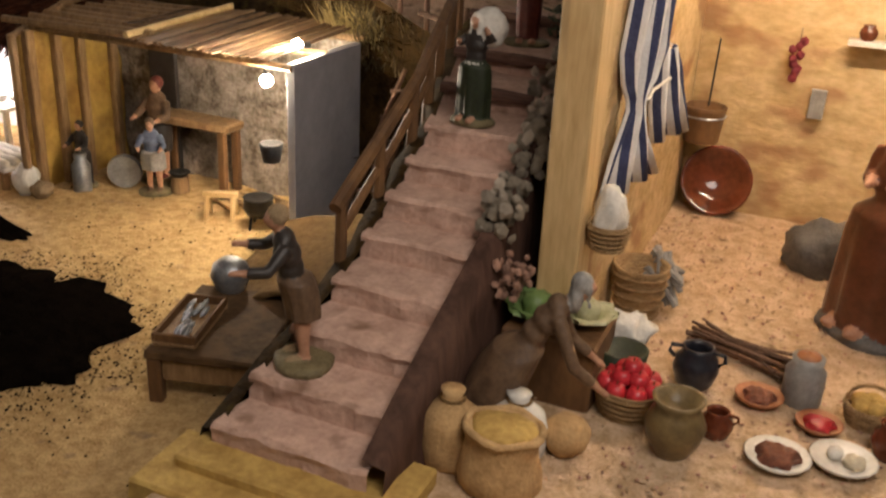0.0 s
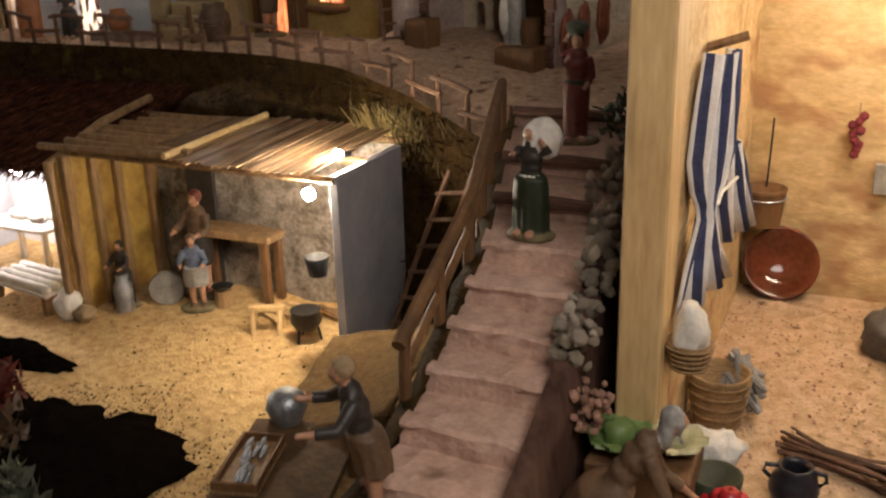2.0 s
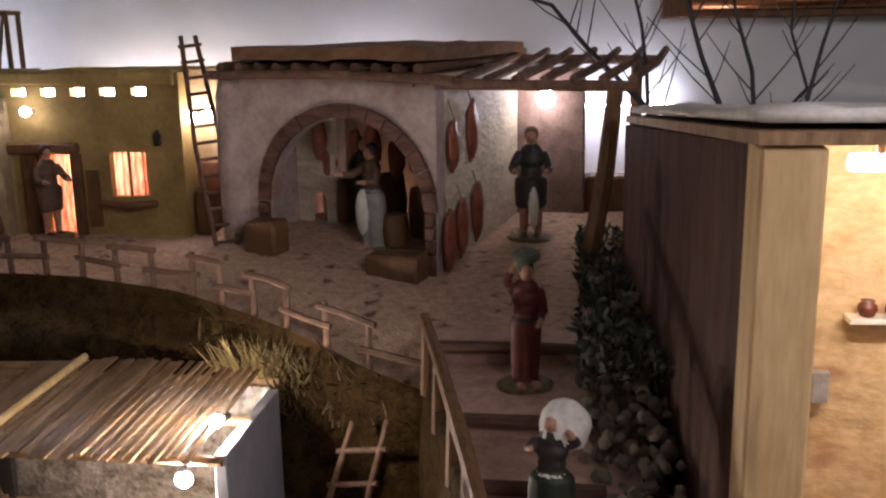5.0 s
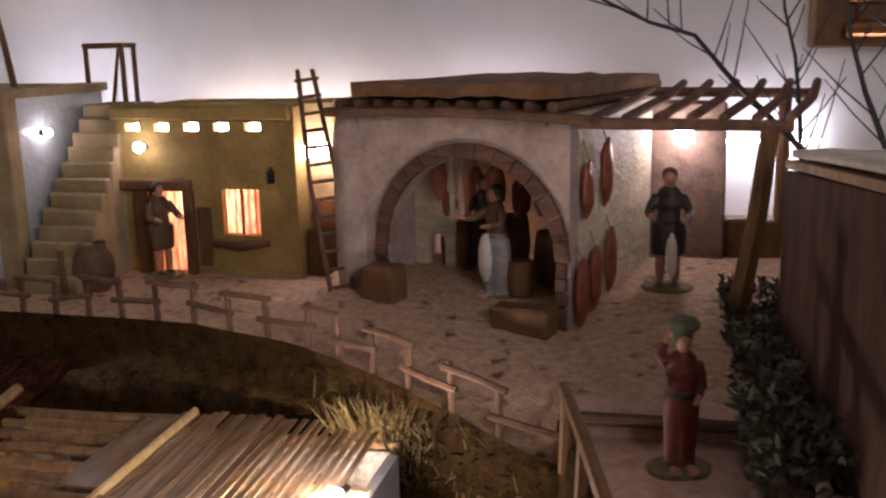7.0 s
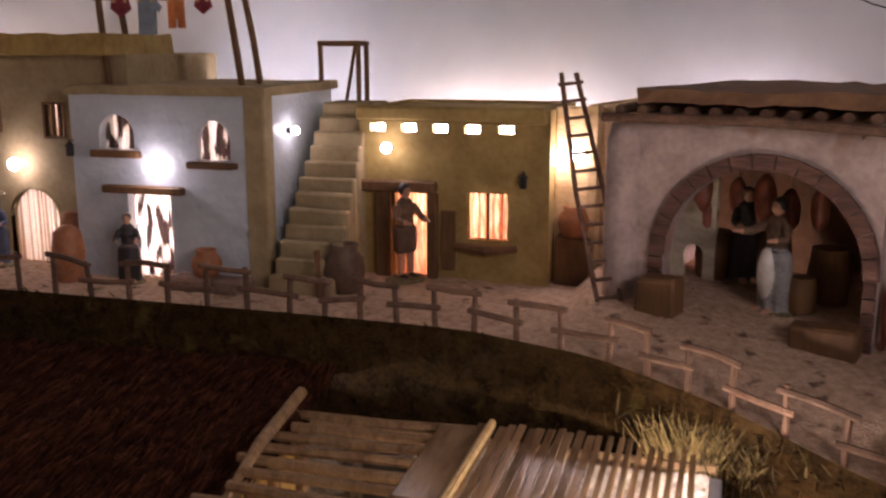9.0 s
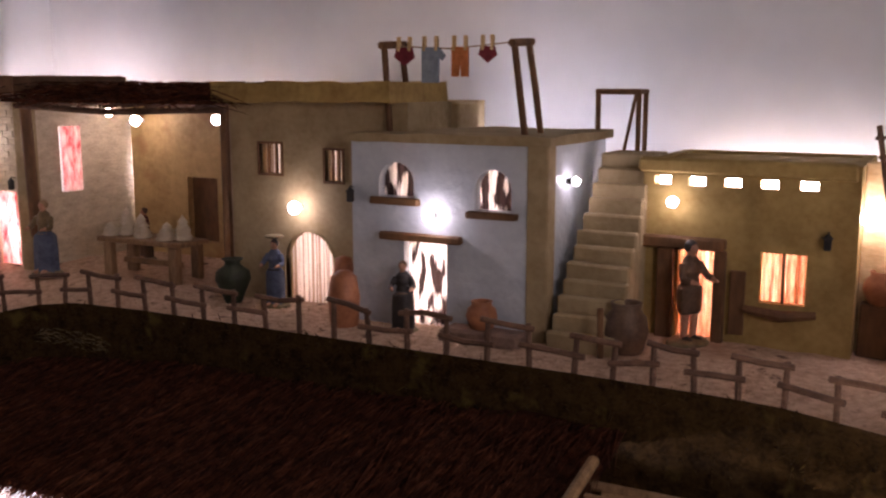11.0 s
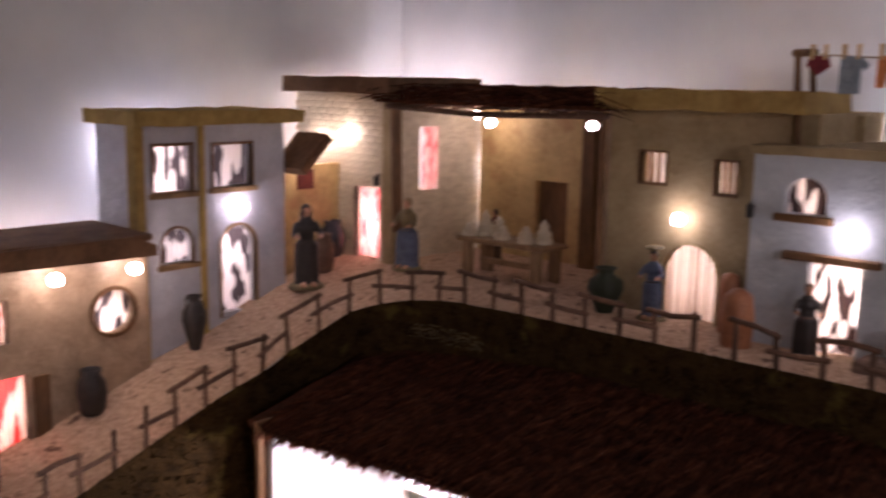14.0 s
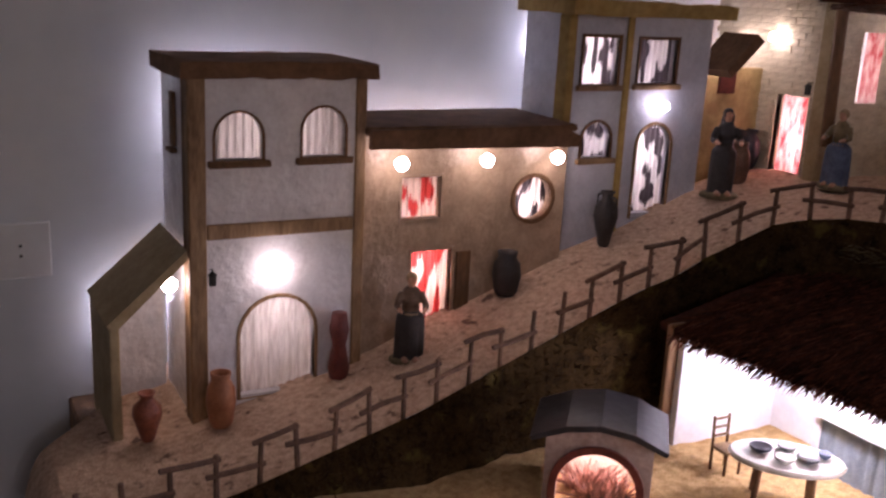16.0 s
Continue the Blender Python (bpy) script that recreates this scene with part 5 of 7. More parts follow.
def rail():
    r = thing("stair_rail", None, "stout brown log handrail along the stairs", "handrail")
    pts = [Vector((stair_left(y) - 0.012, y, interp(y, [q[0] for q in NOSE], [q[1] for q in NOSE]) + 0.052)) for y in (0.80, 0.9, 1.0, 1.1, 1.22, 1.33)]
    part("handrail", tube(pts, [0.0075, 0.008, 0.0075, 0.0085, 0.0075, 0.007], 8), M_TIMBER, r)
    for y in (0.81, 0.9, 0.985, 1.07, 1.15, 1.24, 1.32):
        z = interp(y, [q[0] for q in NOSE], [q[1] for q in NOSE])
        x = stair_left(y) - 0.012
        part("post", tube([(x, y, z - 0.04), (x + 0.002, y, z + 0.054)], [0.0075, 0.006], 7), M_TIMBER, r)
    for a, b in zip((0.81, 0.9, 0.985), (0.9, 0.985, 1.07)):
        za, zb = (interp(q, [w[0] for w in NOSE], [w[1] for w in NOSE]) for q in (a, b))
        part("lower_rail", tube([(stair_left(a) - 0.012, a, za + 0.015), (stair_left(b) - 0.012, b, zb + 0.02)], 0.005, 7), M_TIMBER, r)


rail()
l = thing("short_ladder", None, "small crooked ladder leaning behind the stairs", "ladder")
a, b = Vector((-0.725, 1.255, 0.40)), Vector((-0.652, 1.34, 0.665))
side = Vector((0.026, -0.008, 0.006))
for sgn in (-1, 1):
    part("rail", tube([a + sgn * side, (a + b) / 2 + sgn * side * 1.05, b + sgn * side * 0.9], 0.004, 7), M_TWIG, l)
for k in range(6):
    p = a.lerp(b, 0.12 + 0.15 * k)
    part("rung", tube([p - side * 1.3, p + side * 1.3], 0.0035, 6), M_TWIG, l)

# ---- side wall and yard ----
w = thing("side_wall", None, "thick plastered side wall ending in a pine post", "wall")
part("post", box(-0.289, 0.905, GZ - 0.01, -0.246, 0.955, 1.058, bevel=0.002), M_PINE, w, "pale knotty pine post")


def prism(quad, z0, za, zb):
    """An upright slab over a plan quad; top za over its first two corners, zb over the others."""
    bm = bmesh.new()
    lo = [bm.verts.new((x, yy, z0)) for x, yy in quad]
    hi = [bm.verts.new((x, yy, z)) for (x, yy), z in zip(quad, (za, za, zb, zb))]
    bm.faces.new(lo[::-1])
    bm.faces.new(hi)
    for k in range(4):
        bm.faces.new((lo[k], lo[(k + 1) % 4], hi[(k + 1) % 4], hi[k]))
    return bm


part("wall", prism([(-0.288, 0.956), (-0.264, 0.956), (-0.29, 1.6), (-0.338, 1.6)], GZ - 0.01, 1.054, 1.0), M_OUTER, w, "rough brown plastered outer face")
part("inner_face", prism([(-0.2638, 0.956), (-0.25, 0.956), (-0.262, 1.545), (-0.2898, 1.545)], GZ - 0.01, 1.05, 1.0), M_YARD, w, "yellow plastered inner face")
y = thing("yard_wall", None, "rough yellow plastered yard wall with brown stains", "wall")


def rough_wall(x0, x1, y, z0, z1, nx=70, nz=36, d=0.006):
    bm = bmesh.new()
    g = []
    for j in range(nz):
        row = []
        for i in range(nx):
            v = Vector((x0 + (x1 - x0) * i / (nx - 1), y, z0 + (z1 - z0) * j / (nz - 1)))
            v.y += d * noise.noise(v * 11) + d * 0.5 * noise.noise(v * 32)
            row.append(bm.verts.new(v))
        g.append(row)
    for a, b in zip(g, g[1:]):
        for k in range(nx - 1):
            bm.faces.new((a[k], a[k + 1], b[k + 1], b[k]))
    return bm


part("plaster", rough_wall(-0.262, 1.0, 1.545, GZ - 0.01, 1.0), M_YARD, y, smooth=True)
part("core", box(-0.289, 1.56, GZ - 0.01, 1.0, 1.6, 1.0, bevel=0.002), M_OLDWOOD, y)
yr = thing("yard_roof", None, "board roof of the yard under a sheet of white wadding", "roof")


def sheet(x0, x1, y0, y1, za, zb, t, lump):
    """A slightly lumpy plate, za at y0 and zb at y1."""
    bm = bmesh.new()
    top, bot = [], []
    for j in range(15):
        f = j / 14
        rt, rb = [], []
        for i in range(31):
            g = i / 30
            x, yy, z = x0 + (x1 - x0) * g - 0.045 * f * (1 - g), y0 + (y1 - y0) * f, za + (zb - za) * f
            rt.append(bm.verts.new((x, yy, z + t + lump * noise.noise(Vector((x, yy, 0)) * 16))))
            rb.append(bm.verts.new((x, yy, z)))
        top.append(rt)
        bot.append(rb)
    for g in (top, bot):
        for a, b in zip(g, g[1:]):
            for k in range(30):
                bm.faces.new((a[k], a[k + 1], b[k + 1], b[k]))
    rim = [(top[0], bot[0]), (top[-1], bot[-1]), ([q[0] for q in top], [q[0] for q in bot]), ([q[-1] for q in top], [q[-1] for q in bot])]
    for a, b in rim:
        for k in range(len(a) - 1):
            bm.faces.new((a[k], a[k + 1], b[k + 1], b[k]))
    return bm


part("boards", sheet(-0.292, 1.0, 0.9, 1.61, 1.06, 1.003, 0.009, 0.0), M_OLDWOOD, yr)
part("wadding", sheet(-0.285, 1.0, 0.93, 1.61, 1.0715, 1.016, 0.008, 0.012), M_WHITECL, yr, "white wadding", smooth=True)
yl = thing("yard_lamp", pose(0.0, 1.28, 0.995), "bright strip lamp under the yard roof", "lamp")
part("tube", box(-0.13, -0.006, -0.008, 0.14, 0.006, 0.008, bevel=0.002), glow("yard_tube", (1.0, 0.85, 0.66), 82), yl)
for x in (-0.1, 0.11):
    part("clip", box(x - 0.004, -0.004, 0.0082, x + 0.004, 0.004, 0.032, bevel=0.001), M_TIMBER, yl)


def blob_cloth(name, pts, width, material, m, label, category):
    """A hanging strip of folded cloth through points."""
    t = thing(name, m, label, category)
    bm = bmesh.new()
    rows = []
    for i, (p, wd) in enumerate(zip(pts, width)):
        p = Vector(p)
        row = []
        for k in range(34):
            f = k / 33 - 0.5
            row.append(bm.verts.new(p + Vector((f * wd, -0.007 * math.cos(f * 19 + i * 0.4) - 0.008 * math.cos(f * 3.1), 0.002 * math.sin(f * 9 + i)))))
        rows.append(row)
    for a, b in zip(rows, rows[1:]):
        for k in range(33):
            bm.faces.new((a[k], a[k + 1], b[k + 1], b[k])).material_index = int(k % 4 in (1, 2))
    ob = part("cloth", bm, material, t, smooth=True)
    md = ob.modifiers.new("thick", "SOLIDIFY")
    md.thickness = 0.0025
    return t


c1 = blob_cloth("striped_towel", [(0, 0, 0), (-0.004, 0.0, -0.05), (-0.01, 0.0, -0.1), (-0.018, 0.0, -0.13), (-0.024, 0.002, -0.15), (-0.028, 0.0, -0.165), (-0.03, -0.002, -0.21), (-0.03, -0.004, -0.25)], [0.06, 0.085, 0.1, 0.07, 0.028, 0.03, 0.1, 0.15], M_STRIPE, pose(-0.232, 1.05, 0.9, 0, 0, 78), "blue and white striped cloth tied and hung on the wall", "cloth")
c2 = blob_cloth("striped_towel", [(0.0, 0, 0), (0.015, 0.0, -0.03), (0.03, 0.0, -0.07), (0.045, -0.004, -0.115)], [0.025, 0.06, 0.09, 0.11], M_STRIPE, pose(-0.236, 1.15, 0.785, 0, 0, 80), "striped cloth end hanging beside the towel", "cloth")
kn = thing("knot_cord", pose(-0.232, 1.05, 0.742), "pale cord knotted round the striped cloth", "cord")
part("cord", tube([(-0.006, -0.025, 0), (0.008, -0.005, 0.002), (0.006, 0.025, 0.006), (0.016, 0.06, 0.014)], 0.002, 6), M_WHITECL, kn)
n = thing("towel_peg", None, "short wooden peg carrying the striped cloth", "peg")
part("peg", tube([(-0.254, 1.08, 0.898), (-0.212, 1.085, 0.912)], 0.005, 7), M_OLDWOOD, n)


def basket(name, m, r, h, label, fill=None, fill_n=0, fr=0.014, handle=False, material=None, rim=True):
    t = thing(name, m, label, "basket")
    mt = material or M_BASKET
    part("body", lathe([(r * 0.72, 0), (r * 0.86, h * 0.35), (r, h * 0.9), (r * 1.04, h), (r * 0.94, h), (r * 0.8, h * 0.5), (0, h * 0.4)], 20, wob=0.01), mt, t, smooth=True)
    for k in range(5):
        z = h * (0.1 + 0.19 * k)
        rr = interp(z / h, (0, 0.35, 0.9, 1), (r * 0.72, r * 0.86, r, r * 1.04)) + 0.0012
        part("weave", tube([(rr * math.cos(q * math.pi / 10), rr * math.sin(q * math.pi / 10), z) for q in range(21)], 0.0018, 5, cap=False), mt, t)
    if handle:
        part("handle", tube([(r * math.cos(q * math.pi / 10), 0, h + r * 0.9 * math.sin(q * math.pi / 10)) for q in range(11)], 0.002, 6), mt, t)
    return t


ba = basket("apple_basket", pose(-0.165, 0.865, GZ), 0.036, 0.035, "round wicker basket heaped with red apples")
rnd = random.Random(3)
k = 0
for ring, rr, zz in ((7, 0.024, 0.034), (4, 0.012, 0.044), (1, 0.0, 0.053)):
    for q in range(ring):
        aa = 2 * math.pi * q / ring + ring
        ap = thing("apple", pose(-0.165 + rr * math.cos(aa), 0.865 + rr * math.sin(aa), GZ + zz), "shiny red apple in the basket", "apple", "apples in the basket")
        part("fruit", lathe([(0, -0.0095), (0.006, -0.01), (0.0108, -0.003), (0.0108, 0.003), (0.007, 0.009), (0.002, 0.0085), (0, 0.0065)], 12), M_RED, ap, smooth=True)
        part("stem", tube([(0, 0, 0.006), (0.001, 0, 0.012)], 0.0007, 5), M_TIMBER, ap)
pot("black_jug", pose(-0.115, 0.955, GZ), jar(0.048, 0.025), M_BLACKC, "small black ceramic jug with two handles", "jug", handles=2)
pot("olive_pot", pose(-0.108, 0.815, GZ), [(0.016, 0), (0.026, 0.018), (0.03, 0.034), (0.024, 0.048), (0.02, 0.054), (0.026, 0.062), (0.022, 0.062), (0.016, 0.05), (0, 0.045)], M_BROWNC, "squat olive brown pot with a wide mouth", "pot")
pot("lidded_crock", pose(-0.005, 0.975, GZ), [(0.018, 0), (0.021, 0.004), (0.021, 0.04), (0.016, 0.046), (0.017, 0.056), (0.0, 0.056)], M_GREYC, "grey stoneware crock with a cork lid", "crock", lid=M_TERRA)
for nm, x, yy, r, mt, lab in (("clay_bowl", -0.045, 0.95, 0.026, M_TERRA, "shallow terracotta bowl"), ("meat_plate", -0.013, 0.845, 0.032, M_PLATE, "white plate with browned meat"), ("egg_plate", 0.045, 0.87, 0.032, M_PLATE, "white plate with eggs and cheese"), ("stew_bowl", 0.018, 0.925, 0.024, M_TERRA, "terracotta bowl of red stew")):
    t = pot(nm, pose(x, yy, GZ + 0.001), [(r * 0.5, 0), (r * 0.6, 0.002), (r * 0.9, 0.007), (r, 0.011), (r * 0.95, 0.012), (r * 0.62, 0.006), (0, 0.005)], mt, lab + " on the sand", "bowl" if "bowl" in nm else "plate")
    if nm == "egg_plate":
        part("egg", ball((-0.008, 0.004, 0.011), 0.008, scale=(1, 1.2, 0.9)), M_PLATE, t, smooth=True)
        part("cheese", ball((0.01, -0.002, 0.01), 0.011, scale=(1, 1.1, 0.6), lump=0.3), M_CREAM, t, smooth=True)
    else:
        part("food", ball((0, 0, 0.008), r * 0.62, sub=3, scale=(1, 1, 0.34), lump=0.5), M_RED if nm == "stew_bowl" else M_FOOD, t, smooth=True)
pot("small_jug", pose(-0.075, 0.865, GZ), jar(0.03, 0.017), M_GLAZE, "small dark glazed jug", "jug", handles=1)
pot("small_jug", pose(0.085, 0.91, GZ), jar(0.038, 0.02), M_GLAZE, "dark red glazed jug", "jug", handles=1)
ob = basket("fruit_basket", pose(0.062, 0.965, GZ), 0.024, 0.024, "small wicker basket of yellow fruit with a handle", handle=True)
for q in range(5):
    ap = thing("lemon", pose(0.062 + 0.011 * math.cos(q * 1.3), 0.965 + 0.011 * math.sin(q * 1.3), GZ + 0.024), "yellow fruit in the small basket", "fruit", "fruit in the basket")
    part("fruit", ball((0, 0, 0), 0.0085, scale=(1.2, 1, 1)), M_YSTEP, ap, smooth=True)
f = thing("firewood_bundle", pose(-0.075, 1.035, GZ + 0.012, 0, 0, -18), "bundle of grey twigs lying on the sand", "firewood")
for k in range(26):
    q0, q1 = rnd.uniform(-0.011, 0.011), rnd.uniform(-0.009, 0.011)
    part("stick", tube([(-0.065 + rnd.uniform(-0.012, 0.01), q0 * 1.9 + rnd.uniform(-0.006, 0.006), q1), (-0.02, q0 * 0.9, q1 * 0.8), (0.02, q0 + rnd.uniform(-0.003, 0.003), q1 * 0.9), (0.065 + rnd.uniform(-0.02, 0.01), q0 * 2 + rnd.uniform(-0.008, 0.008), q1)], rnd.uniform(0.0014, 0.0026), 6), M_TWIG, f)
lb = thing("leaning_bowl", pose(-0.2, 1.515, GZ + 0.055, 68, 0, 8), "large glazed brown bowl leaning on the yard wall", "bowl")
part("body", lathe([(0.0, -0.02), (0.03, -0.02), (0.05, -0.004), (0.056, 0.006), (0.052, 0.007), (0.045, -0.002), (0.026, -0.013), (0, -0.014)], 28), M_GLAZE, lb, smooth=True)
hb = thing("hanging_bucket", pose(-0.232, 1.50, 0.58), "dark wooden bucket hung on a thin rod", "bucket")
part("body", lathe([(0.027, 0), (0.032, 0.05), (0.034, 0.056), (0.029, 0.056), (0.025, 0.01), (0, 0.008)], 18), M_TIMBER, hb, smooth=True)
part("hoop", tube([(0.0325 * math.cos(q * math.pi / 12), 0.0325 * math.sin(q * math.pi / 12), 0.042) for q in range(25)], 0.0016, 5, cap=False), M_STEEL, hb)
part("rod", tube([(0.0, 0.026, 0.05), (0.002, 0.03, 0.155)], 0.0016, 6), M_BLACK, hb)
sh = thing("wall_shelf", pose(-0.02, 1.525, 0.75), "small white wall shelf with clay pots", "shelf")
part("board", box(-0.03, -0.016, 0, 0.07, 0.012, 0.008, bevel=0.001), M_PLATE, sh)
for x in (-0.005, 0.03, 0.055):
    pot("shelf_pot", pose(-0.02 + x, 1.523, 0.758), jar(0.022, 0.013), M_GLAZE, "little dark clay pot on the wall shelf", "pot")
gl = thing("garlic_string", pose(-0.115, 1.527, 0.735), "string of dried purple bulbs on the wall", "garlic string")
part("cord", tube([(0, 0, 0.03), (0, -0.002, -0.05)], 0.0012, 5), M_SACK, gl)
for q in range(9):
    part("bulb", ball((rnd.uniform(-0.008, 0.008), -0.006, 0.012 - 0.007 * q), 0.0075, sub=1, lump=0.4), M_WINE, gl, smooth=True)
for x, z in ((-0.075, 0.655),):
    wt = thing("wall_tile", pose(x, 1.532, z), "small grey-green plaque fixed to the yard wall", "plaque")
    part("plate", box(-0.011, -0.006, -0.022, 0.011, 0.006, 0.022, bevel=0.001), M_GREYC, wt)
bk = basket("hanging_basket", pose(-0.224, 0.935, 0.605), 0.022, 0.03, "wicker basket holding white cloth by the post")
part("linen", ball((0.0, 0.0, 0.04), 0.02, sub=3, scale=(0.9, 0.9, 1.5), lump=0.4), M_WHITECL, bk, "folded white cloth", smooth=True)
gb = basket("large_basket", pose(-0.215, 1.09, 0.46), 0.034, 0.07, "tall wicker basket beside the post")
cl = thing("grey_cloth_bundle", pose(-0.2, 1.13, GZ), "bundle of grey ropes and rags", "rags")
for q in range(22):
    aa = rnd.uniform(0, 6.28)
    part("rope", tube([(0.03 * math.cos(aa), 0.022 * math.sin(aa), rnd.uniform(0.01, 0.05)), (rnd.uniform(-0.012, 0.012), rnd.uniform(-0.012, 0.012), rnd.uniform(0.05, 0.085)), (-0.034 * math.cos(aa + 0.6), 0.026 * math.sin(aa + 2), rnd.uniform(0.012, 0.05))], 0.004, 6), M_FGREY, cl)
rkk = solid("grey_boulder", ball((0, 0, 0), 0.047, sub=3, scale=(1.1, 0.9, 1.0), lump=0.3), M_GREYST, pose(-0.02, 1.36, GZ + 0.03), "rounded dark grey stone resting on the sand", "boulder", smooth=True)


# ---- figurines: plain one-piece clay shapes ----
def fuse(bm, voxel):
    """One closed skin over overlapping shapes; each patch keeps the paint of the shape beneath it."""
    tree = BVHTree.FromBMesh(bm)
    bm.faces.ensure_lookup_table()
    paint = [f.material_index for f in bm.faces]
    raw = bpy.data.meshes.new("raw")
    bm.to_mesh(raw)
    bm.free()
    tmp = new("raw", raw)
    md = tmp.modifiers.new("skin", "REMESH")
    md.mode, md.voxel_size = "VOXEL", voxel
    done = bpy.data.meshes.new_from_object(tmp.evaluated_get(bpy.context.evaluated_depsgraph_get()))
    out = bmesh.new()
    out.from_mesh(done)
    bpy.data.objects.remove(tmp)
    bpy.data.meshes.remove(raw)
    bpy.data.meshes.remove(done)
    for f in out.faces:
        hit = tree.find_nearest(f.calc_center_median())
        f.material_index = paint[hit[2]] if hit[2] is not None else 0
    bmesh.ops.smooth_vert(out, verts=out.verts[:], factor=0.45, use_axis_x=True, use_axis_y=True, use_axis_z=True)
    return out


def figurine(name, m, h, robe, top, hair, label, arms=((0.3, -0.55, 0.62), (-0.3, -0.55, 0.62)), base=None, lean=0.0, carry=None, skirt=0.2, legs=False, scarf=False, apron=None):
    """A plain clay figure on its base, h high."""
    bm = bmesh.new()
    mats = [robe, top, hair, M_SKIN, base or M_BASE, carry[0] if carry else robe, apron or robe]
    lathe([(0, -0.02 * h), (0.21 * h, -0.02 * h), (0.225 * h, 0.02 * h), (0.19 * h, 0.045 * h), (0, 0.05 * h)], 16, bm, 4, squash=0.82, wob=0.03)
    hem = 0.3 if legs else 0.05
    n, rings = 32, []
    for f in (0, 0.02, 0.2, 0.45, 0.7, 0.88, 1.0):
        z = h * (hem + (0.58 - hem) * f)
        r = h * (skirt * (1 - 0.22 * f) * (1 - f) ** 0.25 + 0.085 * f) if f < 1 else 0.08 * h
        ring = []
        for k in range(n):
            a = 2 * math.pi * k / n
            fold = 1 + (1 - f) * (0.085 * math.sin(a * 6 + 2.2 * math.sin(a)) + 0.05 * math.sin(a * 11 + h * 90))
            ring.append(bm.verts.new((r * fold * math.cos(a), 0.78 * r * fold * math.sin(a) - lean * h * 0.7 * f * f, z)))
        rings.append(ring)
    for a, b in zip(rings, rings[1:]):
        for k in range(n):
            bm.faces.new((a[k], a[(k + 1) % n], b[(k + 1) % n], b[k])).material_index = 0
    bm.faces.new(rings[0][::-1]).material_index = 0
    bm.faces.new(rings[-1]).material_index = 0
    for sx in (-1, 1):
        if legs:
            tube([(sx * 0.055 * h, 0, 0.36 * h), (sx * 0.06 * h, -0.01 * h, 0.2 * h), (sx * 0.062 * h, 0, 0.04 * h)], [0.05 * h, 0.04 * h, 0.03 * h], 10, bm, 3)
        ball((sx * 0.06 * h, -0.05 * h - (0 if legs else 0.09 * h), 0.055 * h), 0.04 * h, bm, 2 if legs else 3, 2, (0.8, 1.6, 0.6))
    sh = Vector((0, -lean * h, 0.6 * h))
    hip = Vector((0, -lean * h * 0.62, 0.52 * h))
    for f, rx, ry in ((0, 0.095, 0.078), (0.35, 0.1, 0.08), (0.7, 0.115, 0.084), (1.0, 0.1, 0.068)):
        ball(hip.lerp(sh + Vector((0, -lean * h * 0.25, 0.17 * h)), f), h, bm, 1, 2, (rx, ry, 0.085))
    tube([(hip.x + 0.1 * h * math.cos(q * math.pi / 8), hip.y + 0.085 * h * math.sin(q * math.pi / 8), hip.z + 0.025 * h) for q in range(17)], 0.012 * h, 6, bm, 2)
    if apron:
        ball((0, -0.105 * h - lean * 0.3 * h, 0.36 * h), h, bm, 6, 3, (0.085, 0.055, 0.22))
    nk = sh + Vector((0, -lean * h * 0.35, 0.2 * h))
    hd = nk + Vector((0, -lean * h * 0.35 - 0.012 * h, 0.105 * h))
    tube([nk - Vector((0, 0, 0.03 * h)), hd], 0.032 * h, 8, bm, 3)
    ball(hd, 0.06 * h, bm, 3, 2, (0.86, 0.98, 1.18))
    ball(hd + Vector((0, -0.06 * h, -0.005 * h)), 0.014 * h, bm, 3, 1, (0.8, 1, 1.2))
    ball(hd + Vector((0, 0.018 * h, 0.022 * h)), 0.068 * h, bm, 2, 2, (0.96, 0.96, 1.0))
    if scarf:
        ball(hd + Vector((0, 0.045 * h, -0.06 * h)), 0.07 * h, bm, 2, 2, (1.05, 0.6, 1.5))
        tube([hd + Vector((sx * 0.055 * h, -0.02 * h, 0.0)) if q else hd + Vector((sx * 0.04 * h, -0.03 * h, -0.1 * h)) for sx in (-1, 1) for q in ((0, 1) if sx < 0 else (1, 0))], 0.02 * h, 6, bm, 2)
    for ax, ay, az in arms:
        s = 1 if ax > 0 else -1
        sp = sh + Vector((s * 0.095 * h, -lean * h * 0.25, 0.16 * h))
        hn = Vector((ax * h * 0.4, ay * h * 0.4 - lean * h, az * h))
        el = sp.lerp(hn, 0.5) + Vector((s * 0.05 * h, 0.04 * h, -0.05 * h))
        tube([sp, sp.lerp(el, 0.5) + Vector((s * 0.006 * h, 0, 0)), el, el.lerp(hn, 0.55)], [0.044 * h, 0.04 * h, 0.036 * h, 0.034 * h], 10, bm, 1)
        tube([el.lerp(hn, 0.4), hn], [0.024 * h, 0.02 * h], 8, bm, 3)
        ball(hn, 0.026 * h, bm, 3, 1, (0.8, 1.2, 0.8))
    if carry:
        ball(Vector(carry[1]) * h, carry[2] * h, bm, 5, 3, carry[3], 0.15)
    return solid(name, fuse(bm, 0.013 * h), mats, m, label, "figurine", smooth=True)


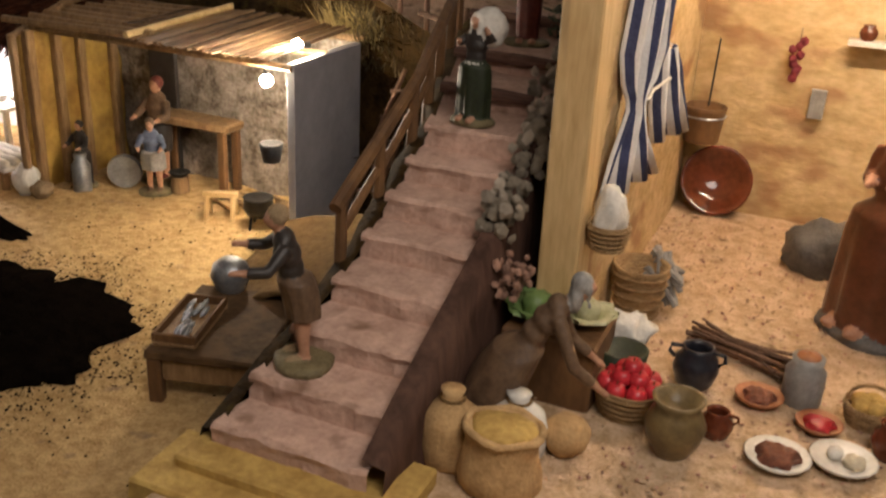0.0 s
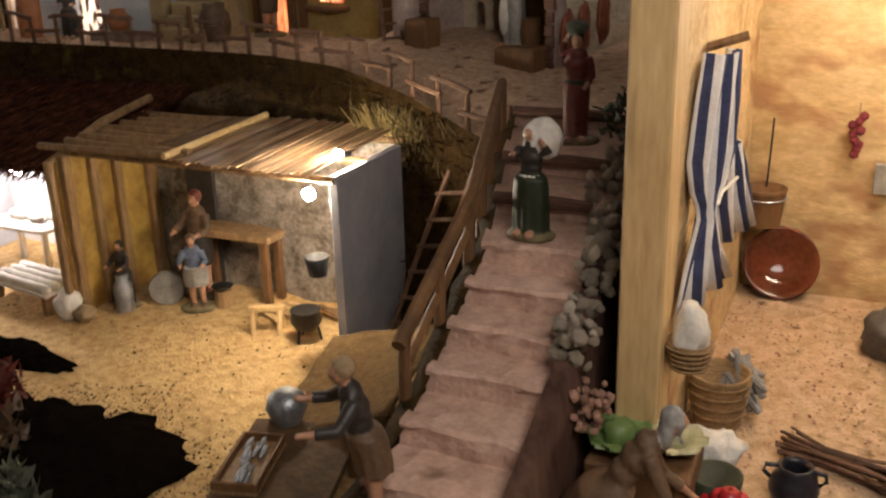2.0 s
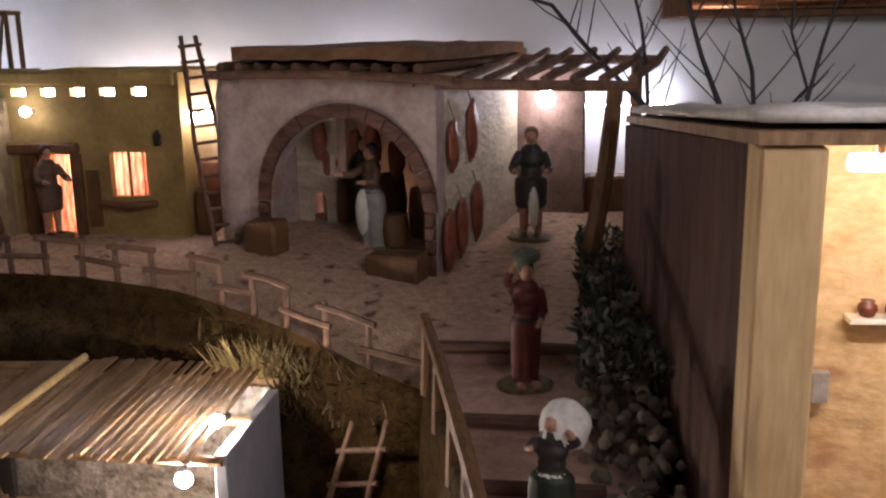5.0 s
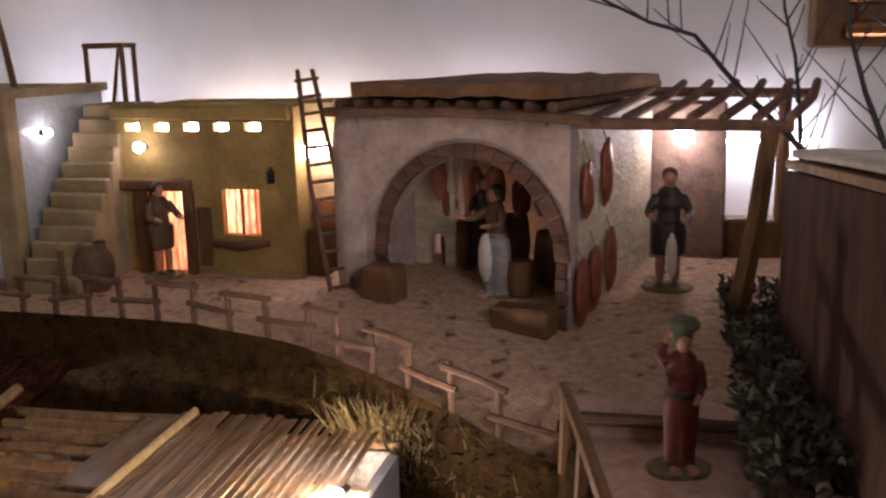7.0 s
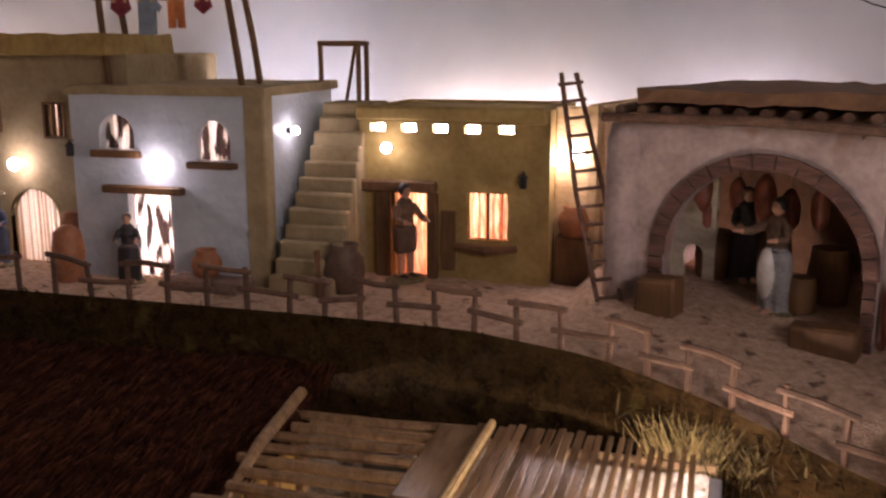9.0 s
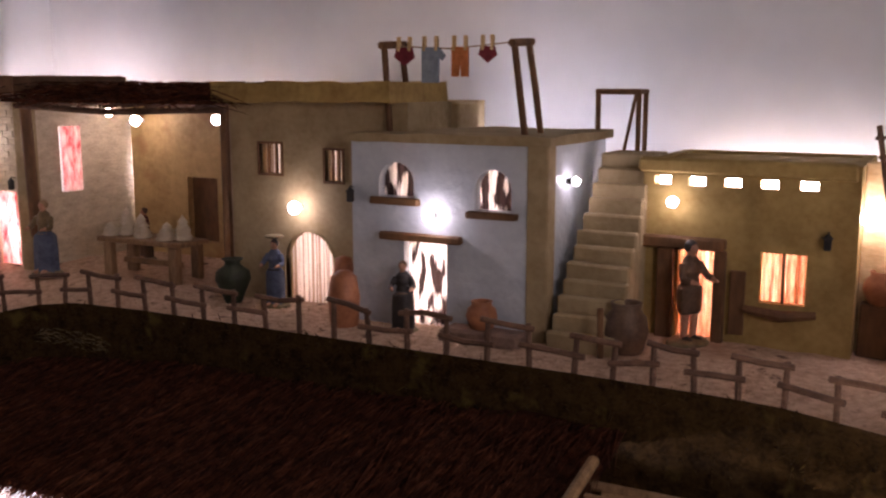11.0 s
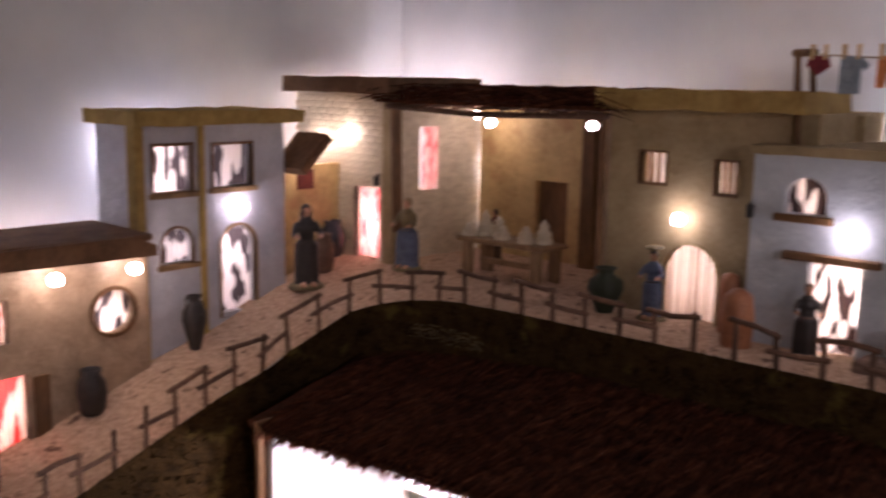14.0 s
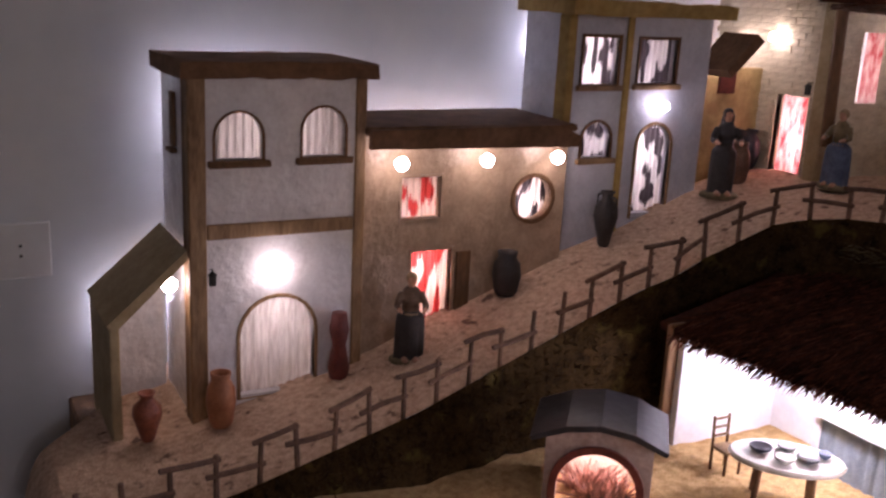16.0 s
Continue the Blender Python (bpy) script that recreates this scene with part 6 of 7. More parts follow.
figurine("figurine", pose(-0.425, 1.028, 0.690, 0, 0, -10), 0.13, M_DKGREEN, M_FBLACK, M_WHITECL, "clay figurine in a dark green skirt carrying a white sack", carry=(M_WHITECL, (0.07, 0.085, 0.85), 0.155, (1.15, 0.85, 1.2)), skirt=0.16, arms=((0.3, -0.15, 0.86), (-0.3, -0.3, 0.74)), scarf=True)
figurine("figurine", pose(-0.447, 0.692, 0.527, 0, 0, -50), 0.165, M_FBROWN, M_FBLACK, M_SACK, "bent brown clay figurine working at a trough", lean=0.08, legs=True, skirt=0.13, arms=((0.4, -0.8, 0.66), (-0.4, -0.7, 0.7)), base=M_BASE)
figurine("figurine", pose(-0.46, 1.295, 0.735, 0, 0, 15), 0.15, M_FRED, M_FRED, M_DKGREEN, "slender red clay figurine with a green head load", skirt=0.1, arms=((0.2, -0.2, 0.5), (-0.2, 0.1, 0.95)), carry=(M_DKLEAF, (0, 0, 1.02), 0.09, (1.2, 1.2, 0.7)))
figurine("figurine", pose(-0.285, 0.775, GZ, 0, 0, 110), 0.175, M_FBROWN, M_FBROWN, M_FGREY, "crouching brown clay figurine beside the baskets", lean=0.27, skirt=0.24, scarf=True, arms=((0.4, -0.9, 0.35), (-0.4, -0.9, 0.35)))
figurine("figurine", pose(0.05, 1.19, GZ, 0, 0, -40), 0.3, M_ROBE, M_ROBE, M_ROBE, "tall glossy brown robed clay figurine on a dark base", base=M_GREYST, skirt=0.19, arms=((0.12, -0.3, 0.66), (-0.12, -0.3, 0.64)), scarf=True)
figurine("figurine", pose(-1.302, 1.795, 0.785, 0, 0, 60), 0.165, M_FBROWN, M_FBROWN, M_FBLACK, "dark clay figurine at the orange doorway", skirt=0.12, legs=True)
figurine("figurine", pose(-0.725, 1.745, 0.785, 0, 0, -50), 0.175, M_FGREY, M_FBROWN, M_FBLACK, "clay figurine in a white apron under the arch", skirt=0.14, apron=M_PLATE, arms=((0.3, -0.5, 0.66), (-0.5, -0.7, 0.7)))
figurine("figurine", pose(-0.765, 1.87, 0.80, 0, 0, 20), 0.155, M_FBLACK, M_FBLACK, M_FBROWN, "dark clay figurine inside the arched shop", skirt=0.15)
figurine("figurine", pose(-0.475, 1.815, 0.788, 0, 0, 0), 0.19, M_FBLACK, M_FBLACK, M_FBROWN, "dark clay figurine with a white apron cloth under the pergola", skirt=0.13, carry=(M_PLATE, (0.03, -0.12, 0.3), 0.06, (0.7, 0.6, 3.0)), legs=True)
figurine("figurine", pose(-1.735, 1.66, 0.782, 0, 0, 25), 0.12, M_FBLACK, M_FBLACK, M_FBROWN, "dark clay figurine before the patterned curtain", skirt=0.15)
figurine("figurine", pose(-2.025, 1.70, 0.785, 0, 0, 10), 0.125, M_FBLUE, M_FBLUE, M_FBLACK, "blue clay figurine with a tray on its head", skirt=0.13, carry=(M_BASE, (0, 0, 1.03), 0.14, (1.0, 1.0, 0.22)))
figurine("figurine", pose(-2.64, 1.715, 0.785, 0, 0, 10), 0.16, M_FBLUE, M_BROWNC, M_SACK, "grey-blue clay figurine by the bread shop", skirt=0.17)
figurine("figurine", pose(-2.56, 1.92, 0.79, 0, 0, -20), 0.12, M_FBROWN, M_FRED, M_FBROWN, "brown clay figurine behind the bread table", skirt=0.15)
figurine("figurine", pose(-2.79, 1.555, 0.745, 0, 0, 60), 0.185, M_FBLACK, M_FBLACK, M_FBLACK, "black robed clay figurine at an arched door", skirt=0.14, scarf=True)
figurine("figurine", pose(-2.765, 0.835, 0.49, 0, 0, 70), 0.165, M_FBLACK, M_FBROWN, M_SACK, "dark clay figurine by the red curtained door", skirt=0.16)

# pots and jars along the street
for nm, x, yy, z, pr, mt, lab in (
    ("green_jar", -2.115, 1.69, 0.782, amphora(0.085, 0.033), M_DKGREEN, "dark green glazed jar by the olive house"),
    ("clay_slab", -1.84, 1.645, 0.782, [(0.024, 0), (0.027, 0.05), (0.022, 0.085), (0.01, 0.095), (0, 0.097)], M_TERRA, "rounded terracotta urn before the blue house"),
    ("clay_pot", -1.59, 1.655, 0.805, jar(0.045, 0.025), M_TERRA, "terracotta pot on a ledge by the blue wall"),
    ("clay_barrel", -1.372, 1.70, 0.782, jar(0.08, 0.034), M_FBROWN, "dark brown barrel at the stair foot"),
    ("slate_jar", -1.89, 1.72, 0.782, [(0.018, 0), (0.018, 0.08), (0.014, 0.1), (0, 0.105)], M_TERRA, "narrow brick red upright slab by the olive door"),
    ("big_amphora", -2.815, 1.285, 0.652, amphora(0.112, 0.025), M_FBLACK, "tall dark brown amphora against the grey house"),
    ("brown_urn", -2.805, 1.055, 0.578, jar(0.085, 0.028), M_FBLACK, "dark brown urn by the tan house"),
    ("clay_urn", -2.78, 0.50, 0.415, jar(0.095, 0.025), M_TERRA, "orange terracotta urn by the white house"),
    ("clay_urn", -2.80, 0.385, 0.40, amphora(0.085, 0.024), M_HAM, "terracotta amphora in the lean-to"),
    ("clay_vase", -2.80, 0.715, 0.462, [(0.016, 0), (0.02, 0.02), (0.012, 0.06), (0.018, 0.09), (0.013, 0.12), (0, 0.12)], M_FRED, "slim red clay vase beside the arched door"),
    ("black_pot", -2.885, 1.715, 0.782, jar(0.085, 0.03), M_BLACKC, "black iron pot by the red door"),
    ("dark_urn", -2.83, 1.64, 0.76, jar(0.09, 0.025), M_FBROWN, "dark brown urn in the annex corner"),
    ("water_jar", -1.035, 1.87, 0.86, jar(0.05, 0.028), M_TERRA, "reddish water jar on a stand by the ladder"),
):
    pot(nm, pose(x, yy, z), pr, mt, lab, "jar", handles=2 if "amphora" in nm else 0)
solid("jar_stand", box(-1.065, 1.85, 0.78, -1.005, 1.895, 0.86, bevel=0.003, rough=0.002), M_TIMBER, label="dark wooden stand under the water jar", category="stand")
solid("stone_ledge", box(-1.655, 1.63, 0.778, -1.515, 1.68, 0.805, bevel=0.005, rough=0.004), M_CUT, label="low brown stone ledge before the blue wall", category="ledge")

# ---- thatched stall with white inside ----


def thatch_z(x, y):
    return interp(x, (-2.5, -2.1, -1.33), (0.590, 0.622, 0.636)) + (y - 1.2) * 0.24


ro = thing("thatched_stall", None, "long stall with white walls under a dark thatched roof", "stall")
bm = bmesh.new()
g = [[bm.verts.new((x, yy, thatch_z(x, yy) + 0.01 * noise.noise(Vector((x, yy, 1)) * 12))) for x in np.linspace(-2.535, -1.325, 60)] for yy in np.linspace(1.205, 1.555, 18)]
for a, b in zip(g, g[1:]):
    for k in range(59):
        bm.faces.new((a[k], a[k + 1], b[k + 1], b[k]))
rf = part("roof", bm, M_THATCH, ro, "dark brown thatch", smooth=True)
md = rf.modifiers.new("thick", "SOLIDIFY")
md.thickness = 0.014
lw = box(-2.5, 1.22, MZ - 0.01, -2.485, 1.47, 0.592, bevel=0.001)
for v in lw.verts:
    if v.co.z > 0.5:
        v.co.z += max(0, v.co.y - 1.23) * 0.24
part("left_wall", lw, M_WHITEIN, ro)
part("back_wall", box(-2.485, 1.455, MZ - 0.01, -1.345, 1.47, 0.64, bevel=0), M_WHITEIN, ro)
part("left_edge_board", box(-2.512, 1.20, MZ - 0.01, -2.5, 1.235, 0.6, bevel=0.002), M_TIMBER, ro)
wl = part("right_wall", box(-1.335, 1.18, MZ - 0.01, -1.315, 1.455, 0.66, bevel=0.002), M_YWOOD, ro, "yellow stained board wall")
for yy in (1.19, 1.25, 1.305, 1.385):
    part("batten", box(-1.315, yy - 0.009, MZ - 0.01, -1.302, yy + 0.009, 0.668, bevel=0.002, rough=0.001), M_OLDWOOD, ro)
blades("thatch_straw", 9000, lambda r: (lambda x, yy: ((x, yy, thatch_z(x, yy) + 0.004), (r.uniform(-0.2, 0.2), -1, -0.12)))(r.uniform(-2.5, -1.32), r.uniform(1.225, 1.55)), 0.05, 0.0013, M_THATCH, "dark brown straw of the stall roof", "thatch", spread=0.22, seed=21)
blades("thatch_fringe", 1700, lambda r: (lambda x: ((x, 1.212, thatch_z(x, 1.2) - 0.002), (r.uniform(-0.3, 0.3), -0.7, -0.45)))(r.uniform(-2.5, -1.32)), 0.028, 0.0013, M_THATCH, "ragged straw fringe of the stall eaves", "thatch", spread=0.25, seed=22)
for x in (-2.3, -1.95, -1.6):
    ll = thing("stall_lamp", pose(x, 1.34, 0.578), "bright white lamp under the thatched roof", "lamp", "stall lamps")
    part("bulb", ball((0, 0, 0), 0.012), glow("stall_bulb", (1.0, 0.93, 0.9), 420), ll, smooth=True)
    part("cord", tube([(0, 0, 0.012), (0, 0, 0.05)], 0.0012, 5), M_BLACK, ll)
# dining corner
t = thing("oval_table", pose(-2.262, 1.245, MZ, 0, 0, 45), "oval white-clothed table with dark dishes", "table")
part("tabletop", lathe([(0, 0.072), (0.085, 0.072), (0.088, 0.077), (0.085, 0.081), (0, 0.081)], 28, squash=0.65), M_PLATE, t, smooth=False)
for q in range(4):
    aa = math.pi / 4 + q * math.pi / 2
    part("leg", tube([(0.06 * math.cos(aa), 0.04 * math.sin(aa), 0), (0.055 * math.cos(aa), 0.036 * math.sin(aa), 0.073)], 0.005, 7), M_TIMBER, t)
for dx, dy, mt, s in ((-0.04, 0.0, M_BLACKC, 1.0), (0.0, 0.02, M_FGREY, 0.9), (0.03, -0.012, M_BLACKC, 1.0), (-0.005, -0.025, M_PLATE, 0.9), (0.055, 0.012, M_FBLUE, 0.6)):
    pot("dish", pose(-2.262, 1.245, MZ + 0.081, 0, 0, 45) @ pose(dx, dy, 0), [(0.008 * s, 0), (0.016 * s, 0.006), (0.018 * s, 0.01), (0.015 * s, 0.01), (0, 0.004)], mt, "small dish on the oval table", "dish", 12, group="dishes on the table")
ch = thing("wooden_chair", pose(-2.375, 1.235, MZ, 0, 0, 90), "small dark wooden chair by the oval table", "chair")
part("seat", box(-0.018, -0.018, 0.04, 0.018, 0.018, 0.045, bevel=0.001), M_OLDWOOD, ch)
for sx in (-0.016, 0.016):
    part("leg", tube([(sx, -0.016, 0), (sx, -0.016, 0.041)], 0.0025, 6), M_TIMBER, ch)
    part("back_post", tube([(sx, 0.016, 0), (sx, 0.019, 0.095)], 0.0026, 6), M_TIMBER, ch)
for z in (0.06, 0.075, 0.09):
    part("slat", tube([(-0.016, 0.018, z), (0.016, 0.018, z)], 0.0022, 6), M_TIMBER, ch)
sb = thing("white_sideboard", pose(-2.2, 1.425, MZ), "white sideboard with a blue cloth front", "sideboard")
part("top", box(-0.14, -0.04, 0.095, 0.14, 0.025, 0.103, bevel=0.001), M_WHITEIN, sb)
for x in (-0.135, 0.135):
    part("side", box(x - 0.006, -0.03, -0.005, x + 0.006, 0.025, 0.095, bevel=0.001), M_WHITEIN, sb)
curtain(sb, -0.128, 0.0, 0.128, 0.093, -0.026, M_TOWEL, 12, label="blue-grey cloth front")
us = thing("plate_shelf", pose(-2.2, 1.43, 0.53), "upper shelf with pale crockery", "shelf")
part("board", box(-0.2, -0.02, 0, 0.2, 0.022, 0.006, bevel=0.001), M_PINE, us)
for q in range(6):
    pot("crockery", pose(-2.37 + 0.065 * q, 1.43, 0.536), jar(0.022, 0.014) if q % 2 else [(0.01, 0), (0.02, 0.008), (0.017, 0.009), (0, 0.003)], M_PLATE if q % 3 else M_TERRA, "small pale crockery on the upper shelf", "crockery", 12, group="crockery on the shelf")
# bakery corner
t = thing("white_table", pose(-1.58, 1.33, MZ), "white work table with loaves", "table")
part("tabletop", box(-0.085, -0.045, 0.092, 0.085, 0.045, 0.1, bevel=0.002), M_PLATE, t)
for sx in (-0.075, 0.075):
    for sy in (-0.036, 0.036):
        part("leg", box(sx - 0.005, sy - 0.005, -0.005, sx + 0.005, sy + 0.005, 0.092, bevel=0.001), M_PLATE, t)
for dx, dy, s in ((-0.03, 0.01, 1.2), (0.02, 0.0, 0.8), (0.045, 0.02, 0.8)):
    solid("bread_loaf", ball((0, 0, 0), 0.018 * s, sub=2, scale=(1.4, 0.9, 0.6), lump=0.2), M_WHITECL, pose(-1.58 + dx, 1.33 + dy, MZ + 0.108), "floury loaf on the white table", "bread", "loaves", smooth=True)
t = thing("dough_bench", pose(-1.45, 1.21, MZ, 0, 0, -8), "low bench with rows of pale dough rolls", "bench")
part("board", box(-0.085, -0.04, 0.03, 0.085, 0.04, 0.037, bevel=0.002), M_WHITECL, t)
for sx in (-0.07, 0.07):
    for sy in (-0.03, 0.03):
        part("leg", box(sx - 0.006, sy - 0.006, -0.006, sx + 0.006, sy + 0.006, 0.03, bevel=0.001), M_OLDWOOD, t)
for r in range(4):
    part("dough_roll", tube([(-0.08 + 0.02 * q, -0.03 + 0.02 * r, 0.043 + 0.0015 * (q % 2)) for q in range(9)], 0.0085, 8), M_WHITECL, t, "row of dough rolls", smooth=True)
pn = solid("grey_cupboard", box(-1.86, 1.38, MZ - 0.006, -1.76, 1.45, 0.575, bevel=0.002), M_GREYP, label="plain grey cupboard against the white wall", category="cupboard")
solid("flour_sack", ball((0, 0, 0), 0.024, sub=3, scale=(1, 0.9, 1.2), lump=0.3), M_WHITECL, pose(-1.325, 1.165, MZ + 0.027), "bulging white flour sack on the ground", "sack", smooth=True)
solid("flour_sack", ball((0, 0, 0), 0.02, sub=3, scale=(1, 0.9, 0.8), lump=0.3), M_SACK, pose(-1.29, 1.165, MZ + 0.015), "slumped grey flour sack on the ground", "sack", smooth=True)
pot("tin_churn", pose(-1.255, 1.225, MZ), [(0.016, 0), (0.017, 0.05), (0.01, 0.06), (0.012, 0.07), (0, 0.07)], M_STEEL, "grey tin churn by the board wall", "churn")
figurine("figurine", pose(-1.275, 1.25, MZ, 0, 0, 0), 0.125, M_FBLACK, M_FBLACK, M_FBLACK, "small black clay figurine by the board wall", skirt=0.14)

# ---- carpenter's shed ----
sd = thing("carpenter_shed", None, "small shed with a slatted plank roof and grey end panel", "shed")
part("end_panel", box(-0.800, 1.20, MZ - 0.01, -0.786, 1.40, 0.678, bevel=0.001), M_GREYP, sd, "smooth grey end panel")
part("back_wall", rough_wall(-1.31, -0.8, 1.405, MZ - 0.01, 0.676, 50, 24, 0.012), M_ROCKW, sd, "shiny rough plaster back wall", smooth=True)
part("back_core", box(-1.31, 1.425, MZ - 0.01, -0.786, 1.44, 0.676, bevel=0), M_OLDWOOD, sd)
part("door_leaf", box(-1.225, 1.385, MZ, -1.165, 1.395, 0.66, bevel=0.001), M_FBLACK, sd, "dark doorway boards")
rnd = random.Random(17)
ns = 22
for k in range(ns):
    x = -1.085 + 0.272 * (k + 0.5) / ns
    z0, z1 = 0.683 + rnd.uniform(0, 0.002), 0.694 + rnd.uniform(0, 0.003)
    hw = 0.0051 if k < 12 else 0.0037
    bm = box(-hw, 1.165 + rnd.uniform(-0.008, 0.008), 0, hw, 1.44 + rnd.uniform(-0.008, 0.006), 0.0035, bevel=0.0009, rough=0.0006)
    for v in bm.verts:
        v.co.x += x + (v.co.y - 1.3) * 0.01 * ((k % 3) - 1)
        v.co.z += z0 + (z1 - z0) * (v.co.y - 1.165) / 0.275
    part("roof_slat", bm, M_SLAT, sd)
for k in range(8):
    yy = 1.175 + 0.036 * k
    part("roof_stick", tube([(-1.33 + rnd.uniform(-0.015, 0.015), yy, 0.684 + 0.004 * rnd.random()), (-1.2, yy + rnd.uniform(-0.006, 0.006), 0.687), (-1.07 + rnd.uniform(-0.03, 0.02), yy + rnd.uniform(-0.008, 0.008), 0.690)], 0.0065, 7), M_OLDWOOD, sd)
part("roof_board", box(-1.13, 1.22, 0.692, -1.075, 1.42, 0.697, bevel=0.001, rough=0.002), M_SLAT, sd)
for yy, z in ((1.20, 0.671), (1.30, 0.675), (1.42, 0.68)):
    part("purlin", tube([(-1.31, yy, z), (-0.79, yy, z)], 0.006, 7), M_OLDWOOD, sd)
part("roof_batten", tube([(-1.072, 1.165, 0.692), (-1.066, 1.43, 0.704)], 0.0055, 7), M_PINE, sd)
part("corner_post", tube([(-1.318, 1.165, MZ), (-1.318, 1.165, 0.66), (-1.322, 1.30, 0.70), (-1.326, 1.43, 0.718)], 0.008, 8), M_OLDWOOD, sd)
M_SHEDLIT = glow("shed_glow", (1.0, 0.86, 0.66), 680)
bl = thing("shed_bulb", pose(-0.838, 1.203, 0.646), "bare bulb hanging under the shed roof", "lamp", "shed bulbs")
part("bulb", ball((0, 0, 0), 0.0096), M_SHEDLIT, bl, smooth=True)
part("socket", tube([(0.0, 0.0, 0.01), (0.0, 0.002, 0.032)], 0.005, 8), M_BLACK, bl)
bl = thing("shed_bulb", pose(-0.814, 1.25, 0.697), "dazzling bare bulb lying on the shed's roof edge", "lamp", "shed bulbs")
part("bulb", ball((0, 0, 0), 0.0075), M_SHEDLIT, bl, smooth=True)
part("socket", tube([(0.002, 0.01, -0.002), (0.003, 0.03, -0.006)], 0.005, 8), M_BLACK, bl)
wb = thing("workbench", pose(-1.09, 1.365, MZ), "rough plank workbench with tools", "workbench")
part("bench_top", box(-0.1, -0.028, 0.116, 0.07, 0.028, 0.13, bevel=0.003, rough=0.002), M_OLDWOOD, wb)
for sx in (-0.085, 0.055):
    for sy in (-0.02, 0.02):
        part("leg", box(sx - 0.007, sy - 0.006, -0.006, sx + 0.007, sy + 0.006, 0.118, bevel=0.001), M_TIMBER, wb)
for q in range(9):
    solid("plank_offcut", box(-0.035, -0.006, 0, 0.035, 0.006, 0.005, bevel=0.001), M_PINE if q % 2 else M_OLDWOOD, pose(-1.0 + rnd.uniform(-0.08, 0.1), 1.32 + rnd.uniform(-0.03, 0.03), MZ + 0.003 + 0.004 * (q % 3), 0, 0, rnd.uniform(-60, 60)), "loose plank offcut on the sawdust", "plank", "plank offcuts")
th = thing("trestle", pose(-0.97, 1.25, MZ, 0, 0, 25), "small pale sawing trestle", "trestle")
part("beam", box(-0.03, -0.006, 0.038, 0.03, 0.006, 0.048, bevel=0.001), M_PINE, th)
for sx in (-0.022, 0.022):
    for sy in (-1, 1):
        part("leg", tube([(sx, sy * 0.018, 0), (sx, sy * 0.004, 0.04)], 0.0045, 6), M_PINE, th)
td = thing("iron_cauldron", pose(-0.893, 1.25, MZ), "black iron cauldron on three legs", "cauldron")
part("body", lathe([(0, 0.018), (0.018, 0.02), (0.026, 0.034), (0.024, 0.05), (0.026, 0.053), (0.022, 0.053), (0, 0.045)], 16), M_BLACK, td, smooth=True)
for q in range(3):
    aa = q * 2.1 + 0.4
    part("leg", tube([(0.018 * math.cos(aa), 0.018 * math.sin(aa), 0.026), (0.023 * math.cos(aa), 0.023 * math.sin(aa), 0)], 0.0022, 6), M_BLACK, td)
st = thing("chopping_block", pose(-1.11, 1.315, MZ), "round wooden chopping block with a dark pan", "block")
part("block", lathe([(0.017, 0), (0.016, 0.03), (0, 0.03)], 14), M_OLDWOOD, st)
part("pan", lathe([(0.012, 0.031), (0.02, 0.038), (0.018, 0.039), (0, 0.034)], 14), M_BLACK, st)
wh = thing("grindstone", pose(-1.21, 1.285, MZ + 0.03), "grey grindstone wheel on the ground", "grindstone")
part("wheel", lathe([(0, -0.008), (0.03, -0.008), (0.032, 0), (0.03, 0.008), (0, 0.008)], 20), M_FGREY, wh).matrix_local = pose(0, 0, 0, 90, 0, 30)
figurine("figurine", pose(-1.145, 1.29, MZ, 0, 0, 30), 0.145, M_FGREY, M_FBLUE, M_FBROWN, "grey-blue clay figurine working in the shed", skirt=0.14, lean=0.06, legs=True)
figurine("figurine", pose(-1.18, 1.35, MZ, 0, 0, 0), 0.2, M_FBLACK, M_FBROWN, M_FRED, "dark clay figurine standing in the shed", skirt=0.12, legs=True)
pot("copper_pail", pose(-0.83, 1.20, 0.52), [(0.014, 0), (0.019, 0.03), (0.016, 0.03), (0, 0.01)], M_BLACK, "dark pail hanging by the end panel", "pail")

# ---- trough and sacks by the stairs ----
tr = thing("fish_stall", pose(-0.65, 0.84, MZ, 0, 0, 17), "low wooden counter with a tray of silvery fish", "counter")
part("top", box(-0.068, -0.09, 0.058, 0.068, 0.09, 0.07, bevel=0.003, rough=0.002), M_PLANK, tr)
for sx in (-0.058, 0.058):
    for sy in (-0.08, 0.08):
        part("leg", box(sx - 0.008, sy - 0.008, -0.008, sx + 0.008, sy + 0.008, 0.058, bevel=0.002), M_TIMBER, tr)
part("front_board", box(-0.05, -0.082, 0.03, 0.05, -0.075, 0.058, bevel=0.001), M_OLDWOOD, tr)
tray = part("tray", box(-0.062, -0.078, 0.071, -0.01, 0.03, 0.076, bevel=0.001), M_OLDWOOD, tr)
for x0, y0, x1, y1 in ((-0.062, -0.078, -0.058, 0.03), (-0.014, -0.078, -0.01, 0.03), (-0.058, -0.078, -0.014, -0.074), (-0.058, 0.026, -0.014, 0.03)):
    part("edge", box(x0, y0, 0.0765, x1, y1, 0.087, bevel=0.0008), M_TIMBER, tray)
for q in range(14):
    part("fish", ball((-0.036 + rnd.uniform(-0.013, 0.013), -0.024 + rnd.uniform(-0.036, 0.036), 0.081 + 0.002 * (q % 3)), 0.011, sub=1, scale=(0.35, 1.5, 0.3)), M_STEEL, tr, "silvery fish", smooth=True)
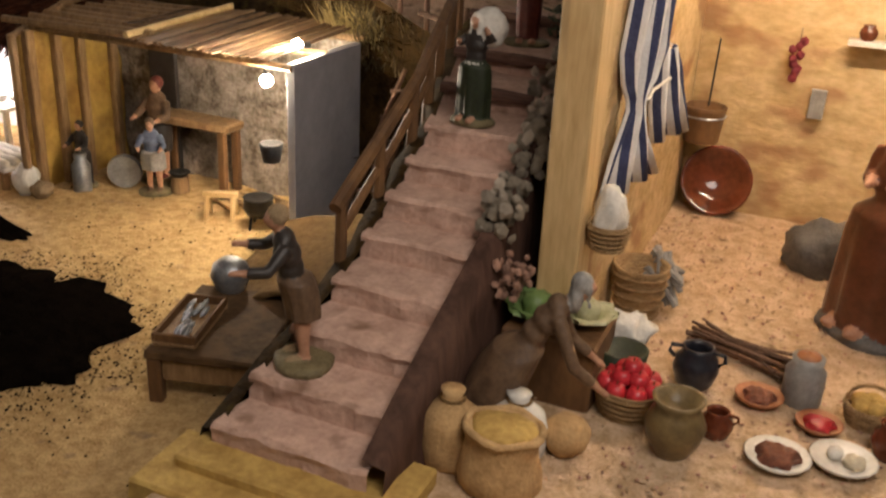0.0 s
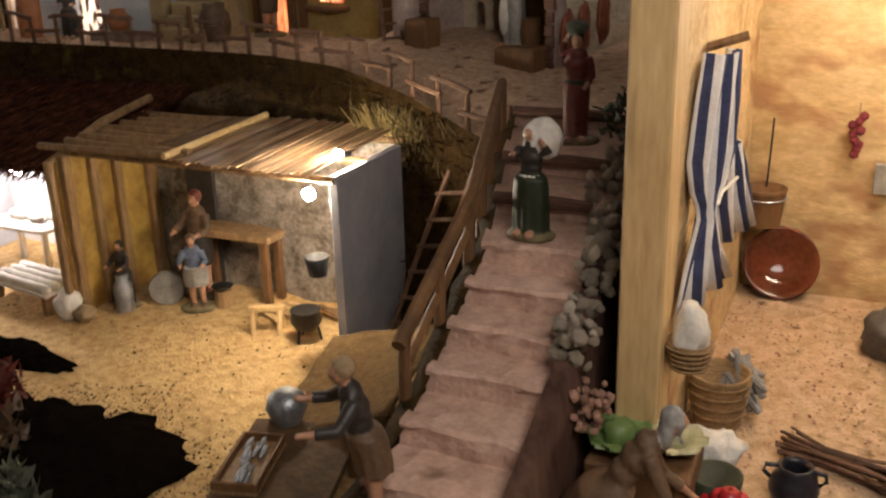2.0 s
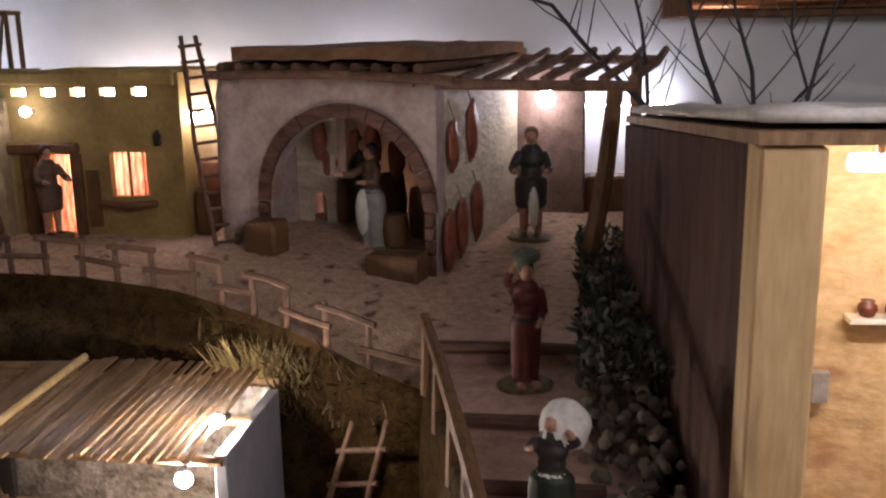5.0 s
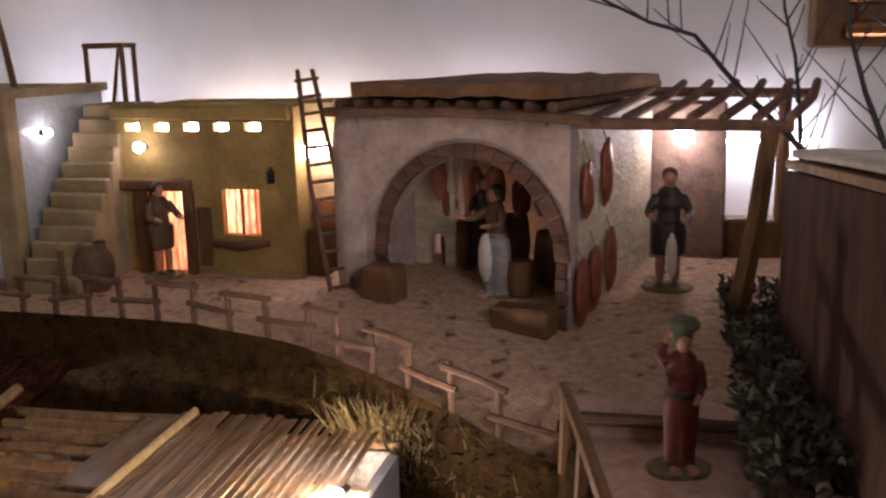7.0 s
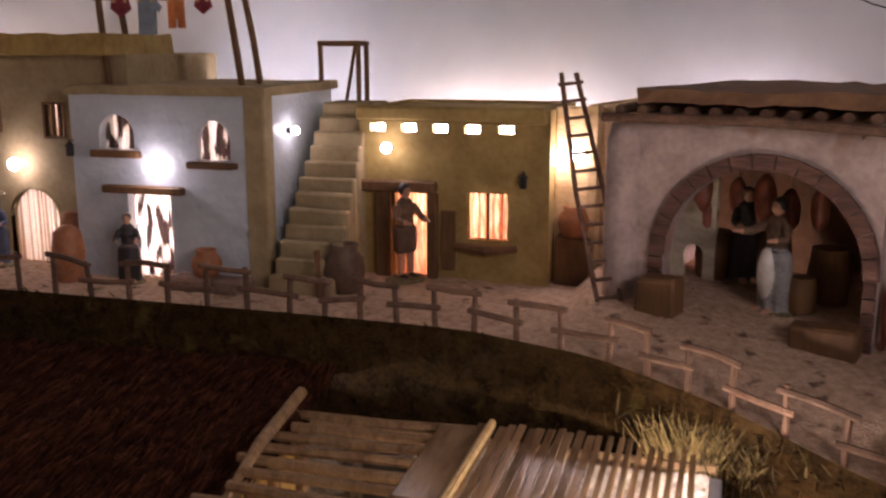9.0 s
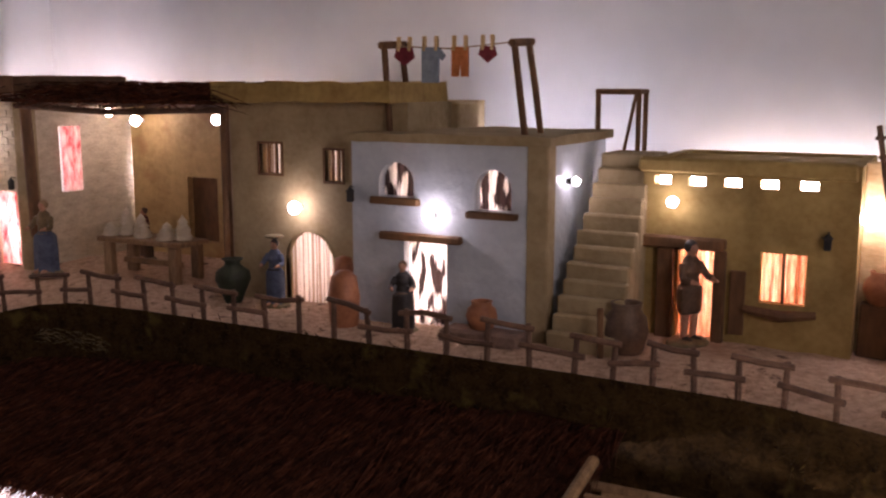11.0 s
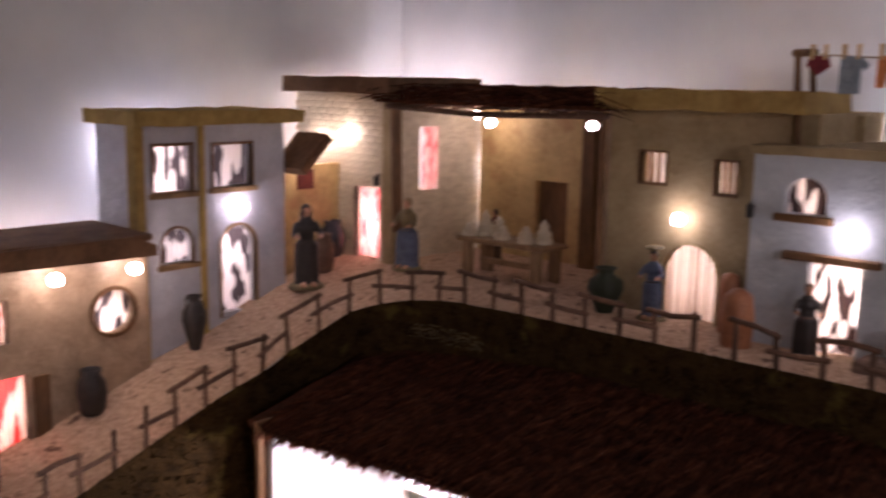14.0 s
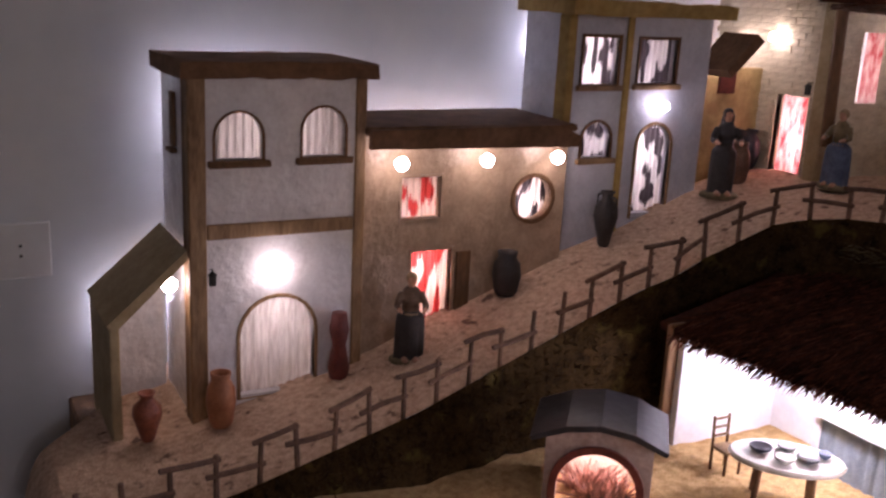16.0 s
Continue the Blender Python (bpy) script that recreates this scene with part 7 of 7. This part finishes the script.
pot("tin_pot", pose(-0.70, 0.915, MZ + 0.07), [(0.018, 0), (0.026, 0.02), (0.022, 0.034), (0.012, 0.042), (0, 0.044)], M_STEEL, "dull tin pot on the counter", "pot")


def drape(name, pts, material, label, category):
    """A sagging sheet over four corner heights: grid from corner points."""
    a, b, c, d = (Vector(p) for p in pts)
    bm = bmesh.new()
    n = 16
    g = []
    for j in range(n + 1):
        row = []
        for i in range(n + 1):
            u, v = i / n, j / n
            p = (a * (1 - u) + b * u) * (1 - v) + (d * (1 - u) + c * u) * v
            p.z += -0.012 * math.sin(math.pi * u) * math.sin(math.pi * v) + 0.004 * noise.noise(p * 30)
            row.append(bm.verts.new(p))
        g.append(row)
    for r0, r1 in zip(g, g[1:]):
        for k in range(n):
            bm.faces.new((r0[k], r0[k + 1], r1[k + 1], r1[k]))
    ob = solid(name, bm, material, label=label, category=category, smooth=True)
    md = ob.modifiers.new("thick", "SOLIDIFY")
    md.thickness = 0.005
    return ob


drape("sackcloth_awning", [(-0.735, 0.90, 0.42), (-0.56, 0.915, 0.49), (-0.60, 1.155, 0.50), (-0.765, 1.13, 0.46)], M_BURLAP, "brown sackcloth stretched beside the stairs", "awning")
for k, (x, yy) in enumerate(((-0.73, 0.91), (-0.565, 0.925), (-0.605, 1.145), (-0.757, 1.12))):
    pp = thing("awning_pole", pose(x, yy, MZ), "short wooden pole holding the sackcloth", "pole", "awning poles")
    part("pole", tube([(0, 0, -0.005), (0, 0, (0.04, 0.108, 0.117, 0.078)[k])], 0.005, 7), M_TIMBER, pp)


def sack(name, m, r, h, material, label, mouth=None):
    """A soft upright sack, gathered at the neck or open and filled."""
    t = thing(name, m, label, "sack")
    top = [(r * 0.45, h * 0.93), (r * 0.3, h), (r * 0.42, h * 1.1), (0, h * 1.06)] if mouth is None else [(r * 0.98, h * 0.92), (r * 1.02, h * 0.97), (r * 0.92, h * 0.98), (0, h * 0.9)]
    bm = lathe([(0, 0), (r * 0.86, 0.002), (r * 1.02, h * 0.14), (r * 1.06, h * 0.32), (r, h * 0.55), (r * 0.93, h * 0.76)] + top, 26, squash=0.88)
    for v in bm.verts:
        k = 1 + 0.13 * noise.noise(v.co * 26 + m.translation * 40) + 0.04 * noise.noise(v.co * 80)
        v.co.x, v.co.y = v.co.x * k, v.co.y * k
    part("body", bm, material, t, smooth=True)
    if mouth:
        part("rolled_rim", tube([(r * 0.98 * math.cos(q * math.pi / 9), r * 0.86 * math.sin(q * math.pi / 9), h * (0.96 + 0.03 * math.sin(q * 1.7))) for q in range(19)], r * 0.1, 6, cap=False), material, t, smooth=True)
        part("filling", ball((0, 0, h * 0.93), r * 0.86, sub=3, scale=(1, 0.86, 0.3), lump=0.25), mouth, t, "heaped contents", smooth=True)
    else:
        part("neck_cord", tube([(r * 0.4 * math.cos(q * math.pi / 6), r * 0.36 * math.sin(q * math.pi / 6), h * 0.97) for q in range(13)], 0.0016, 5, cap=False), M_BURLAP, t)


sack("grain_sack", pose(-0.292, 0.70, GZ - 0.004), 0.029, 0.075, M_TANSACK, "upright tan grain sack tied beside the stairs")
sack("grain_sack", pose(-0.235, 0.685, GZ - 0.004), 0.036, 0.07, M_TANSACK, "open tan grain sack heaped to the rim", M_YSTEP)
sack("flour_bag", pose(-0.243, 0.745, GZ - 0.004), 0.029, 0.062, M_WHITECL, "small white flour bag tied at the neck")
solid("melon", ball((0, 0, 0), 0.023, sub=3, scale=(1, 0.95, 0.95), lump=0.12), M_TANSACK, pose(-0.2, 0.765, GZ + 0.02), "round tan melon on the sand", "melon", smooth=True)


def cabbage(m, r, label, material):
    t = thing("cabbage", m, label, "cabbage")
    part("heart", ball((0, 0, r * 0.5), r * 0.5, sub=2, lump=0.3), material, t, smooth=True)
    for q in range(9):
        aa = q * 2.4
        bm = bmesh.new()
        g = []
        for i in range(6):
            f = i / 5
            row = []
            for j in range(5):
                s = (j / 4 - 0.5) * 1.1 * r * math.sin(math.pi * (0.15 + 0.8 * f))
                z = r * (0.2 + 0.7 * f - 0.35 * f * f) + 0.08 * r * math.sin(j * 2.5 + q)
                d = r * (0.25 + 0.85 * f)
                row.append(bm.verts.new((d * math.cos(aa) - s * math.sin(aa), d * math.sin(aa) + s * math.cos(aa), z)))
            g.append(row)
        for r0, r1 in zip(g, g[1:]):
            for k in range(4):
                bm.faces.new((r0[k], r0[k + 1], r1[k + 1], r1[k]))
        part("leaf", bm, material, t, smooth=True)


cb = solid("produce_crate", box(-0.30, 0.84, GZ - 0.005, -0.2, 0.93, 0.535, bevel=0.003, rough=0.002), M_TIMBER, label="dark wooden crate under the cabbages", category="crate")
cabbage(pose(-0.275, 0.875, 0.535), 0.034, "spreading green cabbage on the crate", M_LEAF)
cabbage(pose(-0.225, 0.89, 0.535), 0.03, "pale frilled cabbage on the crate", M_PALEGREEN)
solid("garlic_bunch", ball((0, 0, 0), 0.028, sub=3, scale=(1.2, 0.9, 0.8), lump=0.6), M_WHITECL, pose(-0.205, 0.965, 0.50), "pale bunch of garlic beside the basket", "garlic", smooth=True)
pot("dark_pail", pose(-0.185, 0.905, GZ), [(0.02, 0), (0.027, 0.05), (0.023, 0.05), (0, 0.03)], M_DKGREEN, "dark green pail beside the apples", "pail")
# plants on the soil
for x, yy, mt, sd2 in ((-1.157, 0.872, M_FRED, 1), (-0.95, 0.68, M_DKLEAF, 2), (-1.06, 0.78, M_FBROWN, 3), (-0.9, 0.66, M_DKLEAF, 4)):
    blades("garden_plant", 160, lambda r, x=x, yy=yy: ((x + r.uniform(-0.03, 0.03), yy + r.uniform(-0.03, 0.03), MZ + 0.02 + r.uniform(0, 0.05)), (r.uniform(-0.7, 0.7), r.uniform(-0.7, 0.7), 0.7)), 0.03, 0.005, mt, "low leafy garden plant on the dark soil", "plant", spread=0.6, seed=40 + sd2)

# ---- oven with an arch ----
ov = thing("clay_oven", pose(-2.395, 0.985, MZ, 0, 0, 50) @ Matrix.Scale(0.8, 4), "domed clay oven with a glowing arched mouth", "oven")
part("front", slab([(-0.1, -0.02), (0.1, -0.02), (0.1, 0.144), (0.0, 0.17), (-0.1, 0.144)], [arch(-0.075, -0.01, 0.075, 0.12, 16)], -0.06, -0.04), M_STONE, ov)
part("arch_ring", slab(arch(-0.09, -0.02, 0.09, 0.134, 16), [arch(-0.075, -0.015, 0.075, 0.12, 16)], -0.067, -0.06), M_FRED, ov, "dark red arch band")
part("left_side", box(-0.1, -0.04, -0.02, -0.085, 0.09, 0.142, bevel=0.002), M_STONE, ov)
part("right_side", box(0.085, -0.04, -0.02, 0.1, 0.09, 0.142, bevel=0.002), M_STONE, ov)
part("back", box(-0.085, 0.075, -0.02, 0.085, 0.09, 0.15, bevel=0), M_CREAM, ov)
part("roof", slab([(-0.125, 0.138), (-0.06, 0.163), (0.0, 0.172), (0.06, 0.163), (0.122, 0.138), (0.126, 0.146), (0.064, 0.174), (0.0, 0.184), (-0.064, 0.174), (-0.129, 0.146)], (), -0.08, 0.1), M_BLACKC, ov, "dark grey slate roof")
oi = thing("oven_lamp", pose(-2.405, 0.995, MZ + 0.095), "small lamp glowing inside the oven", "lamp")
part("bulb", ball((0, 0, 0), 0.01), glow("oven_glow", (1.0, 0.72, 0.66), 230), oi, smooth=True)
blades("oven_embers", 520, lambda r: ((-2.395 + r.uniform(-0.045, 0.045), 0.985 + r.uniform(-0.03, 0.035), MZ + 0.005), (0, 0, 1)), 0.045, 0.003, M_PINKST, "pale reddish kindling inside the oven mouth", "kindling", spread=0.9, seed=77)

# ---- bare tree behind the yard ----


def bare_tree():
    t = thing("bare_tree", pose(-0.18, 1.85, 0.0), "leafless dark tree behind the yard wall", "tree")
    rnd = random.Random(23)
    part("trunk", tube([(0, 0, 0), (0.01, 0, 0.5), (-0.02, 0.0, 0.78), (-0.05, 0, 0.92)], [0.016, 0.013, 0.01, 0.007], 8), M_BLACK, t)
    limbs = [
        ([(-0.04, 0, 0.9), (-0.075, 0, 0.965), (-0.145, -0.01, 1.035), (-0.21, 0, 1.10), (-0.265, 0.01, 1.165), (-0.33, 0, 1.185), (-0.40, 0, 1.22)], 0.0065),
        ([(-0.05, 0, 0.9), (-0.107, 0.02, 0.985), (-0.112, 0.02, 1.06), (-0.122, 0.02, 1.132), (-0.14, 0.02, 1.2), (-0.15, 0.02, 1.3)], 0.005),
        ([(0.0, 0, 0.8), (0.003, -0.02, 1.0), (-0.03, -0.02, 1.08), (-0.055, -0.02, 1.16), (-0.07, -0.02, 1.26)], 0.0065),
        ([(0.01, 0, 0.75), (0.06, 0, 0.96), (0.05, 0, 1.06), (0.02, 0, 1.15), (0.0, 0, 1.3)], 0.006),
        ([(0.01, 0, 0.7), (0.13, 0, 0.98), (0.16, 0.02, 1.1), (0.2, 0.02, 1.25)], 0.006),
        ([(0.01, 0, 0.72), (0.09, 0.02, 0.97), (0.14, 0.02, 1.03), (0.11, 0.02, 1.12), (0.12, 0.02, 1.25)], 0.005),
    ]
    for pts, rad in limbs:
        pts = [Vector(p) for p in pts]
        lb = part("branch", tube(pts, [0.85 * rad * (1 - 0.6 * k / (len(pts) - 1)) for k in range(len(pts))], 7), M_BLACK, t)
        for k in range(2, len(pts)):
            for q in range(3):
                a = pts[k - 1].lerp(pts[k], rnd.random())
                d = ((pts[k] - pts[k - 1]).normalized() + Vector((rnd.choice((-0.9, 0.9)), rnd.uniform(-0.3, 0.3), rnd.uniform(-0.1, 0.6)))).normalized()
                ln = rnd.uniform(0.03, 0.14)
                part("twig", tube([a, a + d * ln * 0.5 + Vector((0, 0, 0.004)), a + d * ln + Vector((0, 0, 0.016))], [0.0015, 0.0012, 0.0007], 5), M_BLACK, lb)


bare_tree()
so = thing("wall_socket", pose(-3.1, 0.235, 0.655, 0, 0, 90), "white plastic power socket on the room wall", "socket")
part("plate", box(-0.05, -0.006, -0.05, 0.05, 0.0, 0.05, bevel=0.002), M_PAPER, so)
for z in (-0.009, 0.009):
    part("hole", tube([(0, -0.0075, z), (0, -0.006, z)], 0.003, 8), M_BLACK, so)


# ---- crumbs and litter ----


def crumbs(name, n, place, r0, r1, material, label, category, seed):
    rnd = random.Random(seed)
    vs, fs = [], []
    for _ in range(n):
        c = Vector(place(rnd))
        r = rnd.uniform(r0, r1)
        i = len(vs)
        a0 = rnd.uniform(0, 6.28)
        vs += [c + Vector((r * math.cos(a0 + q * 1.57) * rnd.uniform(0.6, 1.4), r * math.sin(a0 + q * 1.57) * rnd.uniform(0.6, 1.4), rnd.uniform(-0.2, 0.2) * r)) for q in range(4)] + [c + Vector((0, 0, r * rnd.uniform(0.4, 0.9))), c - Vector((0, 0, r * 0.5))]
        for q in range(4):
            fs += [(i + q, i + (q + 1) % 4, i + 4), (i + (q + 1) % 4, i + q, i + 5)]
    me = bpy.data.meshes.new(name)
    me.from_pydata([tuple(v) for v in vs], [], fs)
    me.materials.append(material)
    return tagged(new(name, me), label, category, kind="stuff")


def ground_at(x, y):
    v = Vector((x, y, 0))
    return MZ + 0.006 * noise.noise(v * 9) + 0.004 * noise.noise(v * 35)


def on_market(r):
    x, y = r.uniform(-1.75, -0.6), r.uniform(0.6, 1.35)
    return x, y, ground_at(x, y) + 0.001


def round_soil(r):
    a = r.uniform(0, 6.28)
    f = 0.7 + 0.2 * noise.noise(Vector((3 * math.cos(a), 3 * math.sin(a), 5))) + 0.6 * r.random() ** 3
    x, y = -1.03 + 0.24 * f * math.cos(a), 0.74 + 0.21 * f * math.sin(a)
    return x, y, MZ + 0.004 + 0.012 * max(0, 1.05 - f)


crumbs("dark_crumbs", 420, on_market, 0.0008, 0.0028, M_SOIL, "scattered dark crumbs of earth on the sawdust", "crumbs", 51)
crumbs("wood_shavings", 1500, on_market, 0.0012, 0.0034, M_SAWDUST, "pale wood shavings strewn over the ground", "shavings", 52)
crumbs("soil_clods", 6500, round_soil, 0.0006, 0.0024, M_SOIL, "loose black clods round the garden soil", "soil clods", 53)
crumbs("yard_chips", 1300, lambda r: (r.uniform(-0.26, 0.35), r.uniform(0.5, 1.5), GZ + 0.002), 0.001, 0.0032, M_PINKST, "reddish stone chips strewn over the yard sand", "gravel", 56)
crumbs("yard_gravel", 2200, lambda r: (r.uniform(-0.26, 0.35), r.uniform(0.5, 1.5), GZ + 0.002), 0.001, 0.0034, M_SAND, "fine gravel scattered over the yard", "gravel", 54)


def on_street(r):
    if r.random() < 0.3:
        x, y = r.uniform(-2.8, -2.61), r.uniform(0.35, 1.5)
    else:
        x, y = r.uniform(-2.5, -0.65), r.uniform(1.57, 1.72)
    return x, y, terrace_z(x, y) + 0.001


crumbs("street_gravel", 2600, on_street, 0.0012, 0.0034, M_PATH, "coarse gravel crumbs on the raised street", "gravel", 55)

cab = thing("wall_cabinet", pose(-0.08, 2.16, 1.14), "dark wooden wall cabinet with a copper rail", "cabinet")
part("carcass", box(-0.17, -0.07, 0.0, 0.3, -0.0005, 0.4, bevel=0.004), M_TIMBER, cab)
for z in (0.03, 0.075, 0.095):
    part("copper_rail", tube([(-0.12, -0.085, z), (0.3, -0.085, z)], 0.014 if z < 0.05 else 0.004, 12), M_COPPER, cab, "shiny copper rail", smooth=True)
for x in (-0.1, 0.1, 0.28):
    part("bracket", box(x - 0.004, -0.085, 0.02, x + 0.004, -0.0705, 0.1, bevel=0.001), M_TIMBER, cab)

# ---- stone courses of the cream tower ----
host = bpy.data.objects["stone_tower"]
wall = next(c for c in host.children if c.name.startswith("front_wall"))
rnd = random.Random(61)
blocks = []
for k in range(5):
    blocks.append(mesh("stone", box(-0.0163, -0.0014 - 0.0005 * k, -0.0072, 0.0163, 0.0, 0.0072, bevel=0.0012, rough=0.0007), M_CREAM))
for row in range(26):
    z = 0.78 + 0.0148 * row
    for col in range(10):
        x = -3.04 + 0.033 * col + (0.0165 if row % 2 else 0)
        if x > -2.762 or (-2.875 < x < -2.74 and z < 0.967):
            continue
        ob = new("stone", rnd.choice(blocks))
        ob.parent = wall
        ob.matrix_local = pose(x + rnd.uniform(-0.001, 0.001), -0.0005, z, 0, rnd.uniform(-1.5, 1.5), 0)
